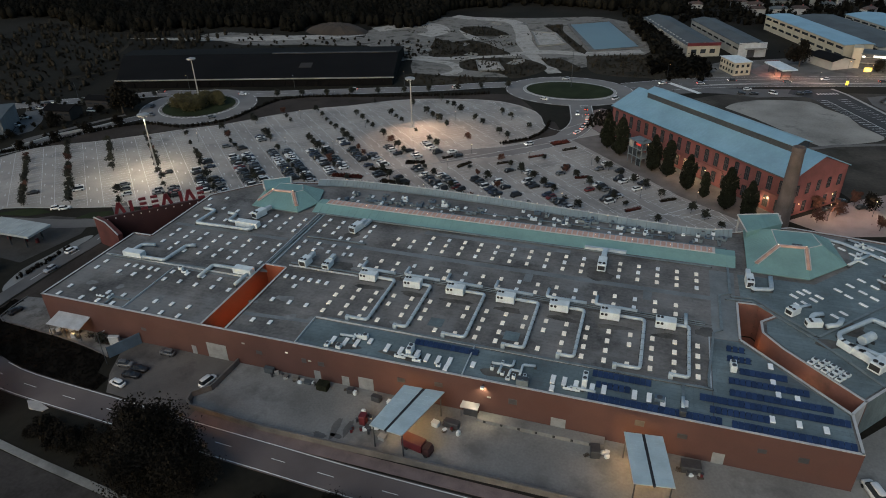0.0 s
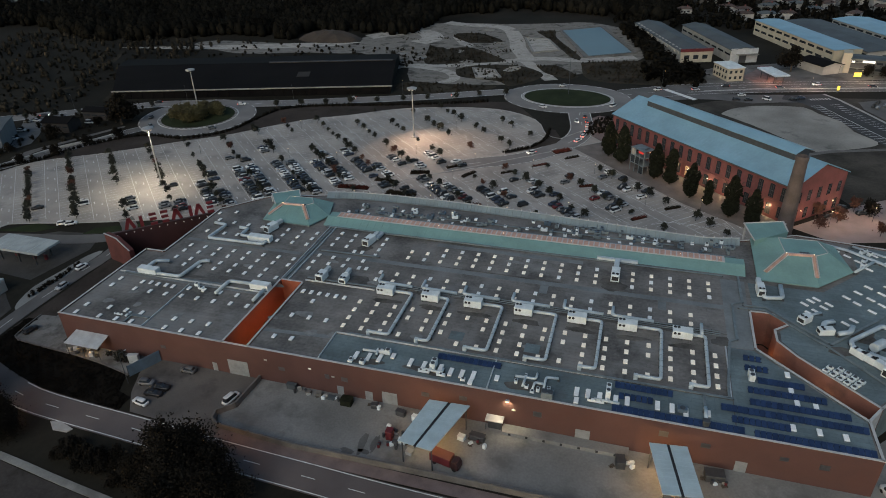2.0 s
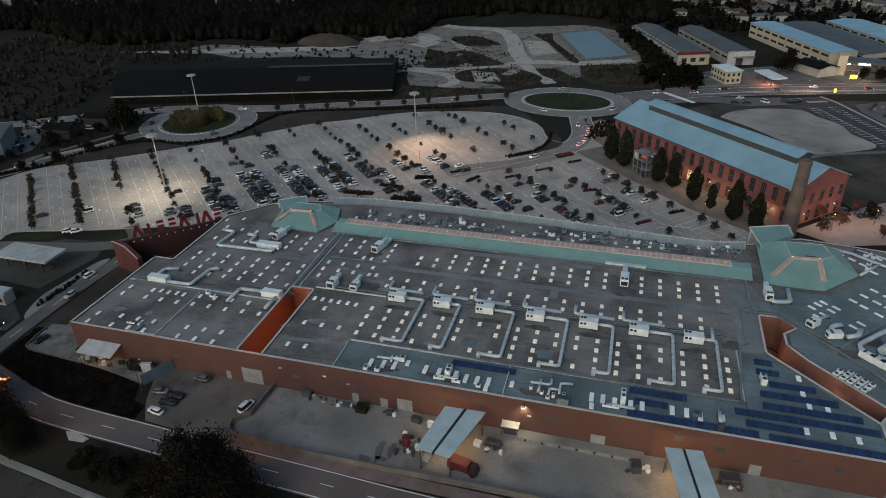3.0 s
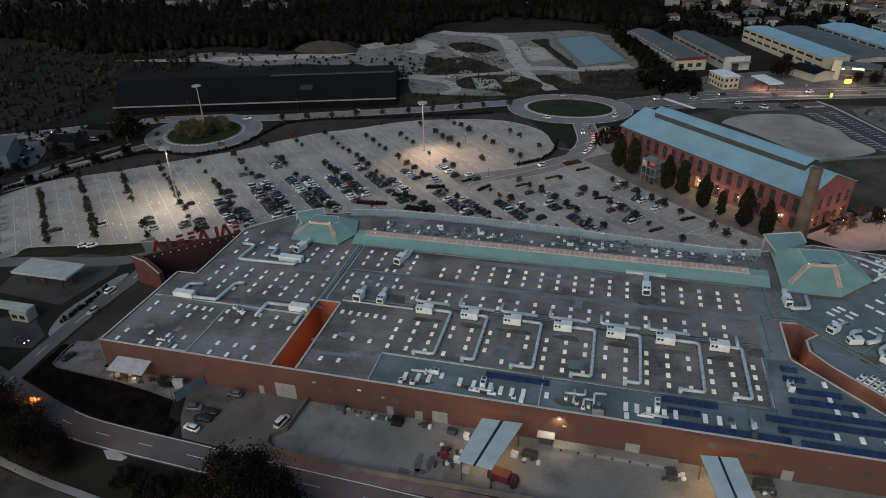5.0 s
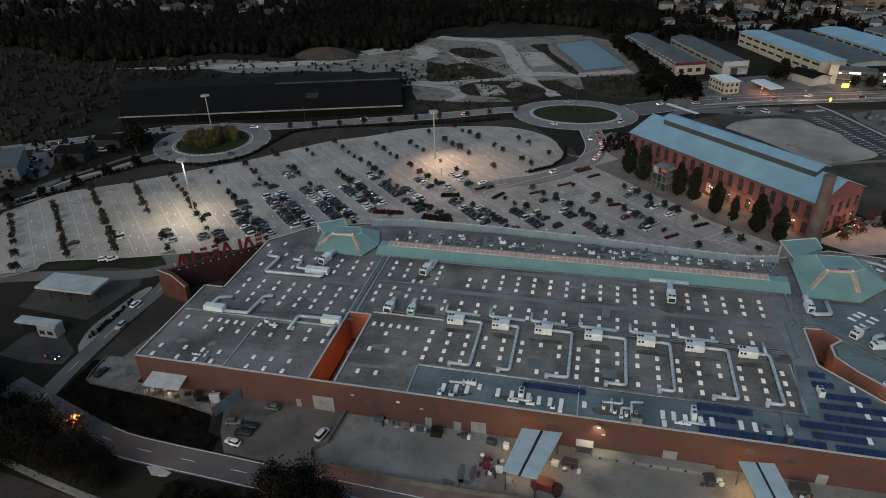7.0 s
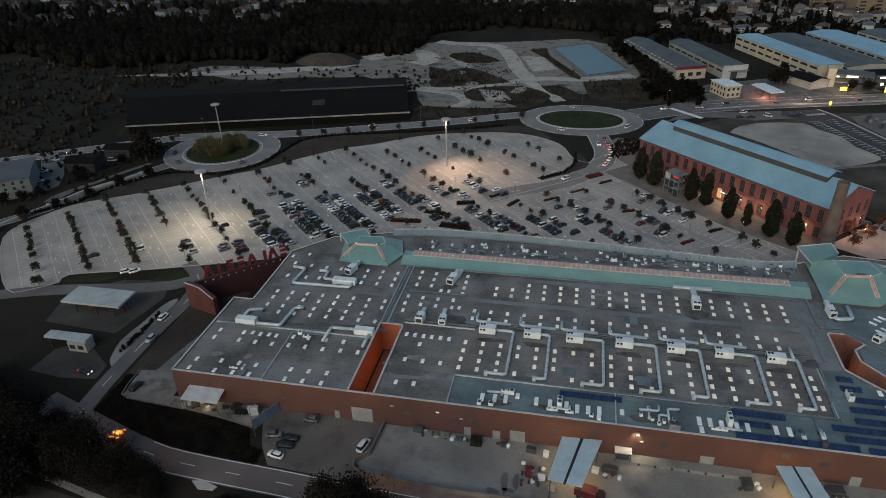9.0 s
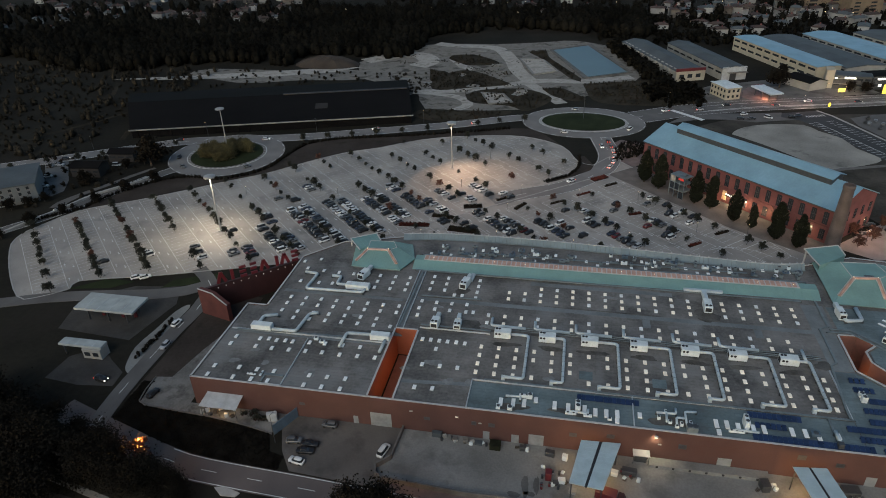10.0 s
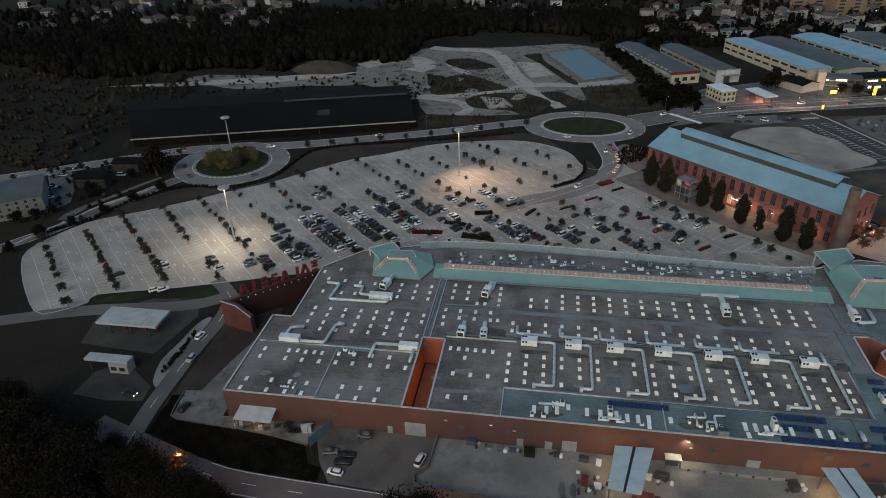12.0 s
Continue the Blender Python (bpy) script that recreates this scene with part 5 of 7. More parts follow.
# solar arrays
panel_mesh = Geo().add([(0, 0, 0.25), (0.96, 0, 0.25), (0.96, 1.55, 0.62), (0, 1.55, 0.62), (0, 0, 0.21), (0.96, 0, 0.21), (0.96, 1.55, 0.58), (0, 1.55, 0.58)],
                       [[0, 1, 2, 3], [7, 6, 5, 4], [0, 4, 5, 1], [1, 5, 6, 2], [2, 6, 7, 3], [3, 7, 4, 0]]).mesh("solar_panel", SOLAR)
for x0, x1, y in ((99, 113.5, 7.4), (137.8, 149.4, 7.8), (138.8, 145.6, 4.6), (137.6, 162.5, 0.7), (164.2, 168, 24.0), (164.2, 169, 20.6), (166.4, 175.4, 16.8), (164.2, 179, 13.3), (164.2, 182.6, 9.6), (158.6, 185, 6.6), (160.4, 171, 3.6), (164.2, 185, 0.6)):
    arr = thing("solar_array", "row of dark blue solar panels on tilted racks", "solar panels", (x0, y, RZ), group="solar rows")
    k = int((x1 - x0) / 1.0)
    for i in range(k):
        o = part("panel", panel_mesh, None, arr)
        o.location = (i * (x1 - x0) / k, 0, 0)
    for s in (0.3, 1.3):
        part("rail", Geo().box(0, x1 - x0, s, s + 0.06, 0, 0.14 + 0.24 * s), STEEL, arr)

slab("court_floor", [(48.95, 0.45), (54.25, 0.45), (54.25, 28.05), (48.95, 28.05)], 0.06, PINKWALL, "terracotta paved floor of the narrow court", "floor")
slab("court_floor", [(184.8, 12.6), (168.0, 29.4), (168.1, 43.3), (172, 43.4), (174.4, 40.4), (171.5, 37.6), (171.5, 32.8), (175.2, 27.6), (187, 15.6)], 0.06, PINKWALL, "terracotta paved floor of the light court", "floor")
# lamps that light the courts
lamp("court_lamp", (169.6, 33, 4.5), 450, SODIUM, 0.3)
# added fill with a made-up lantern, brightens the pinkish court wall
lamp("court_lamp", (180, 21.2, 5.0), 300, WARM, 0.3)
lamp("slot_lamp", (53.9, 9, 4.4), 700, SODIUM, 0.3)
lamp("slot_lamp", (53.9, 20, 4.4), 700, SODIUM, 0.3)
for x, y, z in ((169.6, 33, 4.5), (180, 21.2, 5.0), (53.9, 9, 4.4), (53.9, 20, 4.4)):
    w = thing("court_lantern", "lantern of a court lamp, one of them an added fill", "lamp", (x, y, 0))
    part("post", Geo().cyl(0, 0, 0, z - 0.3, 0.08), STEEL, w)
    part("lens", Geo().cyl(0, 0, z - 0.3, z - 0.15, 0.1), BULB, w)

# ---- yard ----
STAINED = mat("damp_concrete", (0.1, 0.097, 0.09), 0.7, scale=0.2, var=0.35, fine=2)
def canopy(pts, z, label, lit=True):
    """A loading canopy of two pale roof panels with a dark gutter between, on posts. pts: near left, near right, far right, far left."""
    a, b, c, d = (Vector(p) for p in pts)
    t = thing("loading_canopy", label, "canopy")
    for s0, s1 in ((0.0, 0.46), (0.54, 1.0)):
        q = [a.lerp(b, s0), a.lerp(b, s1), d.lerp(c, s1), d.lerp(c, s0)]
        r = part("roof_panel", Geo().prism([tuple(p) for p in q], z, z + 0.18), mat("canopy_sheet", (0.4, 0.5, 0.53), 0.5, scale=0.4, var=0.12, bump=0.04), t, "pale corrugated roof panel")
        for k in range(1, 12):
            u, w = q[0].lerp(q[3], k / 12), q[1].lerp(q[2], k / 12)
            part("rib", Geo().ribbon([tuple(u), tuple(w)], 0.03, z + 0.18, z + 0.2), bpy.data.materials["canopy_sheet"], r)
    part("gutter", Geo().prism([tuple(p) for p in (a.lerp(b, 0.46), a.lerp(b, 0.54), d.lerp(c, 0.54), d.lerp(c, 0.46))], z - 0.1, z + 0.08), DARK, t, "dark central gutter")
    for s in (0.06, 0.94):
        for k in (0.05, 0.95):
            p = a.lerp(b, s).lerp(d.lerp(c, s), k)
            part("post", Geo().cyl(p.x, p.y, 0.08, z, 0.14), STEEL, t)
    part("beam", Geo().ribbon([tuple(a.lerp(b, 0.5)), tuple(d.lerp(c, 0.5))], 0.12, z - 0.4, z - 0.1), STEEL, t)
    return t


canopy([(97.9, -15.6), (105.0, -16.4), (109.2, -2.4), (100.3, -2.8)], 6.2, "double pale loading canopy with a dark gutter over the yard")
canopy([(147.9, -15.2), (154.9, -14.2), (152.4, -2.4), (145.3, -3.2)], 6.2, "double pale loading canopy lit from below beside the wall")
c3 = thing("lean_to", "pale sheet lean-to roof over stored goods", "lean-to")
part("roof", Geo().loft([[(4.4, -4.2, 3.4), (14.6, -4.2, 3.4), (14.6, -4.2, 3.55), (4.4, -4.2, 3.55)], [(5.0, -0.05, 4.7), (14.9, -0.05, 4.7), (14.9, -0.05, 4.85), (5.0, -0.05, 4.85)]]), GALV, c3, "pale sheet roof")
for x in (4.8, 9.6, 14.3):
    part("post", Geo().cyl(x, -4.0, 0.07, 3.42, 0.09), STEEL, c3)
for x, y, z, w in ((101.2, -5.6, 4.7, 1300), (105.6, -9.5, 5.0, 700), (147.6, -5.8, 4.7, 1700), (151.6, -9.6, 5.0, 700), (9.5, -2.2, 3.3, 400)):
    lamp("canopy_lamp", (x, y, z), w, (1.0, 0.56, 0.2), 0.3)
    part("lamp_tube", Geo().box(x - 0.7, x + 0.7, y - 0.1, y + 0.1, z + 0.35, z + 0.45), SODIUMBULB, c3 if w < 600 else thing("strip_light", "lit strip light under the canopy", "lamp"))
hut = thing("gatehouse", "small pale flat-roofed box against the wall", "hut", (114.2, -1.5, 0.08))
part("wall", Geo().box(-1.4, 1.4, 0.2, 1.4, 0, 2.6, 0.04), STEEL, hut, "dark doorway box")
part("roof", Geo().box(-1.9, 1.9, -0.6, 1.45, 2.6, 2.8, 0.04), COPING, hut, "pale flat roof")
for x in (-1.7, 1.7):
    part("post", Geo().box(x - 0.06, x + 0.06, -0.5, -0.38, 0, 2.6), STEEL, hut)
ramp = thing("loading_dock", "low concrete loading dock along the wall", "loading dock", (0, 0, 0.08))
part("deck", Geo().box(116, 142, -2.6, -0.1, 0, 0.9, 0.05), CONCRETE, ramp)
for k in range(7):
    part("bumper", Geo().box(117.5 + 3.6 * k, 118 + 3.6 * k, -2.75, -2.6, 0.3, 0.8, 0.03), RUBBER, ramp)
yw = thing("yard_wall", "low grey concrete wall round the delivery yard", "wall")
for p, q in (((57.2, -0.3), (56.6, -10)), ((56.6, -10), (53.6, -13.2)), ((53.6, -13.2), (54.2, -15.6)), ((54.2, -15.6), (56.2, -16.8)), ((56.2, -16.8), (75, -17.9)), ((75, -17.9), (110, -17.4)), ((110, -17.4), (215, -16.4))):
    wall(p, q, 0, 1.5, OLDWALL, "", 0.3, yw, OLDWALL, "wall_panel")
fence = thing("side_fence", "blue-grey sheet fence at the end of the path", "fence")
part("panel", Geo().prism([(25.8, -7.4), (29.4, -0.2), (29.55, -0.3), (26.0, -7.5)], 0.07, 3.2), mat("blue_sheet", (0.1, 0.15, 0.2), 0.6, scale=0.5, var=0.2), fence)
for s in (0, 0.5, 1):
    part("post", Geo().cyl(25.9 + 3.6 * s, -7.5 + 7.2 * s, 0, 3.4, 0.07), STEEL, fence)
wet = random.Random(17)
for cx, cy, rx, ry in ((88.5, -12.6, 1.0, 3.6), (91.0, -12.0, 0.7, 3.4), (86.2, -15.4, 2.0, 0.9), (89.6, -14.6, 1.5, 0.8)):
    m, f = 26, [wet.uniform(0, 6.28) for _ in range(3)]
    structure("yard_stain", Geo().prism([(cx + rx * blob(i / m, f) * math.cos(2 * math.pi * i / m), cy + ry * blob(i / m, f) * math.sin(2 * math.pi * i / m)) for i in range(m)], 0.05, 0.086), STAINED, "dark damp stain on the yard concrete", "stain")
# clutter along the wall
rc = random.Random(11)
for x, y, l, w, h, m, name, lab in ((66, -1.0, 2.4, 1.0, 1.3, SHEETGREY, "skip", "pale steel skip against the wall"), (70.5, -1.6, 1.2, 0.9, 0.6, OLDWALL, "crate", "weathered wooden crate against the wall"), (73.2, -1.6, 1.3, 1.0, 0.8, EARTH, "crate", "weathered stacked crate against the wall"),
                                    (76.4, -1.8, 1.8, 1.2, 0.5, SHEETGREY, "pallet_stack", "stack of grey pallets"), (80.5, -2.4, 2.6, 2.0, 1.5, CYPRESS, "waste_heap", "dark heap of rubbish"), (87, -2.0, 1.4, 1, 1.1, STEEL, "bin", "dark wheeled bin against the wall"),
                                    (93.5, -2.6, 2.2, 1.2, 1.2, STEEL, "bin", "dark wheeled bin beside the door"), (93.5, -9.6, 1.4, 1.6, 2.2, SIGNRED, "tank", "red upright tank in the yard"), (96.5, -10.2, 1.6, 1.2, 0.9, UNITM, "bag", "white bulk bag in the yard"), (95.2, -11, 1.2, 1.1, 0.8, STEEL, "bin", "dark bin in the yard"),
                                    (99, -12.6, 1.5, 1.2, 0.8, PLASTER, "crate", "pale crate beside the canopy"), (111.5, -5.2, 3.2, 1.4, 1.3, STEEL, "skip", "dark open skip in the yard"), (108.2, -6, 1.5, 1.2, 1, UNITM, "bag", "white bulk bag beside the canopy"), (140.5, -4.4, 1.8, 2.4, 1.7, STEEL, "skip", "dark skip near the lit canopy"), (158.2, -3.0, 3.6, 2.2, 1.5, STEEL, "waste_heap", "dark stacked goods at the wall"),
                                    (97, -3.4, 1.2, 1.0, 1.4, UNITM, "crate", "white crate at the wall"), (23.5, -2.6, 2.6, 1.0, 2.4, GALV, "cabinet", "pale grey steel cabinet on the path")):
    t = thing(name, lab, name.replace("_", " "), (x, y, 0.08), rc.uniform(-15, 15))
    part("body", Geo().box(-l / 2, l / 2, -w / 2, w / 2, 0, h, 0.1), m, t)
    part("lid", Geo().box(-l / 2 - 0.04, l / 2 + 0.04, -w / 2 - 0.04, w / 2 + 0.04, h, h + 0.08, 0.03), m, t)
for i in range(26):
    x = rc.uniform(4, 23)
    t = thing("goods_pile", "small mixed goods stacked under the lean-to" if x < 15 else "potted shrub on the path", "goods", (x, rc.uniform(-3.6, -0.8), 0.07), rc.uniform(0, 90))
    if x < 15:
        part("box", Geo().box(-0.5, 0.5, -0.4, 0.4, 0, rc.uniform(0.5, 1.3), 0.04), rc.choice((PLASTER, STEEL, BARK, GALV)), t)
    else:
        part("pot", Geo().cyl(0, 0, 0, 0.4, 0.22, 0.3), DARKRED, t)
        part("shrub", cards(rc, 50, lambda: (rc.gauss(0, 0.35), rc.gauss(0, 0.35), rc.uniform(0.4, 1.4)), 0.16), LEAF, t)


BITS = [("box", "small weathered box", PLASTER), ("drum", "dark steel drum", STEEL), ("sack", "white bulk sack", UNITM), ("drum", "dull red drum", SIGNRED), ("pallet", "weathered wooden pallet", BARK)]
for x0, x1, y0, y1, n in ((92, 99.5, -13.4, -6.5, 16), (108, 114, -7.5, -3.5, 8), (66, 90, -2.4, -0.8, 12), (156, 161, -5, -1.5, 8), (138, 143, -6, -3, 4)):
    for i in range(n):
        name, lab, m = rc.choice(BITS)
        t = thing(name, lab + " lying in the delivery yard", name, (rc.uniform(x0, x1), rc.uniform(y0, y1), 0.08), rc.uniform(0, 90))
        h = rc.uniform(0.3, 1.0)
        if name == "drum":
            part("shell", Geo().cyl(0, 0, 0, 0.9, 0.3, n=12), m, t)
            part("rim", Geo().cyl(0, 0, 0.9, 0.94, 0.32, n=12), STEEL, t)
        elif name == "pallet":
            for k in range(5):
                part("slat", Geo().box(-0.6, 0.6, -0.4 + 0.18 * k, -0.28 + 0.18 * k, 0.1, 0.14), m, t)
            part("skid", Geo().box(-0.6, 0.6, -0.06, 0.06, 0, 0.1), m, t)
        else:
            part("body", Geo().box(-0.5, 0.5, -0.4, 0.4, 0, h, 0.18 if name == "sack" else 0.04), m, t)
            part("flap", Geo().box(-0.3, 0.3, -0.22, 0.22, h, h + 0.06, 0.02), m, t)


# ---- vehicles ----
def rr(x0, x1, hw, z, c=0.25):
    return [(x0 + c, -hw, z), (x1 - c, -hw, z), (x1, -hw + c, z), (x1, hw - c, z), (x1 - c, hw, z), (x0 + c, hw, z), (x0, hw - c, z), (x0, -hw + c, z)]


WHEEL = Geo()
wr = lambda y, r: [(r * math.cos(2 * math.pi * i / 12), y, r * math.sin(2 * math.pi * i / 12)) for i in range(12)]
WHEEL.loft([wr(-0.1, 0.26), wr(-0.1, 0.31), wr(0.1, 0.31), wr(0.1, 0.26)])
WHEELMESH = WHEEL.mesh("wheel", RUBBER)


def car_kit(colour, paint, shape, lit=False):
    long, cab, tall = {"hatchback": (1.95, (-1.75, 0.75), 1.46), "saloon": (2.2, (-1.35, 0.7), 1.42), "van": (2.2, (-2.0, 1.2), 1.85)}[shape]
    c = thing("car", f"{colour} {shape} waiting on the road with its lamps lit" if lit else f"{colour} {shape} parked on the paving", "car", (0, 0, -60), group="parked cars")
    part("body", Geo().loft([rr(-long, long, 0.8, 0.22), rr(-long - 0.04, long + 0.04, 0.87, 0.5), rr(-long, long, 0.85, 0.82), rr(-long + 0.15, long - 0.2, 0.78, 0.93)]), paint, c, f"{colour} painted body", True)
    part("glasshouse", Geo().loft([rr(cab[0], cab[1] + 0.35, 0.76, 0.9), rr(cab[0] + 0.25, cab[1] - 0.35, 0.62, tall - 0.04)]), GLASSDARK, c, "dark car windows")
    part("roof", Geo().loft([rr(cab[0] + 0.22, cab[1] - 0.3, 0.63, tall - 0.05), rr(cab[0] + 0.4, cab[1] - 0.5, 0.5, tall + 0.02)]), paint, c, "", True)
    for x in (-long * 0.62, long * 0.63):
        for y in (-0.78, 0.78):
            part("wheel", WHEELMESH, None, c).location = (x, y, 0.31)
    for y in (-0.6, 0.6) if lit else ():
        part("headlamp", Geo().box(long - 0.06, long + 0.05, y - 0.18, y + 0.18, 0.55, 0.78, 0.03), WHITEBULB if lit else UNITM, c)
        part("tail_lamp", Geo().box(-long - 0.05, -long + 0.06, y - 0.16, y + 0.16, 0.6, 0.82, 0.03), TAILBULB if lit else SIGNRED, c)
    return c


KITS = {(k, s): car_kit(k, m, s) for k, m in PAINTS for s in ("hatchback", "saloon", "van") if s != "van" or k in ("white", "silver", "black")}
LITKITS = [car_kit(k, m, "hatchback", True) for k, m in PAINTS[:4]]
WEIGHTS = {"white": 6, "silver": 3, "grey": 5, "black": 12, "blue": 4, "red": 1}
kit_keys = [k for k in KITS for _ in range(WEIGHTS[k[0]] * (2 if k[1] == "hatchback" else 1))]


def put_car(x, y, turn, z=0.06, key=None):
    return copy_thing(KITS[key or rng.choice(kit_keys)], pose(x, y, z, 0, 0, turn))


def park(v, *runs):
    """Cars of one double row at v: each run gives its side of the strip, its ends along the row and how full it is."""
    for side, u0, u1, fill in runs:
        for k in range(max(1, round((u1 - u0) / 2.5))):
            if rng.random() < fill:
                p = U * (u0 + 2.5 * k + rng.uniform(-0.15, 0.15)) + V * (v + side * (2.75 + rng.uniform(-0.25, 0.25)))
                put_car(p.x, p.y, 45 + (180 if rng.random() < 0.5 else 0) + rng.uniform(-3, 3))


park(-9.2, (1, -95, -93, 1))
park(5.9, (1, -92, -87, 1))
park(21.7, (1, -86, -74, 0.7))
park(37.5, (-1, -74, -70, 1), (1, -90, -87, 1), (1, -76, -62, 0.8))
park(53.2, (-1, -86, -60, 0.9), (1, -95, -86, 0.9), (1, -78, -58, 0.8))
park(68.9, (-1, -107, -104, 1), (-1, -93, -57, 0.95), (1, -101, -98, 1), (1, -93, -53, 0.95))
park(84.4, (-1, -112, -105, 1), (-1, -94, -56, 0.95), (1, -89, -52, 0.88))
park(99.2, (-1, -84, -53, 0.95), (1, -92, -87, 0.8), (1, -82, -57, 0.85))
park(114.2, (-1, -89, -82, 1), (-1, -76, -60, 0.92), (1, -67, -49, 0.95), (-1, -57, -54, 1), (-1, -48, -43, 1), (1, -40, -32, 0.8))
park(129.1, (-1, -75, -60, 0.75), (1, -63, -52, 0.8), (-1, -45, -20, 0.95), (1, -34, -16, 0.85))
park(143.9, (-1, -68, -53, 0.7), (1, -53, -46, 0.9), (-1, -24, -7, 0.95), (1, -20, -10, 0.8), (1, -5, -3, 1))
park(159.0, (-1, -25, -23, 1), (1, -20, -13, 0.7), (-1, -13, -6, 0.8), (1, -6, -4, 1), (-1, 0, 14, 0.95))
park(174.2, (1, -17, -15, 1), (-1, -13, -11, 1), (1, 2, 9, 0.8), (-1, 4, 6, 1), (1, 11, 17, 0.9), (-1, 13, 17, 1))
park(189.3, (1, -12, -9, 1), (-1, -9, -6, 1), (1, -4, -1, 1), (-1, 2, 7, 1), (1, 4, 7, 1), (1, 9, 12, 0.8), (-1, 12, 15, 1))
for x, y, turn, key in ((34.9, -14.7, 170, ("white", "hatchback")), (31.8, -8.6, 8, ("grey", "hatchback")), (36.1, -9.1, 5, ("black", "saloon")), (35.8, -11.4, 4, ("black", "saloon")), (38.7, -2.2, 178, ("grey", "hatchback")), (54.4, -8.3, 75, ("white", "van")),
                        (-143.3, 120.6, 20, ("white", "hatchback")), (-149.7, 131.2, 20, ("white", "hatchback")), (-154.2, 145, 10, ("silver", "saloon")), (-157.6, 142.5, 10, ("grey", "hatchback")), (-125, 148.5, 10, ("white", "van")), (-129.5, 143.8, 0, ("grey", "hatchback")),
                        (182.7, 253.5, 10, ("black", "hatchback")), (188.4, 254.2, 10, ("black", "saloon")), (186, 261.5, 15, ("white", "hatchback")), (197.5, 257, -35, ("white", "van")), (210, 259.5, 10, ("black", "hatchback")), (214, 262.5, 20, ("blue", "hatchback")),
                        (-52.6, 54.6, 40, ("white", "hatchback")), (-49.6, 55.2, 40, ("white", "hatchback")), (-23.7, 31.7, 82, ("white", "hatchback")), (-21.0, 20.9, 266, ("silver", "hatchback")), (-12.7, 1.1, 80, ("black", "hatchback")), (206, 131, 20, ("black", "saloon")), (212, 127.5, 20, ("black", "hatchback")), (201, 123, 30, ("black", "saloon")), (217, 133, 20, ("grey", "saloon"))):
    put_car(x, y, turn, 0.08, key)
for key, k, side in (("main", 8, 1), ("main", 26, -1), ("main", 38, 1), ("main", 47, -1), ("main", 56, 1), ("main", 63, -1), ("main", 72, 1), ("main", 80, -1), ("main", 90, 1), ("main", 97, -1), ("main_east", 3, 1), ("main_east", 6, -1), ("main_east", 9, 1), ("main_east", 13, -1), ("main_east", 16, 1), ("main_east", 20, -1), ("main_east", 24, 1), ("main_east", 33, -1), ("lot_entry", 1, 1), ("lot_entry", 2, 1), ("lot_entry", 5, 1), ("lot_entry", 2, -1), ("lot_entry", 3, 1), ("lot_entry", 4, 1), ("lot_entry", 6, 1), ("lot_entry", 10, -1), ("west_link", 10, 1)):
    line = curve(ROADS[key][0], 6)
    if k + 1 < len(line):
        a, b = Vector(line[k]), Vector(line[k + 1])
        d = (b - a).normalized()
        p = a + Vector((-d.y, d.x)) * side * 2.2
        copy_thing(rng.choice(LITKITS), pose(p.x, p.y, 0.1, 0, 0, math.degrees(math.atan2(d.y, d.x)) + (180 if side > 0 else 0)))
copy_thing(LITKITS[3], pose(-30.6, 4.2, 0.08, 0, 0, -12))
for cx, cy, rx, ry, a in ((-77, 170, 23.5, 23.5, 200), (-77, 170, 23.5, 23.5, 235), (-77, 170, 23.5, 23.5, 320), (99, 240, 28, 20.5, 250), (99, 240, 28, 20.5, 330), (99, 240, 28, 20.5, 100)):
    put_car(cx + rx * math.cos(radians(a)), cy + ry * math.sin(radians(a)), a + 90, 0.12)
farcars = Geo()
for i in range(46):
    k, j = rng.randrange(20), rng.choice((13, 19, 30, 36))
    x, y = 233 + 1.0 * k + 0.93 * j - 2, 255 - 2.4 * k + 0.37 * j
    for ring_set in ([rr(-2, 2, 0.85, 0.25), rr(-2, 2, 0.86, 0.9)], [rr(-1.4, 1.0, 0.76, 0.9), rr(-1.1, 0.5, 0.62, 1.42)]):
        farcars.loft([[(x + 0.4 * a - 0.9 * b, y + 0.9 * a + 0.4 * b, c) for a, b, c in r] for r in ring_set])
tagged(new("far_parked_cars", farcars.mesh("far_parked_cars", PAINTS[2][1])), "rows of small parked cars on a far lot", "cars", kind="stuff")
van = copy_thing(KITS[("white", "van")], pose(189.6, 0.4, 0.08, 0, 0, 110) @ Matrix.Scale(1.25, 4))
van["label"] = "white delivery van parked beside the wall"
for kit in [*KITS.values(), *LITKITS]:
    for c in list(kit.children):
        bpy.data.objects.remove(c)
    bpy.data.objects.remove(kit)
lorry = thing("lorry", "dark red lorry parked beside the canopy", "lorry", (107.0, -13.4, 0.08), -12)
part("chassis", Geo().box(-3.0, 3.0, -0.9, 0.9, 0.5, 0.8, 0.05), STEEL, lorry)
part("cargo_box", Geo().box(-3.2, 1.4, -1.15, 1.15, 0.8, 2.7, 0.06), SIGNRED, lorry, "dark red cargo body")
part("cab", Geo().loft([rr(1.5, 3.2, 1.1, 0.6, 0.2), rr(1.5, 3.2, 1.1, 1.6, 0.2), rr(1.6, 2.9, 1.0, 2.4, 0.2)]), DARKRED, lorry, "dark red cab")
for x in (-2.2, 2.3):
    for y in (-0.95, 0.95):
        w = part("wheel", WHEELMESH, None, lorry)
        w.location, w.scale = (x, y, 0.48), (1.5, 1.5, 1.5)

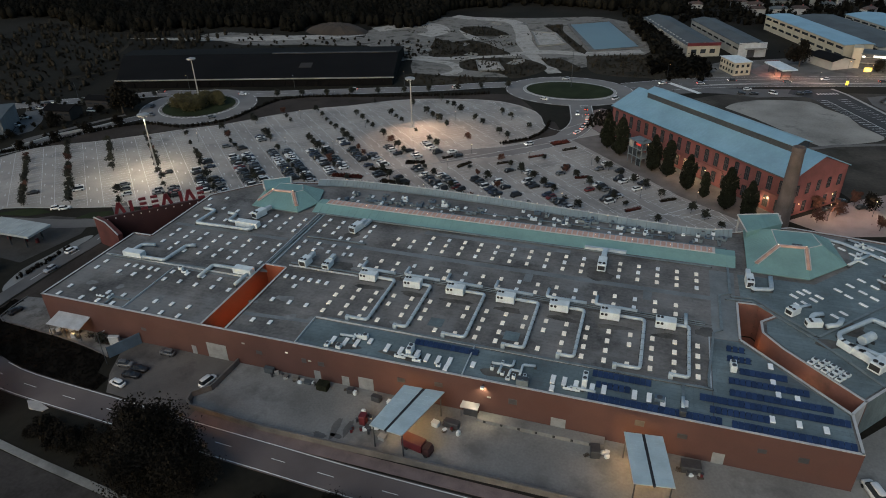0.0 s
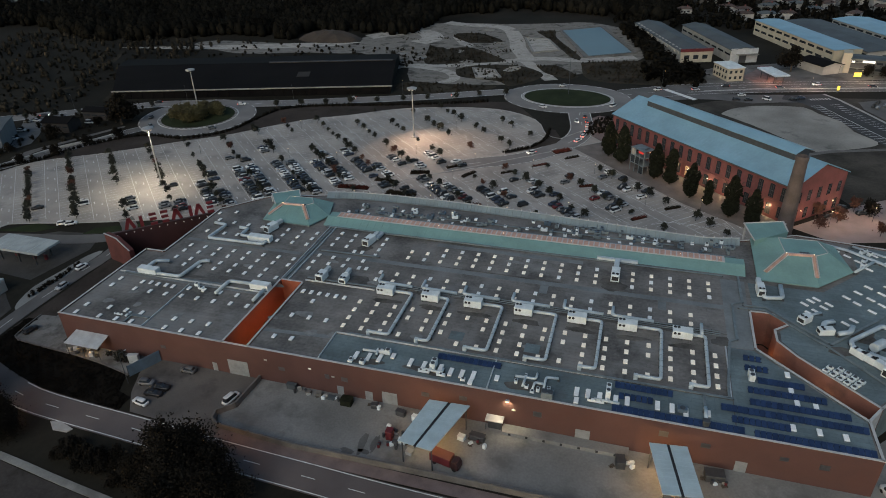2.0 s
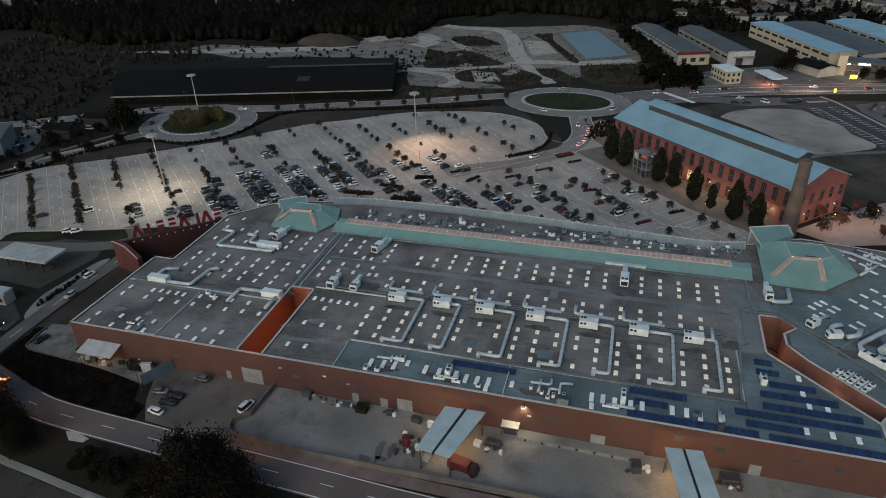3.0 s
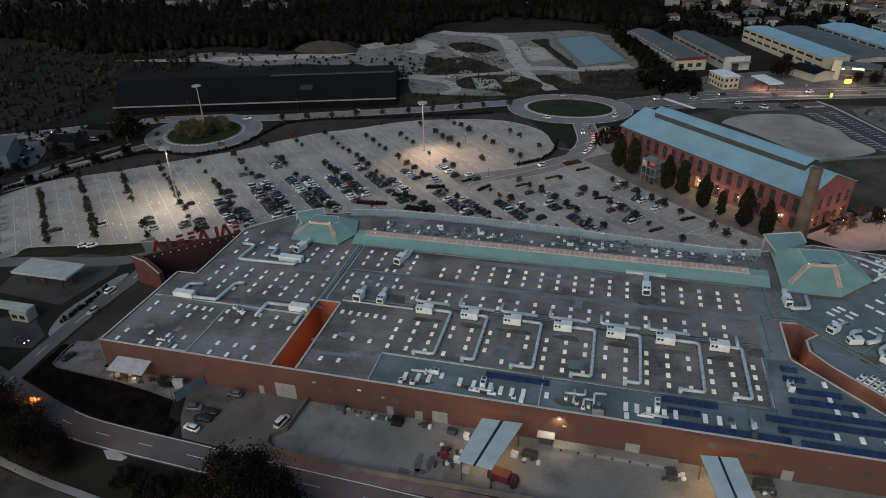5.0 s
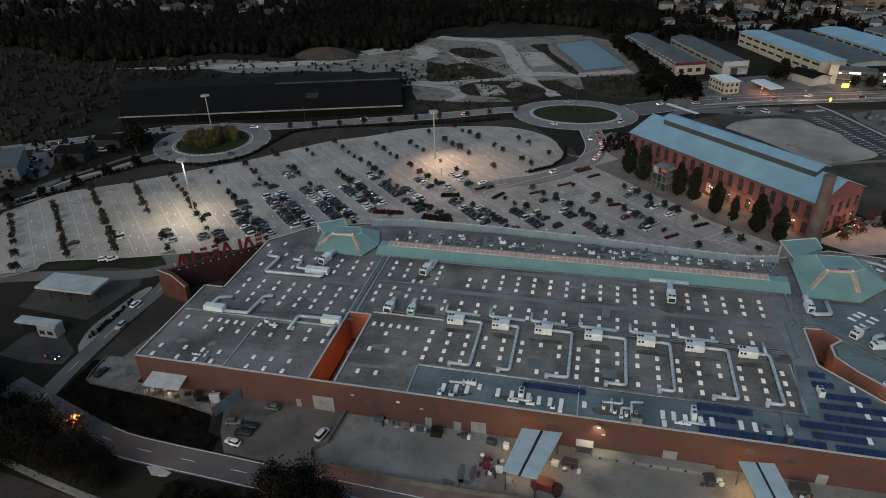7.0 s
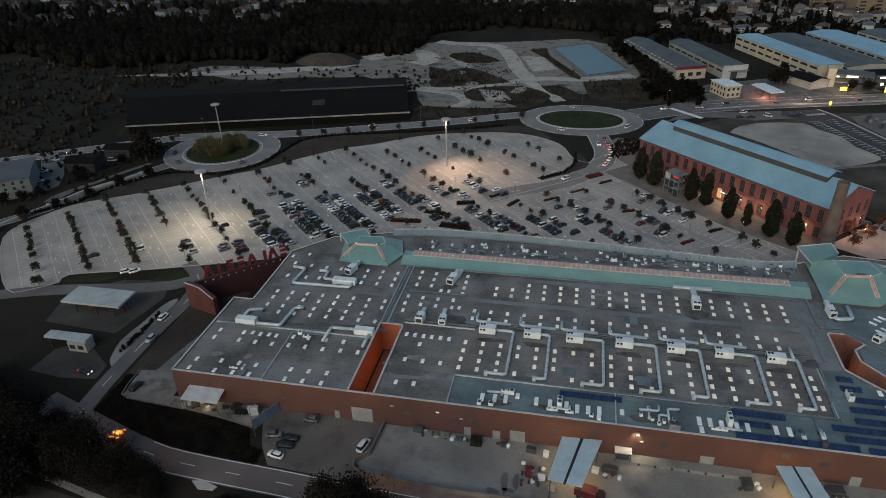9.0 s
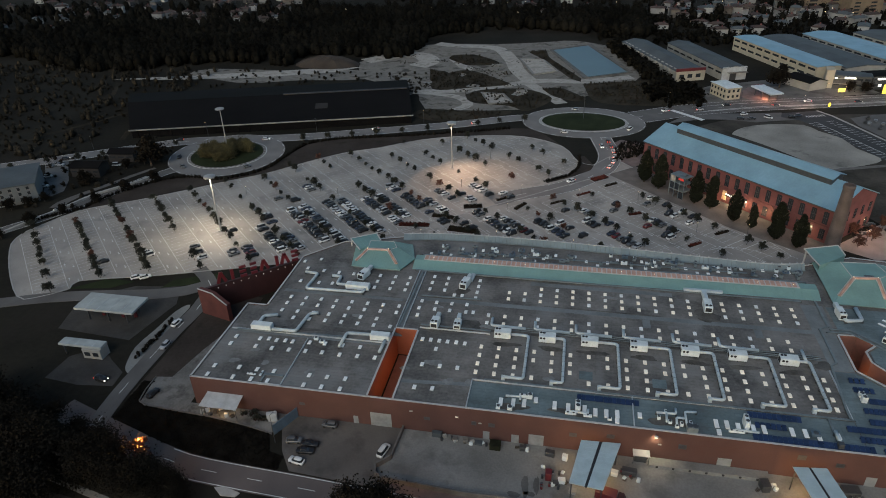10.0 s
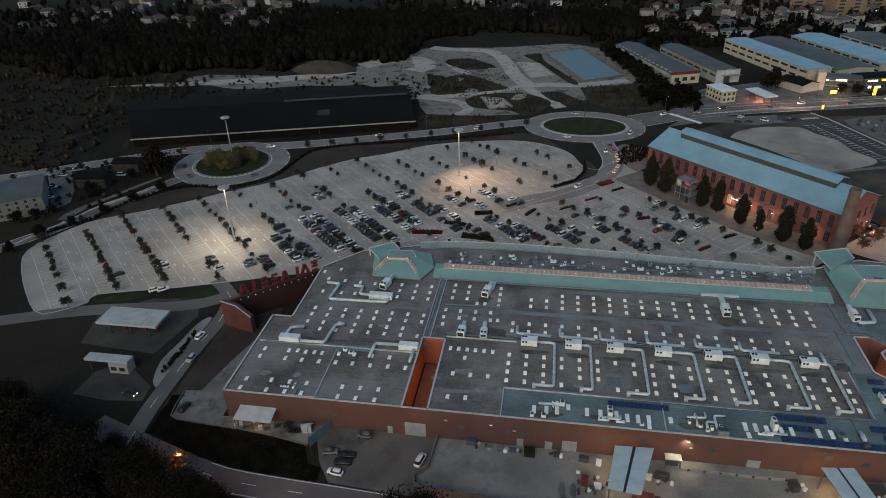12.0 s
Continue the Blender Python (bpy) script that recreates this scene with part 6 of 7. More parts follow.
# ---- brick hall ----
hall = thing("brick_hall", "long red brick industrial hall with a blue-grey metal roof", "hall", (125.8, 177, 0), -46.3)
HL, HW, EV, RG = 88.0, 26.4, 13.3, 19.0
tt = 0.5
for name, poly in (("front", [(0, 0), (HL, 0), (HL, tt), (0, tt)]), ("back", [(0, HW - tt), (HL, HW - tt), (HL, HW), (0, HW)])):
    part("wall", Geo().prism(poly, 0, EV), BRICK, hall, "red brick long wall")
for x in (0, HL - tt):
    g = Geo()
    prof = [(0, 0), (HW, 0), (HW, EV), (HW / 2, RG - 0.2), (0, EV)]
    g.loft([[(x, y, z) for y, z in prof], [(x + tt, y, z) for y, z in prof]])
    part("gable", g, BRICK, hall, "red brick gable wall")
for s in (0, 1):
    y0, y1 = (-0.7, HW / 2) if s == 0 else (HW + 0.7, HW / 2)
    r = part("roof_slope", Geo().loft([[(-0.4, y0, EV - 0.15), (-0.4, y1, RG), (-0.4, y1, RG + 0.3), (-0.4, y0, EV + 0.15)], [(HL + 0.4, y0, EV - 0.15), (HL + 0.4, y1, RG), (HL + 0.4, y1, RG + 0.3), (HL + 0.4, y0, EV + 0.15)]]), BLUEMETAL, hall, "blue-grey standing-seam metal roof")
    for k in range(1, 56):
        x = HL * k / 56
        part("seam", Geo().bar((x, y0, EV + 0.17), (x, y1, RG + 0.32), 0.05, 4), BLUEMETAL, r)
part("eaves_gutter", Geo().bar((-0.4, -0.75, EV - 0.05), (HL + 0.4, -0.75, EV - 0.05), 0.22, 6), STEEL, hall)
lan = part("roof_lantern", Geo().loft([[(x, HW / 2 - 3.6, RG - 1.4), (x, HW / 2 + 3.6, RG - 1.4), (x, HW / 2 + 3.6, RG + 1.2), (x, HW / 2, RG + 2.4), (x, HW / 2 - 3.6, RG + 1.2)] for x in (9, HL - 9)]), STEEL, hall, "raised ridge lantern with dark louvres")
for s in (-1, 1):
    part("lantern_roof", Geo().loft([[(x, HW / 2, RG + 2.4), (x, HW / 2 + s * 4.3, RG + 1.05), (x, HW / 2 + s * 4.3, RG + 1.3), (x, HW / 2, RG + 2.65)] for x in (8.4, HL - 8.4)]), BLUEMETAL, lan, "blue-grey lantern roof")
def arched_window(owner, x, z0, z1, w, face, lit=False):
    """A tall window with a low arched head; face turns it onto a gable."""
    n = 8
    rise = 0.3 if face == "front" else 0.08
    pts = [(-w / 2, z0), (w / 2, z0)] + [(w / 2 * math.cos(math.pi * i / n), z1 - rise + rise * math.sin(math.pi * i / n)) for i in range(n + 1)]
    def lay(pp, d0, d1):
        if face == "front":
            return Geo().loft([[(x + a, -d1, b) for a, b in pp], [(x + a, -d0, b) for a, b in pp]])
        return Geo().loft([[(HL + d1, x + a, b) for a, b in pp], [(HL + d0, x + a, b) for a, b in pp]])
    big = [(a * 1.18, z0 - 0.15 + (b - z0) * 1.04) for a, b in pts]
    f = part("window", lay(big, 0.0, 0.06), BRICK, owner, "tall window with a low arched head")
    part("pane", lay(pts, 0.02, 0.09), WINDOWLIT if lit else GLASSDARK, f, "lit window glass" if lit else "dark window glass")
    for a in (-w / 6, w / 6):
        part("glazing_bar", lay([(a - 0.04, z0), (a + 0.04, z0), (a + 0.04, z1 - 0.3), (a - 0.04, z1 - 0.3)], 0.09, 0.12), STEEL, f)
    part("transom", lay([(-w / 2, (z0 + z1) / 2 - 0.05), (w / 2, (z0 + z1) / 2 - 0.05), (w / 2, (z0 + z1) / 2 + 0.05), (-w / 2, (z0 + z1) / 2 + 0.05)], 0.09, 0.12), STEEL, f)


SIGNLIT = mat("white_lit_sign", (0.8, 0.8, 0.75), 0.4, bump=0, emit=1.0, emit_col=(1.0, 0.93, 0.82))
WINDOWLIT = mat("lit_window_glass", (0.5, 0.35, 0.2), 0.3, bump=0, emit=0.1, emit_col=(1.0, 0.6, 0.28))
for k in range(19):
    x = 3.0 + 4.55 * k
    arched_window(hall, x, 7.2, 12.0, 1.9, "front")
    arched_window(hall, x, 1.2, 5.2, 2.0, "front", k in (9, 10))
for k in range(5):
    arched_window(hall, 3.6 + 4.95 * k, 7.0, 10.8, 1.8, "end")
    arched_window(hall, 3.6 + 4.95 * k, 0.8, 4.6, 1.8, "end")
part("string_course", Geo().box(-0.05, HL + 0.05, -0.14, 0, 6.2, 6.5), BRICK, hall)
part("cornice", Geo().box(-0.05, HL + 0.05, -0.2, 0, EV - 0.7, EV - 0.3), BRICK, hall)
sg = part("hall_sign", Geo().box(45, 51.4, -1.6, -0.0, 4.0, 4.3, 0.05), STEEL, hall, "lit sign band with bright unreadable bars")
for k in range(7):
    part("sign_bar", Geo().box(45.3 + 0.86 * k, 45.75 + 0.86 * k + 0.2 * (k % 2), -1.55, -1.45, 4.35, 5.1 - 0.2 * (k % 3)), SIGNLIT, sg)
chim = thing("chimney", "tall round tapering brick chimney beside the hall", "chimney", (184.4, 104.4, 0))
part("shaft", Geo().loft([[(r * math.cos(2 * math.pi * i / 20), r * math.sin(2 * math.pi * i / 20), z) for i in range(20)] for r, z in ((2.7, 0), (2.55, 1.2), (1.75, 26.0))]), mat("smoked_brick", (0.105, 0.082, 0.074), 0.9, scale=0.3, var=0.3), chim, "smoke-darkened brick shaft")
part("cap", Geo().loft([[(r * math.cos(2 * math.pi * i / 20), r * math.sin(2 * math.pi * i / 20), z) for i in range(20)] for r, z in ((1.77, 26.0), (1.9, 26.3), (1.9, 27.2), (1.8, 27.6), (1.4, 27.6), (1.4, 26.4))]), bpy.data.materials["smoked_brick"], chim)
stair = thing("stair_tower", "glazed steel stair tower lit from inside beside the hall", "stair tower", (139.2, 149.0, 0), -46)
TOWERGLASS = mat("lit_tower_glass", (0.25, 0.24, 0.22), 0.25, scale=0.6, var=0.4, bump=0, emit=0.04, emit_col=(1.0, 0.72, 0.45))
for x in (-3.6, -1.2, 1.2, 3.6):
    for y in (-2.4, 2.4):
        part("post", Geo().box(x - 0.12, x + 0.12, y - 0.12, y + 0.12, 0, 9.6, 0.02), TRAYM, stair)
for z in (3.4, 6.6, 9.4):
    part("landing", Geo().box(-3.8, 3.8, -2.6, 2.6, z, z + 0.22, 0.02), TRAYM, stair)
for k, x in enumerate((-2.4, 0, 2.4)):
    for n, z in enumerate((0.3, 3.7, 6.4)):
        if (k, n) in ((0, 1), (0, 2), (1, 1), (2, 0)):
            part("pane", Geo().box(x - 1.05, x + 1.05, -2.36, -2.32, z, z + 2.8), TOWERGLASS if n == 2 else GLASSDARK, stair)
for z in (0.0, 3.4, 6.8):
    part("stair_flight", Geo().loft([[(-2.6, y, z + 0.1), (2.6, y, z + 3.3), (2.6, y, z + 3.55), (-2.6, y, z + 0.35)] for y in (-0.6, 0.9)]), STEEL, stair)
part("red_sign", Geo().box(0.6, 3.2, -2.75, -2.6, 8.4, 9.2, 0.03), mat("red_lit_sign", (0.4, 0.03, 0.03), 0.4, bump=0, emit=0.25, emit_col=(1.0, 0.08, 0.05)), stair, "small red lit sign")
lamp("tower_lamp", stair.matrix_world @ Vector((-1.6, -0.9, 5.6)), 160, WARM, 0.2)
part("lamp_tube", Geo().box(-2.1, -1.1, -0.95, -0.85, 5.9, 6.0), BULB, stair)
for x, w in ((38, 600), (46, 1900), (54, 1300), (63, 900), (80, 1100), (24, 200)):
    m = hall.matrix_world @ Vector((x, -1.6, 3.6))
    lamp("hall_lamp", m, w, WARM, 0.25)
    part("wall_light", Geo().box(x - 0.18, x + 0.18, -0.5, -0.2, 4.0, 4.2, 0.03), BULB, hall)
for x in (6, 14, 22):
    lamp("gable_lamp", hall.matrix_world @ Vector((HL + 2, x, 3.4)), 420, WARM, 0.25)
    part("wall_light", Geo().box(HL + 0.1, HL + 0.4, x - 0.12, x + 0.12, 3.8, 4.0, 0.03), BULB, hall)
for x, y, w in ((119, 194, 900), (250, 305, 9000), (222, 284, 6000), (200, 116, 2400), (214, 122, 2400), (226, 118, 2200)):
    lamp("plaza_lamp", (x, y, 5.2), w, (1.0, 0.64, 0.46), 0.3)
    t = thing("plaza_lamp_post", "short lit lamp post on the plaza", "lamp post", (x, y, 0))
    part("pole", Geo().cyl(0, 0, 0, 5.3, 0.08), STEEL, t)
    part("globe", Geo().cyl(0, 0, 5.3, 5.55, 0.13, 0.08), BULB, t)


# ---- masts and street lamps ----
def mast(x, y, h, lit):
    t = thing("light_mast", "tall pale light mast with a round head" + (", lit" if lit else ", unlit"), "light mast", (x, y, 0), group="light masts")
    part("pole", Geo().loft([[(r * math.cos(2 * math.pi * i / 12), r * math.sin(2 * math.pi * i / 12), z) for i in range(12)] for r, z in ((0.42, 0), (0.36, 1), (0.2, h))]), POLEM, t)
    part("crown", Geo().loft([[(r * math.cos(2 * math.pi * i / 16), r * math.sin(2 * math.pi * i / 16), z) for i in range(16)] for r, z in ((0.4, h - 0.2), (2.2, h + 0.1), (2.2, h + 0.5), (0.9, h + 0.9))]), POLEM, t, "pale disc-shaped crown")
    part("base", Geo().box(-1, 1, -1, 1, 0, 0.4, 0.05), KERB, t)
    for k in range(6):
        a = 2 * math.pi * k / 6
        part("floodlight", Geo().box(1.5 * math.cos(a) - 0.3, 1.5 * math.cos(a) + 0.3, 1.5 * math.sin(a) - 0.3, 1.5 * math.sin(a) + 0.3, h - 0.25, h + 0.05, 0.04), WARMDOME if lit else STEEL, t)


mast(-40, 92, 23, True)
mast(39.4, 166, 22, True)
mast(-77, 171, 23, False)
slim = thing("flag_pole", "thin dark unlit pole on the roundabout island", "pole", (99, 246, 0))
part("pole", Geo().cyl(0, 0, 0.3, 20, 0.16, 0.08, 8), STEEL, slim)
part("finial", Geo().cyl(0, 0, 20, 20.3, 0.14, 0.04, 8), STEEL, slim)
lamp("mast_flood", (-40, 92, 22), 70000, NEUTRAL, 0.8, (-44, 88, 0), 150, 1.0)
lamp("mast_flood", (39.4, 166, 21), 92000, (1.0, 0.66, 0.43), 0.8, (54, 152, 0), 150, 1.0)


def street_lamp(x, y, turn, h=8, lit=False):
    t = thing("street_lamp", "thin street lamp beside the road" + (", glowing orange" if lit else ""), "street lamp", (x, y, 0), turn)
    part("pole", Geo().cyl(0, 0, 0, h, 0.1, 0.06, 8), STEEL, t)
    part("arm", Geo().bar((0, 0, h - 0.05), (1.4, 0, h + 0.15), 0.05), STEEL, t)
    part("head", Geo().box(1.3, 1.75, -0.1, 0.1, h + 0.1, h + 0.2, 0.03), SODIUMBULB if lit else GALV, t)
    return t


street_lamp(27.2, -9.6, 60, 9)
for x, y, w in ((-1.4, -20.0, 5200), (61, -26.4, 2600)):
    street_lamp(x - 1.5, y, 0, 7, True)
    lamp("road_lamp", (x, y, 6.9), w, SODIUM, 0.3)
for key, step in (("main", 9), ("main_east", 7)):
    line = curve(ROADS[key][0], 6)
    for k in range(4, len(line) - 1, step):
        a, b = Vector(line[k]), Vector(line[k + 1])
        d = (b - a).normalized()
        p = a + Vector((-d.y, d.x)) * (ROADS[key][1] + 1.2)
        street_lamp(p.x, p.y, math.degrees(math.atan2(d.y, d.x)) - 90, 8, k % 2 == 0)

for u, v in ((-120, 60), (-95, 92), (-80, 108), (-62, 84), (-40, 100), (-22, 122), (-5, 110), (-70, 140), (-48, 156), (-30, 172), (8, 160), (18, 186), (-14, 190), (-100, 130), (-128, 108), (-52, 118), (30, 200), (0, 140), (-88, 170), (-38, 140)):
    p = U * u + V * (v - 3.3)
    if inside(tuple(p), LOT):
        t = thing("lamp_post", "low lit lamp post in the car park", "lamp post", (p.x, p.y, 0.06), group="car park lamp posts")
        part("pole", Geo().cyl(0, 0, 0, 4.0, 0.07, 0.05, 8), STEEL, t)
        part("lens", Geo().cyl(0, 0, 4.0, 4.22, 0.12, 0.06, 8), BULB, t, "small warm lit lens")

# ---- sign screen at the corner of the building ----
S0, S1 = Vector((-17.2, 39.0)), Vector((8.0, 62.6))
sd = (S1 - S0).normalized()
sn = Vector((-sd.y, sd.x))
scr = thing("sign_screen", "dark red screen wall at the corner of the building", "screen wall")
part("panel_wall", Geo().prism([tuple(S0), tuple(S1), tuple(S1 + sn * 0.8), tuple(S0 + sn * 0.8)], 0, 8.6), DARKRED, scr, "dark red panelled wall")
L = (S1 - S0).length
for k in range(1, 14):
    p = S0 + sd * L * k / 14
    part("panel_joint", Geo().prism([tuple(p - sn * 0.03), tuple(p + sd * 0.08 - sn * 0.03), tuple(p + sd * 0.08), tuple(p)], 0, 8.5), DARKRED, scr)
    part("spotlight", Geo().box(p.x - sn.x * 0.35 - 0.13, p.x - sn.x * 0.35 + 0.13, p.y - sn.y * 0.35 - 0.13, p.y - sn.y * 0.35 + 0.13, 7.9, 8.15, 0.03), DOME, scr)
part("coping", Geo().prism([tuple(S0 - sn * 0.1), tuple(S1 - sn * 0.1), tuple(S1 + sn * 0.9), tuple(S0 + sn * 0.9)], 8.6, 8.75), DARKRED, scr)
e0, ed, en = Vector((-18.6, 38.8)), Vector((0.963, -0.27)), Vector((0.27, 0.963))
for m, o, name, lab in ((BLOCKRED, 0.0, "end_block", "red end block with a sloping top"), (COPING, 1.3, "end_block_cap", "pale cap of the end block")):
    prof = [(0, 0), (11.2, 0), (11.2, 6), (5.8, 8.9), (0, 9.1)] if name == "end_block" else [(-0.1, 9.1), (5.8, 8.9), (11.3, 6), (11.3, 6.18), (5.85, 9.1), (-0.1, 9.3)]
    part(name, Geo().loft([[(*(e0 + ed * a + en * b), z) for a, z in prof] for b in ((0, 1.6) if name == "end_block" else (-0.1, 0.25))]), m, scr, lab)
SHAPES = ["a", "i", "s", "s", "a", "l", "a", "s"]
for k, s in enumerate(SHAPES):
    c = S0 + sd * (6.6 + k * 3.5) + sn * 0.4
    g = Geo()
    w = 2.5
    def stroke(x0, z0, x1, z1, t=0.5):
        a, b = c + sd * x0, c + sd * x1
        e = Vector((x1 - x0, z1 - z0)).normalized()
        o = Vector((-e.y, e.x)) * t
        ring = []
        for d in (-0.25, 0.25):
            ring.append([(*(q + sd * sx + sn * d), 8.75 + z + sz) for q, z, sx, sz in ((a, z0, -o.x, -o.y), (b, z1, -o.x, -o.y), (b, z1, o.x, o.y), (a, z0, o.x, o.y))])
        g.loft(ring)
    if s == "a":
        stroke(-w / 2, 0.3, 0, 3.9); stroke(w / 2, 0.3, 0, 3.9)
    elif s == "i":
        stroke(0, 0.3, 0, 3.9)
    elif s == "l":
        stroke(w / 2 - 0.4, 0.3, w / 2 - 0.4, 3.9)
    else:
        for z in (0.5, 2.1, 3.7):
            stroke(-w / 2 + 0.2, z, w / 2 - 0.2, z, 0.4)
    part("sign_shape", g, LETTERRED, scr, "red upright sign shape")

# ---- filling station ----
def flat_canopy(x0, x1, y0, y1, z, posts, label):
    t = thing("forecourt_canopy", label, "canopy", (0, 0, 0))
    part("roof", Geo().box(x0, x1, y0, y1, z, z + 0.7, 0.1), mat("weathered_deck", (0.36, 0.39, 0.38), 0.7, scale=0.3, var=0.2), t, "pale weathered canopy deck")
    for k in range(1, 5):
        x = x0 + (x1 - x0) * k / 5
        part("roof_seam", Geo().box(x - 0.06, x + 0.06, y0 + 0.1, y1 - 0.1, z + 0.7, z + 0.76), GALV, t)
    for x, y in posts:
        part("post", Geo().box(x - 0.2, x + 0.2, y - 0.2, y + 0.2, 0, z, 0.03), STEEL, t)
    return t


flat_canopy(-56.5, -36, 28.5, 37.5, 4.4, ((-53, 30), (-46, 30), (-39.5, 30), (-53, 36), (-46, 36), (-39.5, 36)), "pale forecourt canopy on dark posts")
flat_canopy(-50, -36, 12.8, 16, 3.3, ((-48.5, 13.2), (-42, 13.2)), "small pale canopy beside the kiosk")
ks = thing("kiosk", "small white kiosk under the canopy", "kiosk", (-39, 13.8, 0))
part("wall", Geo().box(-3, 3, -1.6, 2, 0, 3.3, 0.05), PLASTER, ks)
for x in (-1.5, 1.2):
    part("window", Geo().box(x - 0.9, x + 0.9, -1.66, -1.6, 1.0, 2.3), GLASSDARK, ks)
for x, y in ((-50, 32.8), (-43, 32.8), (-39, 33.4)):
    pm = thing("fuel_pump", "dark red fuel pump under the canopy", "fuel pump", (x, y, 0.05))
    part("body", Geo().box(-0.5, 0.5, -0.35, 0.35, 0, 1.7, 0.05), SIGNRED, pm)
    part("screen", Geo().box(-0.3, 0.3, -0.39, -0.35, 1.1, 1.5), DARK, pm)

# ---- far buildings ----
CREAMOFFICE = mat("cream_office_wall", (0.42, 0.38, 0.29), 0.85, scale=0.2, var=0.15)
HOUSEGREY = mat("grey_house_wall", (0.27, 0.27, 0.262), 0.85, scale=0.2, var=0.2, rand=0.4)
def shed(x, y, l, w, h, turn, roof, wallm, label, ridge=2.0, bays=0):
    """A gabled hall with windows along its long side."""
    t = thing("industrial_shed", label, "shed", (x, y, 0), turn)
    prof = [(0, 0), (w, 0), (w, h), (w / 2, h + ridge - 0.1), (0, h)]
    part("wall", Geo().loft([[(a, b, c) for b, c in prof] for a in (0, l)]), wallm, t)
    for s in (0, 1):
        y0 = -0.5 if s == 0 else w + 0.5
        part("roof_slope", Geo().loft([[(a, y0, h), (a, w / 2, h + ridge), (a, w / 2, h + ridge + 0.25), (a, y0, h + 0.25)] for a in (-0.5, l + 0.5)]), roof, t)
    for k in range(bays):
        a = l * (k + 0.5) / bays
        for z in ((h * 0.55,) if h < 8 else (h * 0.3, h * 0.72)):
            part("window", Geo().box(a - l / bays * 0.36, a + l / bays * 0.36, -0.08, 0, z, z + h * 0.14), GLASSDARK, t)
    return t


far = thing("industrial_shed", "very long derelict hall with a black sheet roof", "shed", (-141, 186, 0), 16)
HE, HR, HD = 4.4, 9.4, 36.0
skew = lambda y: -0.32 * y
part("wall", Geo().loft([[(e(y), y, z) for y, z in ((0, 0), (2 * HD, 0), (2 * HD, HE), (HD, HR - 0.2), (0, HE))] for e in (skew, lambda y: 152)]), SHEETDARK, far)
for y0 in (-0.6, 2 * HD + 0.6):
    part("roof_slope", Geo().loft([[(e(y), y, z) for y, z in ((y0, HE), (HD, HR), (HD, HR + 0.25), (y0, HE + 0.25))] for e in (lambda y: skew(y) - 0.5, lambda y: 152.5)]), SHEETDARK, far, "black sagging sheet roof")
part("eaves_trim", Geo().box(-1, 153, -1.0, -0.65, 4.2, 4.9), CONCRETE, far, "pale concrete eaves beam")
for k in range(25):
    part("pillar", Geo().box(3 + 6 * k, 3.3 + 6 * k, -0.4, 0, 0, 4.2), SHEETDARK, far)
part("roof_patch", Geo().loft([[(a, y, HE + (HR - HE) * y / HD + c) for y, c in ((14, 0.26), (21, 0.26), (21, 0.36), (14, 0.36))] for a in (98, 105)]), mat("rusted_patch", (0.018, 0.016, 0.014), 0.9), far, "dull rusted roof patch")
part("ridge_vent", Geo().box(78, 151, HD - 1, HD + 1, 9.2, 10.0), mat("dull_vent_sheet", (0.035, 0.037, 0.04), 0.85, scale=0.2, var=0.4), far, "dull grey ridge ventilator")
wh = shed(126, 410, 89, 19, 6.5, -70, SHEETGREY, PLASTER, "grey-roofed works hall with a cream front and red fascia", 2.0, 0)
part("front_wall", Geo().box(88.9, 89.6, -0.4, 19.4, 0, 6.4, 0.02), CREAMOFFICE, wh, "cream front wall")
part("fascia", Geo().box(88.8, 89.9, -0.5, 19.5, 6.4, 8.2, 0.03), SIGNRED, wh, "dark red fascia band")
for k in range(14):
    part("roof_tooth", Geo().loft([[(a, y, z) for y, z in ((-0.7, 4.6), (1.6, 4.6), (1.6, 7.4), (-0.7, 6.2))] for a in (3 + 6.1 * k, 6.4 + 6.1 * k)]), PLASTER, wh, "pale sawtooth bay")
for k in range(3):
    part("window", Geo().box(89.6, 89.66, 2 + 5.6 * k, 5.2 + 5.6 * k, 2.0, 4.4), GLASSDARK, wh)
gh = shed(158.5, 404.5, 78, 16, 7.4, -70, SHEETGREY, PLASTER, "grey works hall with a shallow roof and white front", 1.4, 8)
part("front_wall", Geo().box(77.9, 78.5, -0.3, 16.3, 0, 8.4, 0.02), GALV, gh, "pale grey sheet front wall")
part("loading_door", Geo().box(78.5, 78.6, 5, 9.4, 0, 4.6, 0.02), STEEL, gh, "grey-blue sliding door")
part("canopy", Geo().box(78.5, 81, 3, 16, 5.0, 5.3, 0.04), CONCRETE, gh)
shed(207, 419, 93, 17, 9.5, -69, BLUEMETAL, CREAMOFFICE, "long pale factory with a light blue roof and window bands", 0.5, 10)
shed(225, 426, 95, 28, 8.0, -69, SHEETGREY, PLASTER, "long grey-roofed factory hall", 1.0, 10)
shed(260, 440, 90, 26, 8, -69, BLUEMETAL, PLASTER, "light blue roofed warehouse behind the factory", 1.2, 10)
shed(297, 446, 86, 30, 8, -69, SHEETGREY, PLASTER, "grey warehouse beside the main road", 1.2, 8)
co = shed(180.5, 288, 9.5, 15.5, 7, 25, UNITM, CREAMOFFICE, "cream two-storey office block by the road", 0.15, 0)
for z in (1.2, 4.4):
    for k in range(3):
        part("window", Geo().box(1.0 + 3 * k, 2.4 + 3 * k, -0.08, 0, z, z + 1.5), GLASSDARK, co)
    for k in range(5):
        part("window", Geo().box(-0.08, 0, 1.2 + 3 * k, 2.6 + 3 * k, z, z + 1.5), GLASSDARK, co)
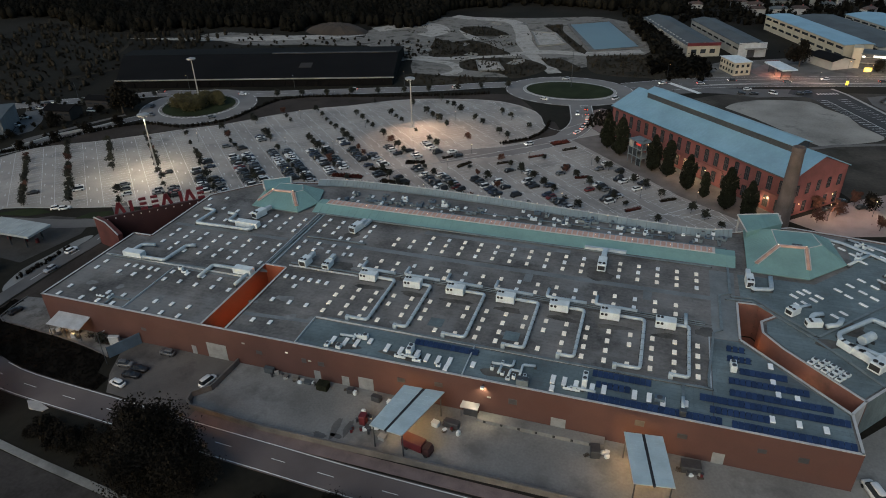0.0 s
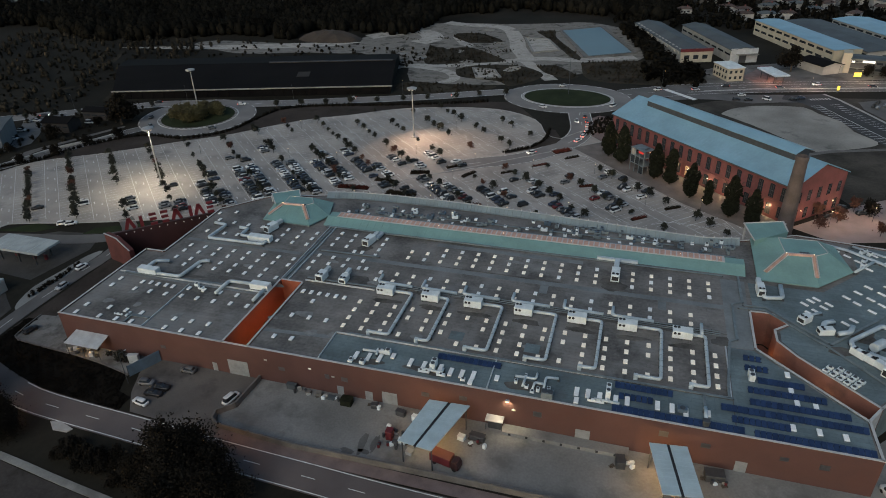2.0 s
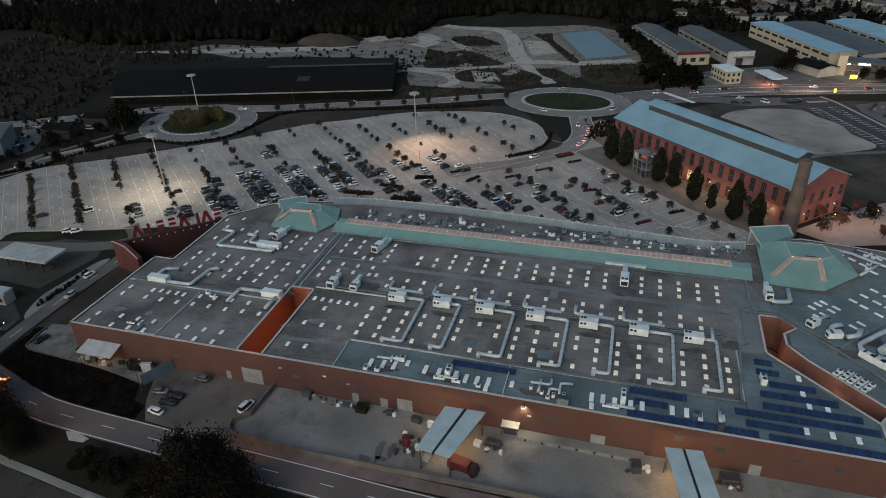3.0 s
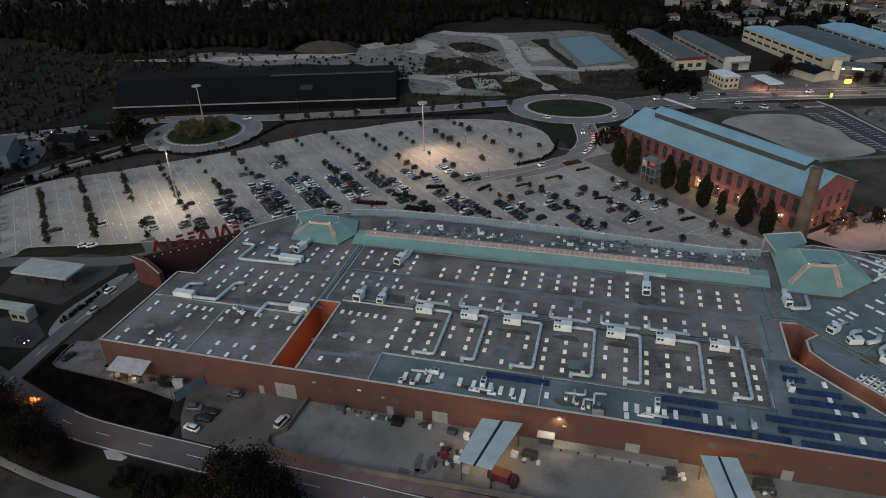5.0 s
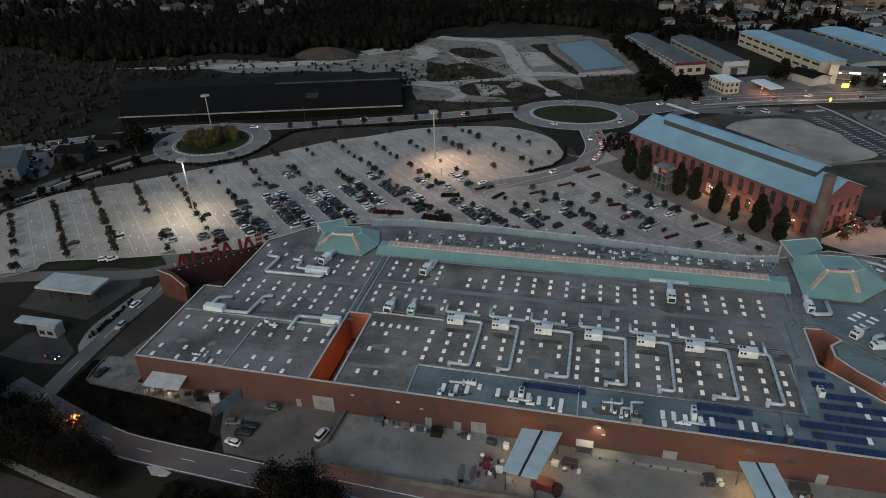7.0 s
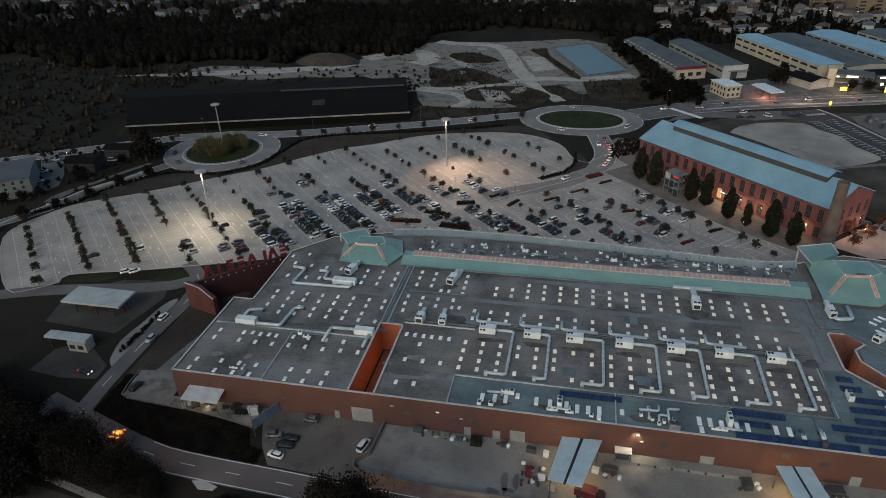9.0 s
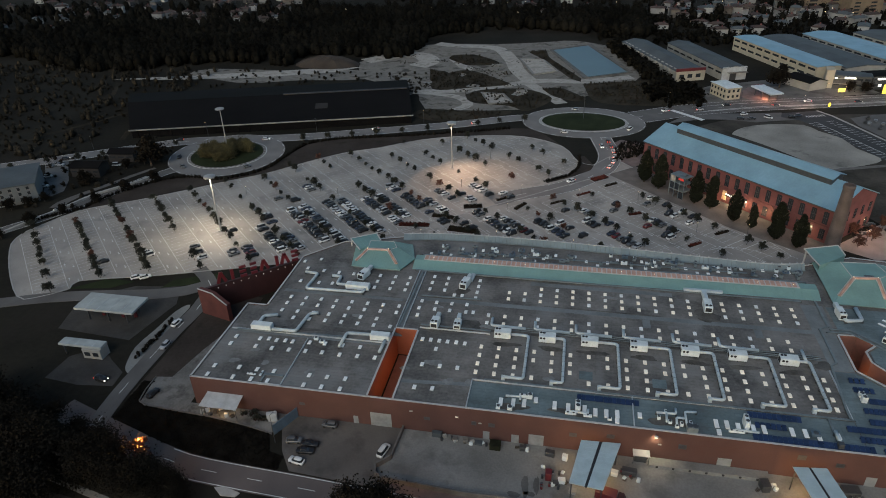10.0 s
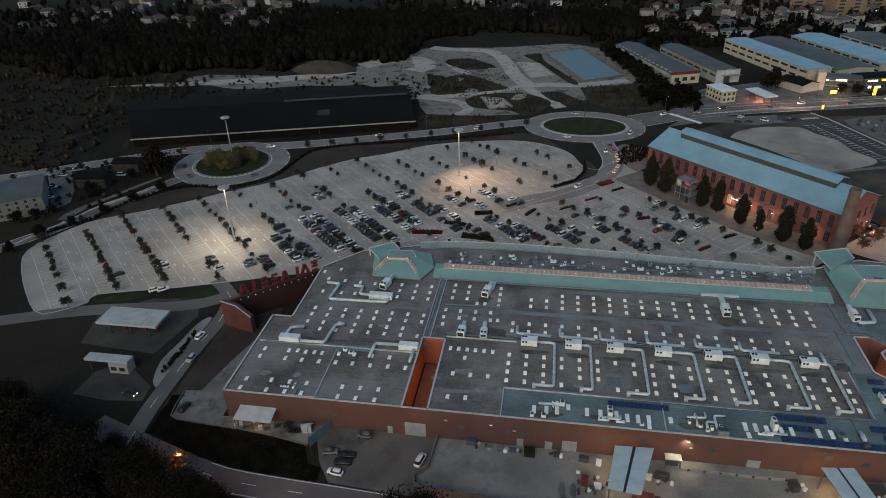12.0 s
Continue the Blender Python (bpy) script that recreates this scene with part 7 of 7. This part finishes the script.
st = thing("station_canopy", "flat white roadside station canopy over red-lit ground", "canopy", (204, 284.8, 0), 23)
part("deck", Geo().box(0, 8.5, 0, 19, 4.6, 5.3, 0.1), UNITM, st)
part("fascia", Geo().box(0.4, 8.1, 19, 19.4, 4.4, 5.5, 0.05), LETTERRED, st, "orange-red end fascia")
for x in (1.6, 6.9):
    for y in (3, 9.5, 16):
        part("post", Geo().cyl(x, y, 0, 4.6, 0.2), STEEL, st)
part("lamp_strip", Geo().box(4.0, 4.4, 4, 15, 4.5, 4.58), SODIUMBULB, st, "lit strip under the deck")
lamp("station_lamp", (203.5, 292, 4.2), 4500, (1.0, 0.42, 0.26), 0.4)
slab("forecourt", [(189, 300), (199, 318), (207, 298), (214, 290), (199, 283)], 0.05, PAVING, "reddish paved forecourt beside the main road", "forecourt")
shed(222, 328, 19, 14, 4.6, -58, SHEETDARK, PLASTER, "low dark-roofed hall with white walls", 1.8, 0)
shop = shed(247, 319.5, 20, 11, 8.2, -12, SHEETGREY, STEEL, "dark roadside showroom front with bright signs", 0.4, 5)
part("tower", Geo().box(-4.5, 0, 0, 9, 0, 11, 0.1), CREAMOFFICE, shop, "pale stair tower at the corner")
for z in (3.2, 6.4):
    part("balcony", Geo().box(0, 12, -1.2, 0, z, z + 0.35, 0.03), CONCRETE, shop)
shop2 = shed(268.5, 318.5, 24, 12, 8, 15, SHEETDARK, STEEL, "dark flat-fronted showroom with lit signs", 0.4, 5)
SIGNS = {"amber": mat("sign_amber", (0.8, 0.6, 0.1), 0.4, bump=0, emit=0.9, emit_col=(1.0, 0.72, 0.08)), "white": mat("sign_white", (0.8, 0.8, 0.8), 0.4, bump=0, emit=1.1, emit_col=(1.0, 0.93, 0.82))}
for owner, x, z, w, h, m in ((shop, 8.5, 6.9, 6.0, 1.0, "white"), (shop, 1.0, 6.5, 1.4, 0.9, "white"), (shop2, 5, 6.2, 6.5, 1.1, "white"), (shop2, 13, 6.4, 4.5, 1.2, "amber"), (shop2, 4, 2.2, 2.0, 1.4, "white"), (shop2, 10, 2.0, 2.4, 1.4, "white")):
    part("lit_sign", Geo().box(x - w / 2, x + w / 2, -1.5, -1.25, z, z + h, 0.05), SIGNS[m], owner, m + " lit sign panel")
    part("sign_bracket", Geo().box(x - w * 0.3, x + w * 0.3, -1.25, 0, z + 0.2, z + 0.4), STEEL, owner)
for x, y, w, z0, z1 in ((249, 308.2, 4.0, 1.2, 3.4), (271.7, 307.7, 2.2, 1.0, 6.4), (233.5, 277.5, 1.3, 1.4, 3.6)):
    t = thing("totem_sign", "lit amber sign on a steel post by the road", "sign", (x, y, 0), 10)
    part("post", Geo().box(-0.15, 0.15, 0, 0.2, 0, z1), STEEL, t)
    part("sign_panel", Geo().box(-w / 2, w / 2, -0.2, 0, z0, z1, 0.05), SIGNS["amber"], t, "lit amber panel")
lb = shed(-160.4, 88.5, 32, 26, 8.5, 35, SHEETGREY, mat("grey_blue_wall", (0.13, 0.145, 0.155), 0.8, scale=0.2, var=0.2), "grey-blue office block with small windows", 0.5, 0)
for k in range(9):
    for z in (1.6, 4.0, 6.3):
        w = part("window", Geo().box(1.2 + 3.4 * k, 2.3 + 3.4 * k, -0.1, 0, z, z + 1.3), GLASSDARK, lb)
        part("window_sill", Geo().box(1.05 + 3.4 * k, 2.45 + 3.4 * k, -0.2, 0, z - 0.15, z), CONCRETE, w)
slab("forecourt", [(-134, 108), (-131, 118), (-137, 129), (-154, 151), (-163.5, 146), (-149.5, 129)], 0.05, mat("lot_concrete", (0.12, 0.122, 0.12), 0.9, scale=0.08, var=0.3, fine=2, stain=((0.07, 0.069, 0.066), 0.09, 0.52)), "pale concrete court beside the office block", "forecourt")
slab("lane", curve([(-125, 101), (-125.5, 107), (-122, 116), (-116.5, 126.5), (-110.5, 139.5), (-105, 149)], 4) + [(-103.2, 148), (-108, 138.5), (-113.8, 125.5), (-118.8, 115.5), (-120.6, 107), (-119, 103.5)], 0.06, WESTROAD, "narrow grey lane beside the road", "lane")
for pts in ([(-199.3, 156.6), (-197, 180), (-188, 195), (-170, 230)], [(-199, 247), (-208, 266), (-220, 288)], [(-145.6, 183), (-151, 197)]):
    structure("track", Geo().ribbon(curve(pts, 5), 1.5, -0.1, 0.06), SCRUB, "faint worn earth track through the scrub", "track")
DARKHOUSE = mat("dark_brown_house_wall", (0.035, 0.03, 0.027), 0.9, scale=0.2, var=0.3)
shed(-137.8, 132.8, 14, 9, 4.6, 6, SHEETDARK, DARKHOUSE, "low dark-roofed house behind the roundabout", 1.8, 4)
shed(-132, 152.8, 13, 8, 4.2, 6, SHEETDARK, DARKHOUSE, "dark outbuilding behind the roundabout", 1.4, 3)


def house(x, y, l, w, h, turn, roof, wallm, label):
    t = thing("house", label, "house", (x, y, 0), turn)
    part("wall", Geo().box(0, l, 0, w, 0, h), wallm, t)
    part("roof", Geo().loft([[(-0.5, -0.5, h), (l + 0.5, -0.5, h), (l + 0.5, w + 0.5, h), (-0.5, w + 0.5, h)], [(w * 0.3, w / 2 - 0.05, h + w * 0.22), (l - w * 0.3, w / 2 - 0.05, h + w * 0.22), (l - w * 0.3, w / 2 + 0.05, h + w * 0.22), (w * 0.3, w / 2 + 0.05, h + w * 0.22)]]), roof, t)
    part("chimney", Geo().box(l * 0.6, l * 0.6 + 0.8, w * 0.4, w * 0.4 + 0.8, h, h + w * 0.22 + 1.0), BRICK, t)
    for z in range(int(h // 3)):
        for a, b in ((0.12, 0.3), (0.62, 0.8)):
            part("window", Geo().box(l * a, l * b, -0.07, 0, 0.9 + 3 * z, 2.3 + 3 * z), GLASSDARK, t)
    return t


CREAM = mat("cream_house_wall", (0.11, 0.1, 0.09), 0.85, scale=0.2, var=0.2, rand=0.35)
rh = random.Random(7)
for i in range(165):
    if i < 75:
        x, y = (rh.uniform(-430, -190), rh.uniform(480, 640)) if i % 3 else (rh.uniform(-545, -385), rh.uniform(425, 600))
    elif i < 92:
        x, y = rh.uniform(-20, 130), rh.uniform(545, 680)
    else:
        x, y = rh.uniform(170, 470), rh.uniform(520, 690)
    house(x, y, rh.uniform(8, 14), rh.uniform(7, 9), rh.choice((5, 5, 7)), rh.uniform(0, 180), rh.choice((TILE, TILE, SHEETGREY)), rh.choice((HOUSEGREY, CREAM)), "pale house with a hipped roof on the far slope")
for x, y, l, turn, h in ((139, 489, 12, 10, 4), (158, 491, 13, 8, 4), (180, 532, 12, 0, 6), (190, 500, 16, 20, 5), (200, 467, 15, 5, 6), (216, 469, 16, 8, 6), (231, 474, 15, 6, 6), (203, 486, 14, 30, 6), (254, 496, 14, 15, 6), (222, 505, 18, 20, 6), (284, 477, 16, 60, 6),
                         (307, 530, 22, 10, 9), (316, 503, 18, 30, 9), (316, 470, 18, 70, 9), (305, 511, 14, 0, 6), (290, 548, 20, 15, 9), (332, 520, 16, 25, 9), (270, 522, 16, 40, 6), (246, 520, 14, 10, 6), (336, 488, 16, 20, 9)):
    house(x, y, l * 0.8, 8, h * 0.85, turn, rh.choice((TILE, TILE, SHEETGREY)), HOUSEGREY, "white-walled house on the edge of the town")
for x, y, l, turn in ((300, 590, 40, 12), (352, 590, 44, 18), (330, 560, 30, 15)):
    t = house(x, y, l, 14, 18, turn, TILE, mat("ochre_wall", (0.17, 0.13, 0.09), 0.85, scale=0.2, var=0.2), "tall beige apartment block at the edge of the town")
for i in range(60):
    x, y = rh.uniform(-420, 460), rh.uniform(500, 690)
    if x < 130 and rh.random() < 0.5:
        continue
    t = thing("far_lamp", "tiny far street light", "street lamp", (x, y, 0))
    part("pole", Geo().cyl(0, 0, 0, 8, 0.1, 0.06, 6), STEEL, t)
    part("lens", Geo().box(-0.3, 0.3, -0.3, 0.3, 8, 8.4, 0.1), BULB, t)


# ---- trees ----
rt = random.Random(21)


def crown_mesh(r, h, base, n, size, m, seed, taper=0.6):
    q = random.Random(seed)
    lobes = [(q.gauss(0, r * 0.42), q.gauss(0, r * 0.42), base + h * q.uniform(0.15, 0.95)) for _ in range(9)]

    def spread():
        lx, ly, lz = q.choice(lobes)
        k = r * (1 - taper * (lz - base) / h) * 0.5
        return (lx + q.gauss(0, k), ly + q.gauss(0, k), max(base * 0.8, lz + q.gauss(0, k * 0.9)))
    return cards(q, n, spread, size).mesh("crown", m)


def column_crown(h, r, n, size, m, seed):
    """A narrow upright crown, fullest below the middle, with a ragged outline."""
    q = random.Random(seed)
    bulge = [q.uniform(0.55, 1.25) for _ in range(40)]

    def spread():
        z = q.random() ** 1.15
        a = q.uniform(0, 2 * math.pi)
        k = r * (1.25 * min(1, z * 5 + 0.35) * (1 - z) ** 0.4) * bulge[int(a * 1.2) + 8 * int(z * 4)] * q.random() ** 0.4
        return (k * math.cos(a), k * math.sin(a), 1.0 + h * z)
    return cards(q, n, spread, size).mesh("crown", m)


def trunk_mesh(h, r, limbs, seed):
    q = random.Random(seed)
    g = Geo().loft([[(k * math.cos(2 * math.pi * i / 7), k * math.sin(2 * math.pi * i / 7), z) for i in range(7)] for k, z in ((r * 1.4, 0), (r, h * 0.2), (r * 0.5, h))])
    for _ in range(limbs):
        a, z = q.uniform(0, 6.28), h * q.uniform(0.5, 0.95)
        g.bar((0, 0, z), (math.cos(a) * h * 0.3, math.sin(a) * h * 0.3, z + h * 0.3), r * 0.35, 4)
    return g.mesh("trunk", BARK)


def tree_kit(label, crowns, trunk):
    out = []
    for c in crowns:
        t = thing("tree", label, "tree", (0, 0, -80))
        part("trunk", trunk, None, t)
        part("crown", c, None, t)
        out.append(t)
    return out


LOTTREES = tree_kit("small leafy tree in a car park strip", [crown_mesh(1.05, 2.6, 1.5, 420, 0.22, LEAF, s) for s in (1, 2, 3)], trunk_mesh(2.6, 0.07, 5, 1))
RUSTTREES = tree_kit("small rust-leaved tree in a paved strip", [crown_mesh(1.15, 2.4, 1.3, 700, 0.18, LEAFRUST, s) for s in (4, 5)], trunk_mesh(2.6, 0.08, 5, 2))
POPLARS = tree_kit("tall dark columnar tree before the brick hall", [column_crown(13.0, 2.6, 7000, 0.3, CYPRESS, s) for s in (6, 7)], trunk_mesh(10, 0.28, 10, 3))
BUSHY = tree_kit("dark rounded tree beside the road", [crown_mesh(2.6, 5.0, 1.6, 1100, 0.34, WOOD_NEAR, s) for s in (8, 9)], trunk_mesh(4.5, 0.2, 7, 4))
ISLAND = tree_kit("olive-leaved tree on the roundabout island", [crown_mesh(2.4, 4.4, 1.0, 900, 0.32, mat("olive_leaves", (0.07, 0.06, 0.021), 0.85, scale=0.5, var=0.4, rand=0.3, bump=0), s) for s in (12, 13)], trunk_mesh(4.0, 0.18, 7, 6))
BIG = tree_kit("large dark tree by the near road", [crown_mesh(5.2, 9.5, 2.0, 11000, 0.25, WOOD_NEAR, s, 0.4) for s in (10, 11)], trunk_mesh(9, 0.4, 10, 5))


def plant(kits, x, y, s=1.0, z=0.05, group=""):
    t = copy_thing(rt.choice(kits), pose(x, y, z, 0, 0, rt.uniform(0, 360)) @ Matrix.Scale(s * rt.uniform(0.85, 1.15), 4))
    if group:
        t["group"] = group
    return t


for v in ROWV:
    gap = 5.6 if v < 20 else 6.9
    for k in range(-52, 36):
        u = k * gap + rt.uniform(-0.8, 0.8)
        p = U * u + V * (v + rt.uniform(-0.3, 0.3))
        open_field = v > 120 and p.y > 146
        if is_bay(tuple(p)) and rt.random() < (0.85 if v < 60 else 0.62 if open_field else 0.8):
            plant(RUSTTREES if rt.random() < 0.07 else LOTTREES, p.x, p.y, (1.0 if v < 30 else 0.86) * rt.choice((0.7, 0.95, 1.1) if v > 30 else (0.95, 1.05)), 0.06, "car park trees")
for x, y, s in ((126, 162, 1.1), (131.5, 155.5, 1.08), (144.5, 142.5, 1.05), (150, 138.5, 1.05), (157, 128, 0.98), (162.5, 122.8, 0.78), (169, 115, 1.05), (175.2, 109.5, 0.85)):
    plant(POPLARS, x, y, s, 0.05, "columnar trees before the hall")
for i in range(26):
    a = rt.uniform(0, 6.28)
    plant(ISLAND, -77 + 13 * math.cos(a) * rt.random() ** 0.6, 171 + 12 * math.sin(a) * rt.random() ** 0.6, 1.0, 0.3, "island trees")
for x, y in ((-112, 152), (-118, 146), (-108, 158), (224, 140), (214, 126), (232, 118)):
    plant(BUSHY, x, y, 0.8)
for x, y in ((197, 122), (210, 129), (203, 119), (203, 131), (196.5, 113), (214, 112), (222, 124)):
    plant(RUSTTREES, x, y, 1.3)
for key in ("main", "west_link"):
    line = curve(ROADS[key][0], 6)
    for k in range(20, len(line) - 1, 2):
        a, b = Vector(line[k]), Vector(line[k + 1])
        d = (b - a).normalized()
        p = a - Vector((-d.y, d.x)) * (ROADS[key][1] + 2.0)
        if (p - Vector((-77, 170))).length > 31:
            plant(LOTTREES, p.x, p.y, 1.0, 0.02, "roadside trees")
for x, y, s in ((-14, -27.5, 0.9), (-4, -28.5, 0.85), (4.5, -29.5, 0.8), (13, -30.5, 0.6), (-24, -27, 1.0), (-34, -22, 1.0), (-45, -15, 1.0), (-56, -9, 1.0), (9, -29, 0.7), (-30, -17.5, 0.7), (-20, -20, 0.7), (-10, -24, 0.75), (-40, -28, 1.1), (-19, -36.5, 0.9), (-26, -34, 1.0), (54.5, -31.5, 0.9), (59.5, -31.0, 0.95), (64.5, -32, 0.85), (58, -36, 0.8), (63, -37, 0.8), (70, -35, 0.6), (49.5, -33, 0.55), (98, -34, 0.5), (106, -34, 0.45)):
    plant(BIG, x, y, s, 0.0, "trees along the near road")
for i in range(34):
    x = rt.uniform(28, 56)
    plant(BUSHY, x, rt.uniform(-35.5, -29.5), rt.uniform(0.3, 0.6), 0.0, "shrubs along the near road")
for i in range(12):
    plant(BUSHY, rt.uniform(84, 112), rt.uniform(-40, -33.5), rt.uniform(0.35, 0.6), 0.0, "shrubs along the near road")
for x, y, s in ((-1.6, -20.4, 1.75), (61.2, -27.6, 1.9)):
    plant(RUSTTREES, x, y, s, 0.0)
for x, y, s in ((-107.4, 150.6, 1.9), (-124, 73, 0.8), (-121, 85.4, 0.8), (-114.6, 97, 0.75), (-107.9, 109, 0.75), (-102.6, 121.6, 0.75), (-95.6, 133.3, 0.8), (-139.7, 96.4, 0.8), (-136.1, 101.5, 0.6), (-131.5, 106.4, 0.6), (-125.5, 126, 1.1), (216.8, 317, 1.7), (255, 312.5, 0.9), (263, 312, 0.9)):
    plant(BUSHY, x, y, s)
for kits in (LOTTREES, RUSTTREES, POPLARS, BUSHY, ISLAND, BIG):
    for t in kits:
        for c in list(t.children):
            bpy.data.objects.remove(c)
        bpy.data.objects.remove(t)


def woodland(name, spots, label, m, size=1.1, n=34):
    """Far woods: many uneven lumpy crowns with leaf tufts in one mesh."""
    q = random.Random(len(spots))
    g = Geo()
    for x, y, h in spots:
        rings = []
        for z, r in ((0.0, 0.2), (0.3, 0.3), (0.58, 0.25), (0.8, 0.1)):
            rings.append([(x + h * r * k * math.cos(a), y + h * r * k * math.sin(a), h * z * w) for a, k, w in ((2 * math.pi * (i + 0.4 * z) / 8, q.uniform(0.7, 1.25), q.uniform(0.88, 1.1)) for i in range(8))])
        g.loft(rings)
        for _ in range(n):
            z = h * (0.25 + 0.75 * q.random())
            k = h * 0.3 * (1.15 - z / h * 0.75)
            c = Vector((x + q.gauss(0, k), y + q.gauss(0, k), z))
            a = Vector((q.uniform(-1, 1), q.uniform(-1, 1), q.uniform(-0.3, 0.3))).normalized()
            b = a.cross(Vector((q.uniform(-0.5, 0.5), q.uniform(-0.5, 0.5), 1))).normalized()
            s = size * q.uniform(0.6, 1.5)
            g.add([c - a * s, c - b * s + Vector((0, 0, s * 0.4)), c + a * s, c + b * s + Vector((0, 0, s * 0.4))], [[0, 1, 2], [0, 2, 3]])
    return tagged(new(name, g.mesh(name, m, True)), label, "woods", kind="stuff")


rw = random.Random(5)
spots = []
while len(spots) < 3400:
    x, y = rw.uniform(-520, 150), rw.uniform(300, 560)
    edge = 330 + 60 * (x > -60) + 75 * (x > -30) + 18 * math.sin(x * 0.03)
    if y > edge and not (abs(x + 88) < 28 and y < 374) and not ((x < -190 and y > 478 or x < -385 and y > 415) and rw.random() < 0.85):
        spots.append((x, y, rw.uniform(6, 13)))
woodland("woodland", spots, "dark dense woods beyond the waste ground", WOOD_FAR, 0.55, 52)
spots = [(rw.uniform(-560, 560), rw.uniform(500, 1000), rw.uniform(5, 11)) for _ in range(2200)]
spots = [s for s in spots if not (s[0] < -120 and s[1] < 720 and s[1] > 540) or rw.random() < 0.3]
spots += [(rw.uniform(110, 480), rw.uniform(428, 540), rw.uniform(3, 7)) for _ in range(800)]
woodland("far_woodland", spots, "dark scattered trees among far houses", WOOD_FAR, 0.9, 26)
spots = []
for _ in range(300):
    k = rw.random()
    spots.append((122 + 30 * k + rw.gauss(0, 3), 425 - 130 * k + rw.gauss(0, 4), rw.uniform(3, 7)))
for _ in range(120):
    spots.append((rw.uniform(135, 168), 296 + rw.gauss(0, 8), rw.uniform(2, 5)))
woodland("hedge", spots, "dark hedge trees beside the works halls", WOOD_FAR, 0.8)
spots = [(rw.uniform(-340, -148 - 0.3 * 40), rw.uniform(150, 330), rw.choice((0.6, 0.9, 1.4, 2.2, 4.5))) for _ in range(900)]
spots += [(rw.uniform(-150, 0), rw.uniform(282, 330), rw.uniform(0.8, 2.0)) for _ in range(120)]
spots += [(rw.uniform(-160, -112), rw.uniform(100, 160), rw.uniform(0.8, 2.2)) for _ in range(80)]
woodland("scrub", spots, "dark scrub bushes on rough ground", mat("dark_scrub_leaves", (0.037, 0.032, 0.024), 0.95, spec=0.03, scale=0.1, var=0.4, fine=0.8, bump=0), 0.5)
spots = []
for poly in SCRUBS:
    (x0, x1), (y0, y1) = ((min(c), max(c)) for c in zip(*poly))
    for _ in range(int((x1 - x0) * (y1 - y0) / 9)):
        p = (rw.uniform(x0, x1), rw.uniform(y0, y1))
        if inside(p, poly):
            spots.append((*p, rw.choice((0.4, 0.6, 0.9, 1.6))))
for _ in range(26):
    x, y = rw.uniform(-30, 58), rw.uniform(285, 385)
    spots += [(x + rw.gauss(0, 3.5), y + rw.gauss(0, 2.0), rw.choice((0.3, 0.4, 0.6, 0.8))) for _ in range(11)]
woodland("waste_scrub", spots, "low brown scrub on the waste ground", SCRUB, 0.35, 14)
rubble = random.Random(9)
for i in range(14):
    x, y = rubble.uniform(-30, 70), rubble.uniform(280, 410)
    l, w = rubble.uniform(3, 10), rubble.uniform(2, 5)
    t = thing("foundation_slab", "pale broken concrete foundation slab on waste ground", "foundation", (x, y, 0.05), rubble.uniform(-25, 25))
    part("slab", Geo().box(-l / 2, l / 2, -w / 2, w / 2, 0, rubble.uniform(0.1, 0.5), 0.05), CONCRETE, t)
    part("kerb_stub", Geo().box(-l / 2, l / 2, w / 2, w / 2 + 0.5, 0, 0.8, 0.05), CONCRETE, t)
mound = Geo()
mound.loft([[(-88 + 25 * k * math.cos(2 * math.pi * i / 24), 350 + 14 * k * math.sin(2 * math.pi * i / 24), z + 0.4 * math.sin(i * 2.3)) for i in range(24)] for k, z in ((1.0, 0), (0.8, 2.5), (0.5, 5), (0.2, 6))])
structure("mound", mound, mat("brown_earth", (0.04, 0.031, 0.024), 0.95, scale=0.1, var=0.45), "brown overgrown earth mound", "mound")
spots = []
for p in curve(ROADEDGE, 0.8):
    spots.append((p[0] + rw.gauss(0, 0.25), p[1] + rw.gauss(0, 0.25) - 0.6, rw.uniform(1.0, 1.9)))
for line in ([(-26.4, 15), (-26.0, 33)], [(83.5, 156), (93.5, 165), (97.6, 176), (98, 188)]):
    spots += [(p[0] + rw.gauss(0, 0.3), p[1] + rw.gauss(0, 0.3), rw.uniform(0.8, 1.6)) for p in curve(line, 0.7)]
shrubbery = [(113, 183), (124, 190), (135, 206), (121, 213), (114.5, 201)]
spots += [(x, y, rw.uniform(0.7, 1.8)) for x, y in ((rw.uniform(112, 136), rw.uniform(182, 214)) for _ in range(420)) if inside((x, y), shrubbery)]
woodland("roadside_hedge", spots, "low dark hedge along the road edge", WOOD_NEAR, 0.2, 26)
COVER = mat("ground_cover_leaves", (0.0115, 0.01, 0.008), 0.95, spec=0.02, scale=0.25, var=0.5, fine=3, bump=0.6)
NEARBANK = [(-18.6, 6), (-15.2, 6), (-15, -2.4), (-8, -3.7), (7, -4.3), (24.6, -7.1), (27, -12.5), (31, -13.5), (31, -18), (20, -17.3), (8, -16.3), (-2, -14), (-12, -10.8), (-18.4, -8.4)]
slab("bank", NEARBANK, 0.066, COVER, "dark planted bank below the building", "bank")
spots = []
while len(spots) < 1300:
    p = (rw.uniform(-19, 31), rw.uniform(-18, 6))
    if inside(p, NEARBANK):
        spots.append((*p, rw.uniform(0.1, 0.32)))
woodland("bank_shrubs", spots, "dense dark ground-cover shrubs on the bank", COVER, 0.16, 20)
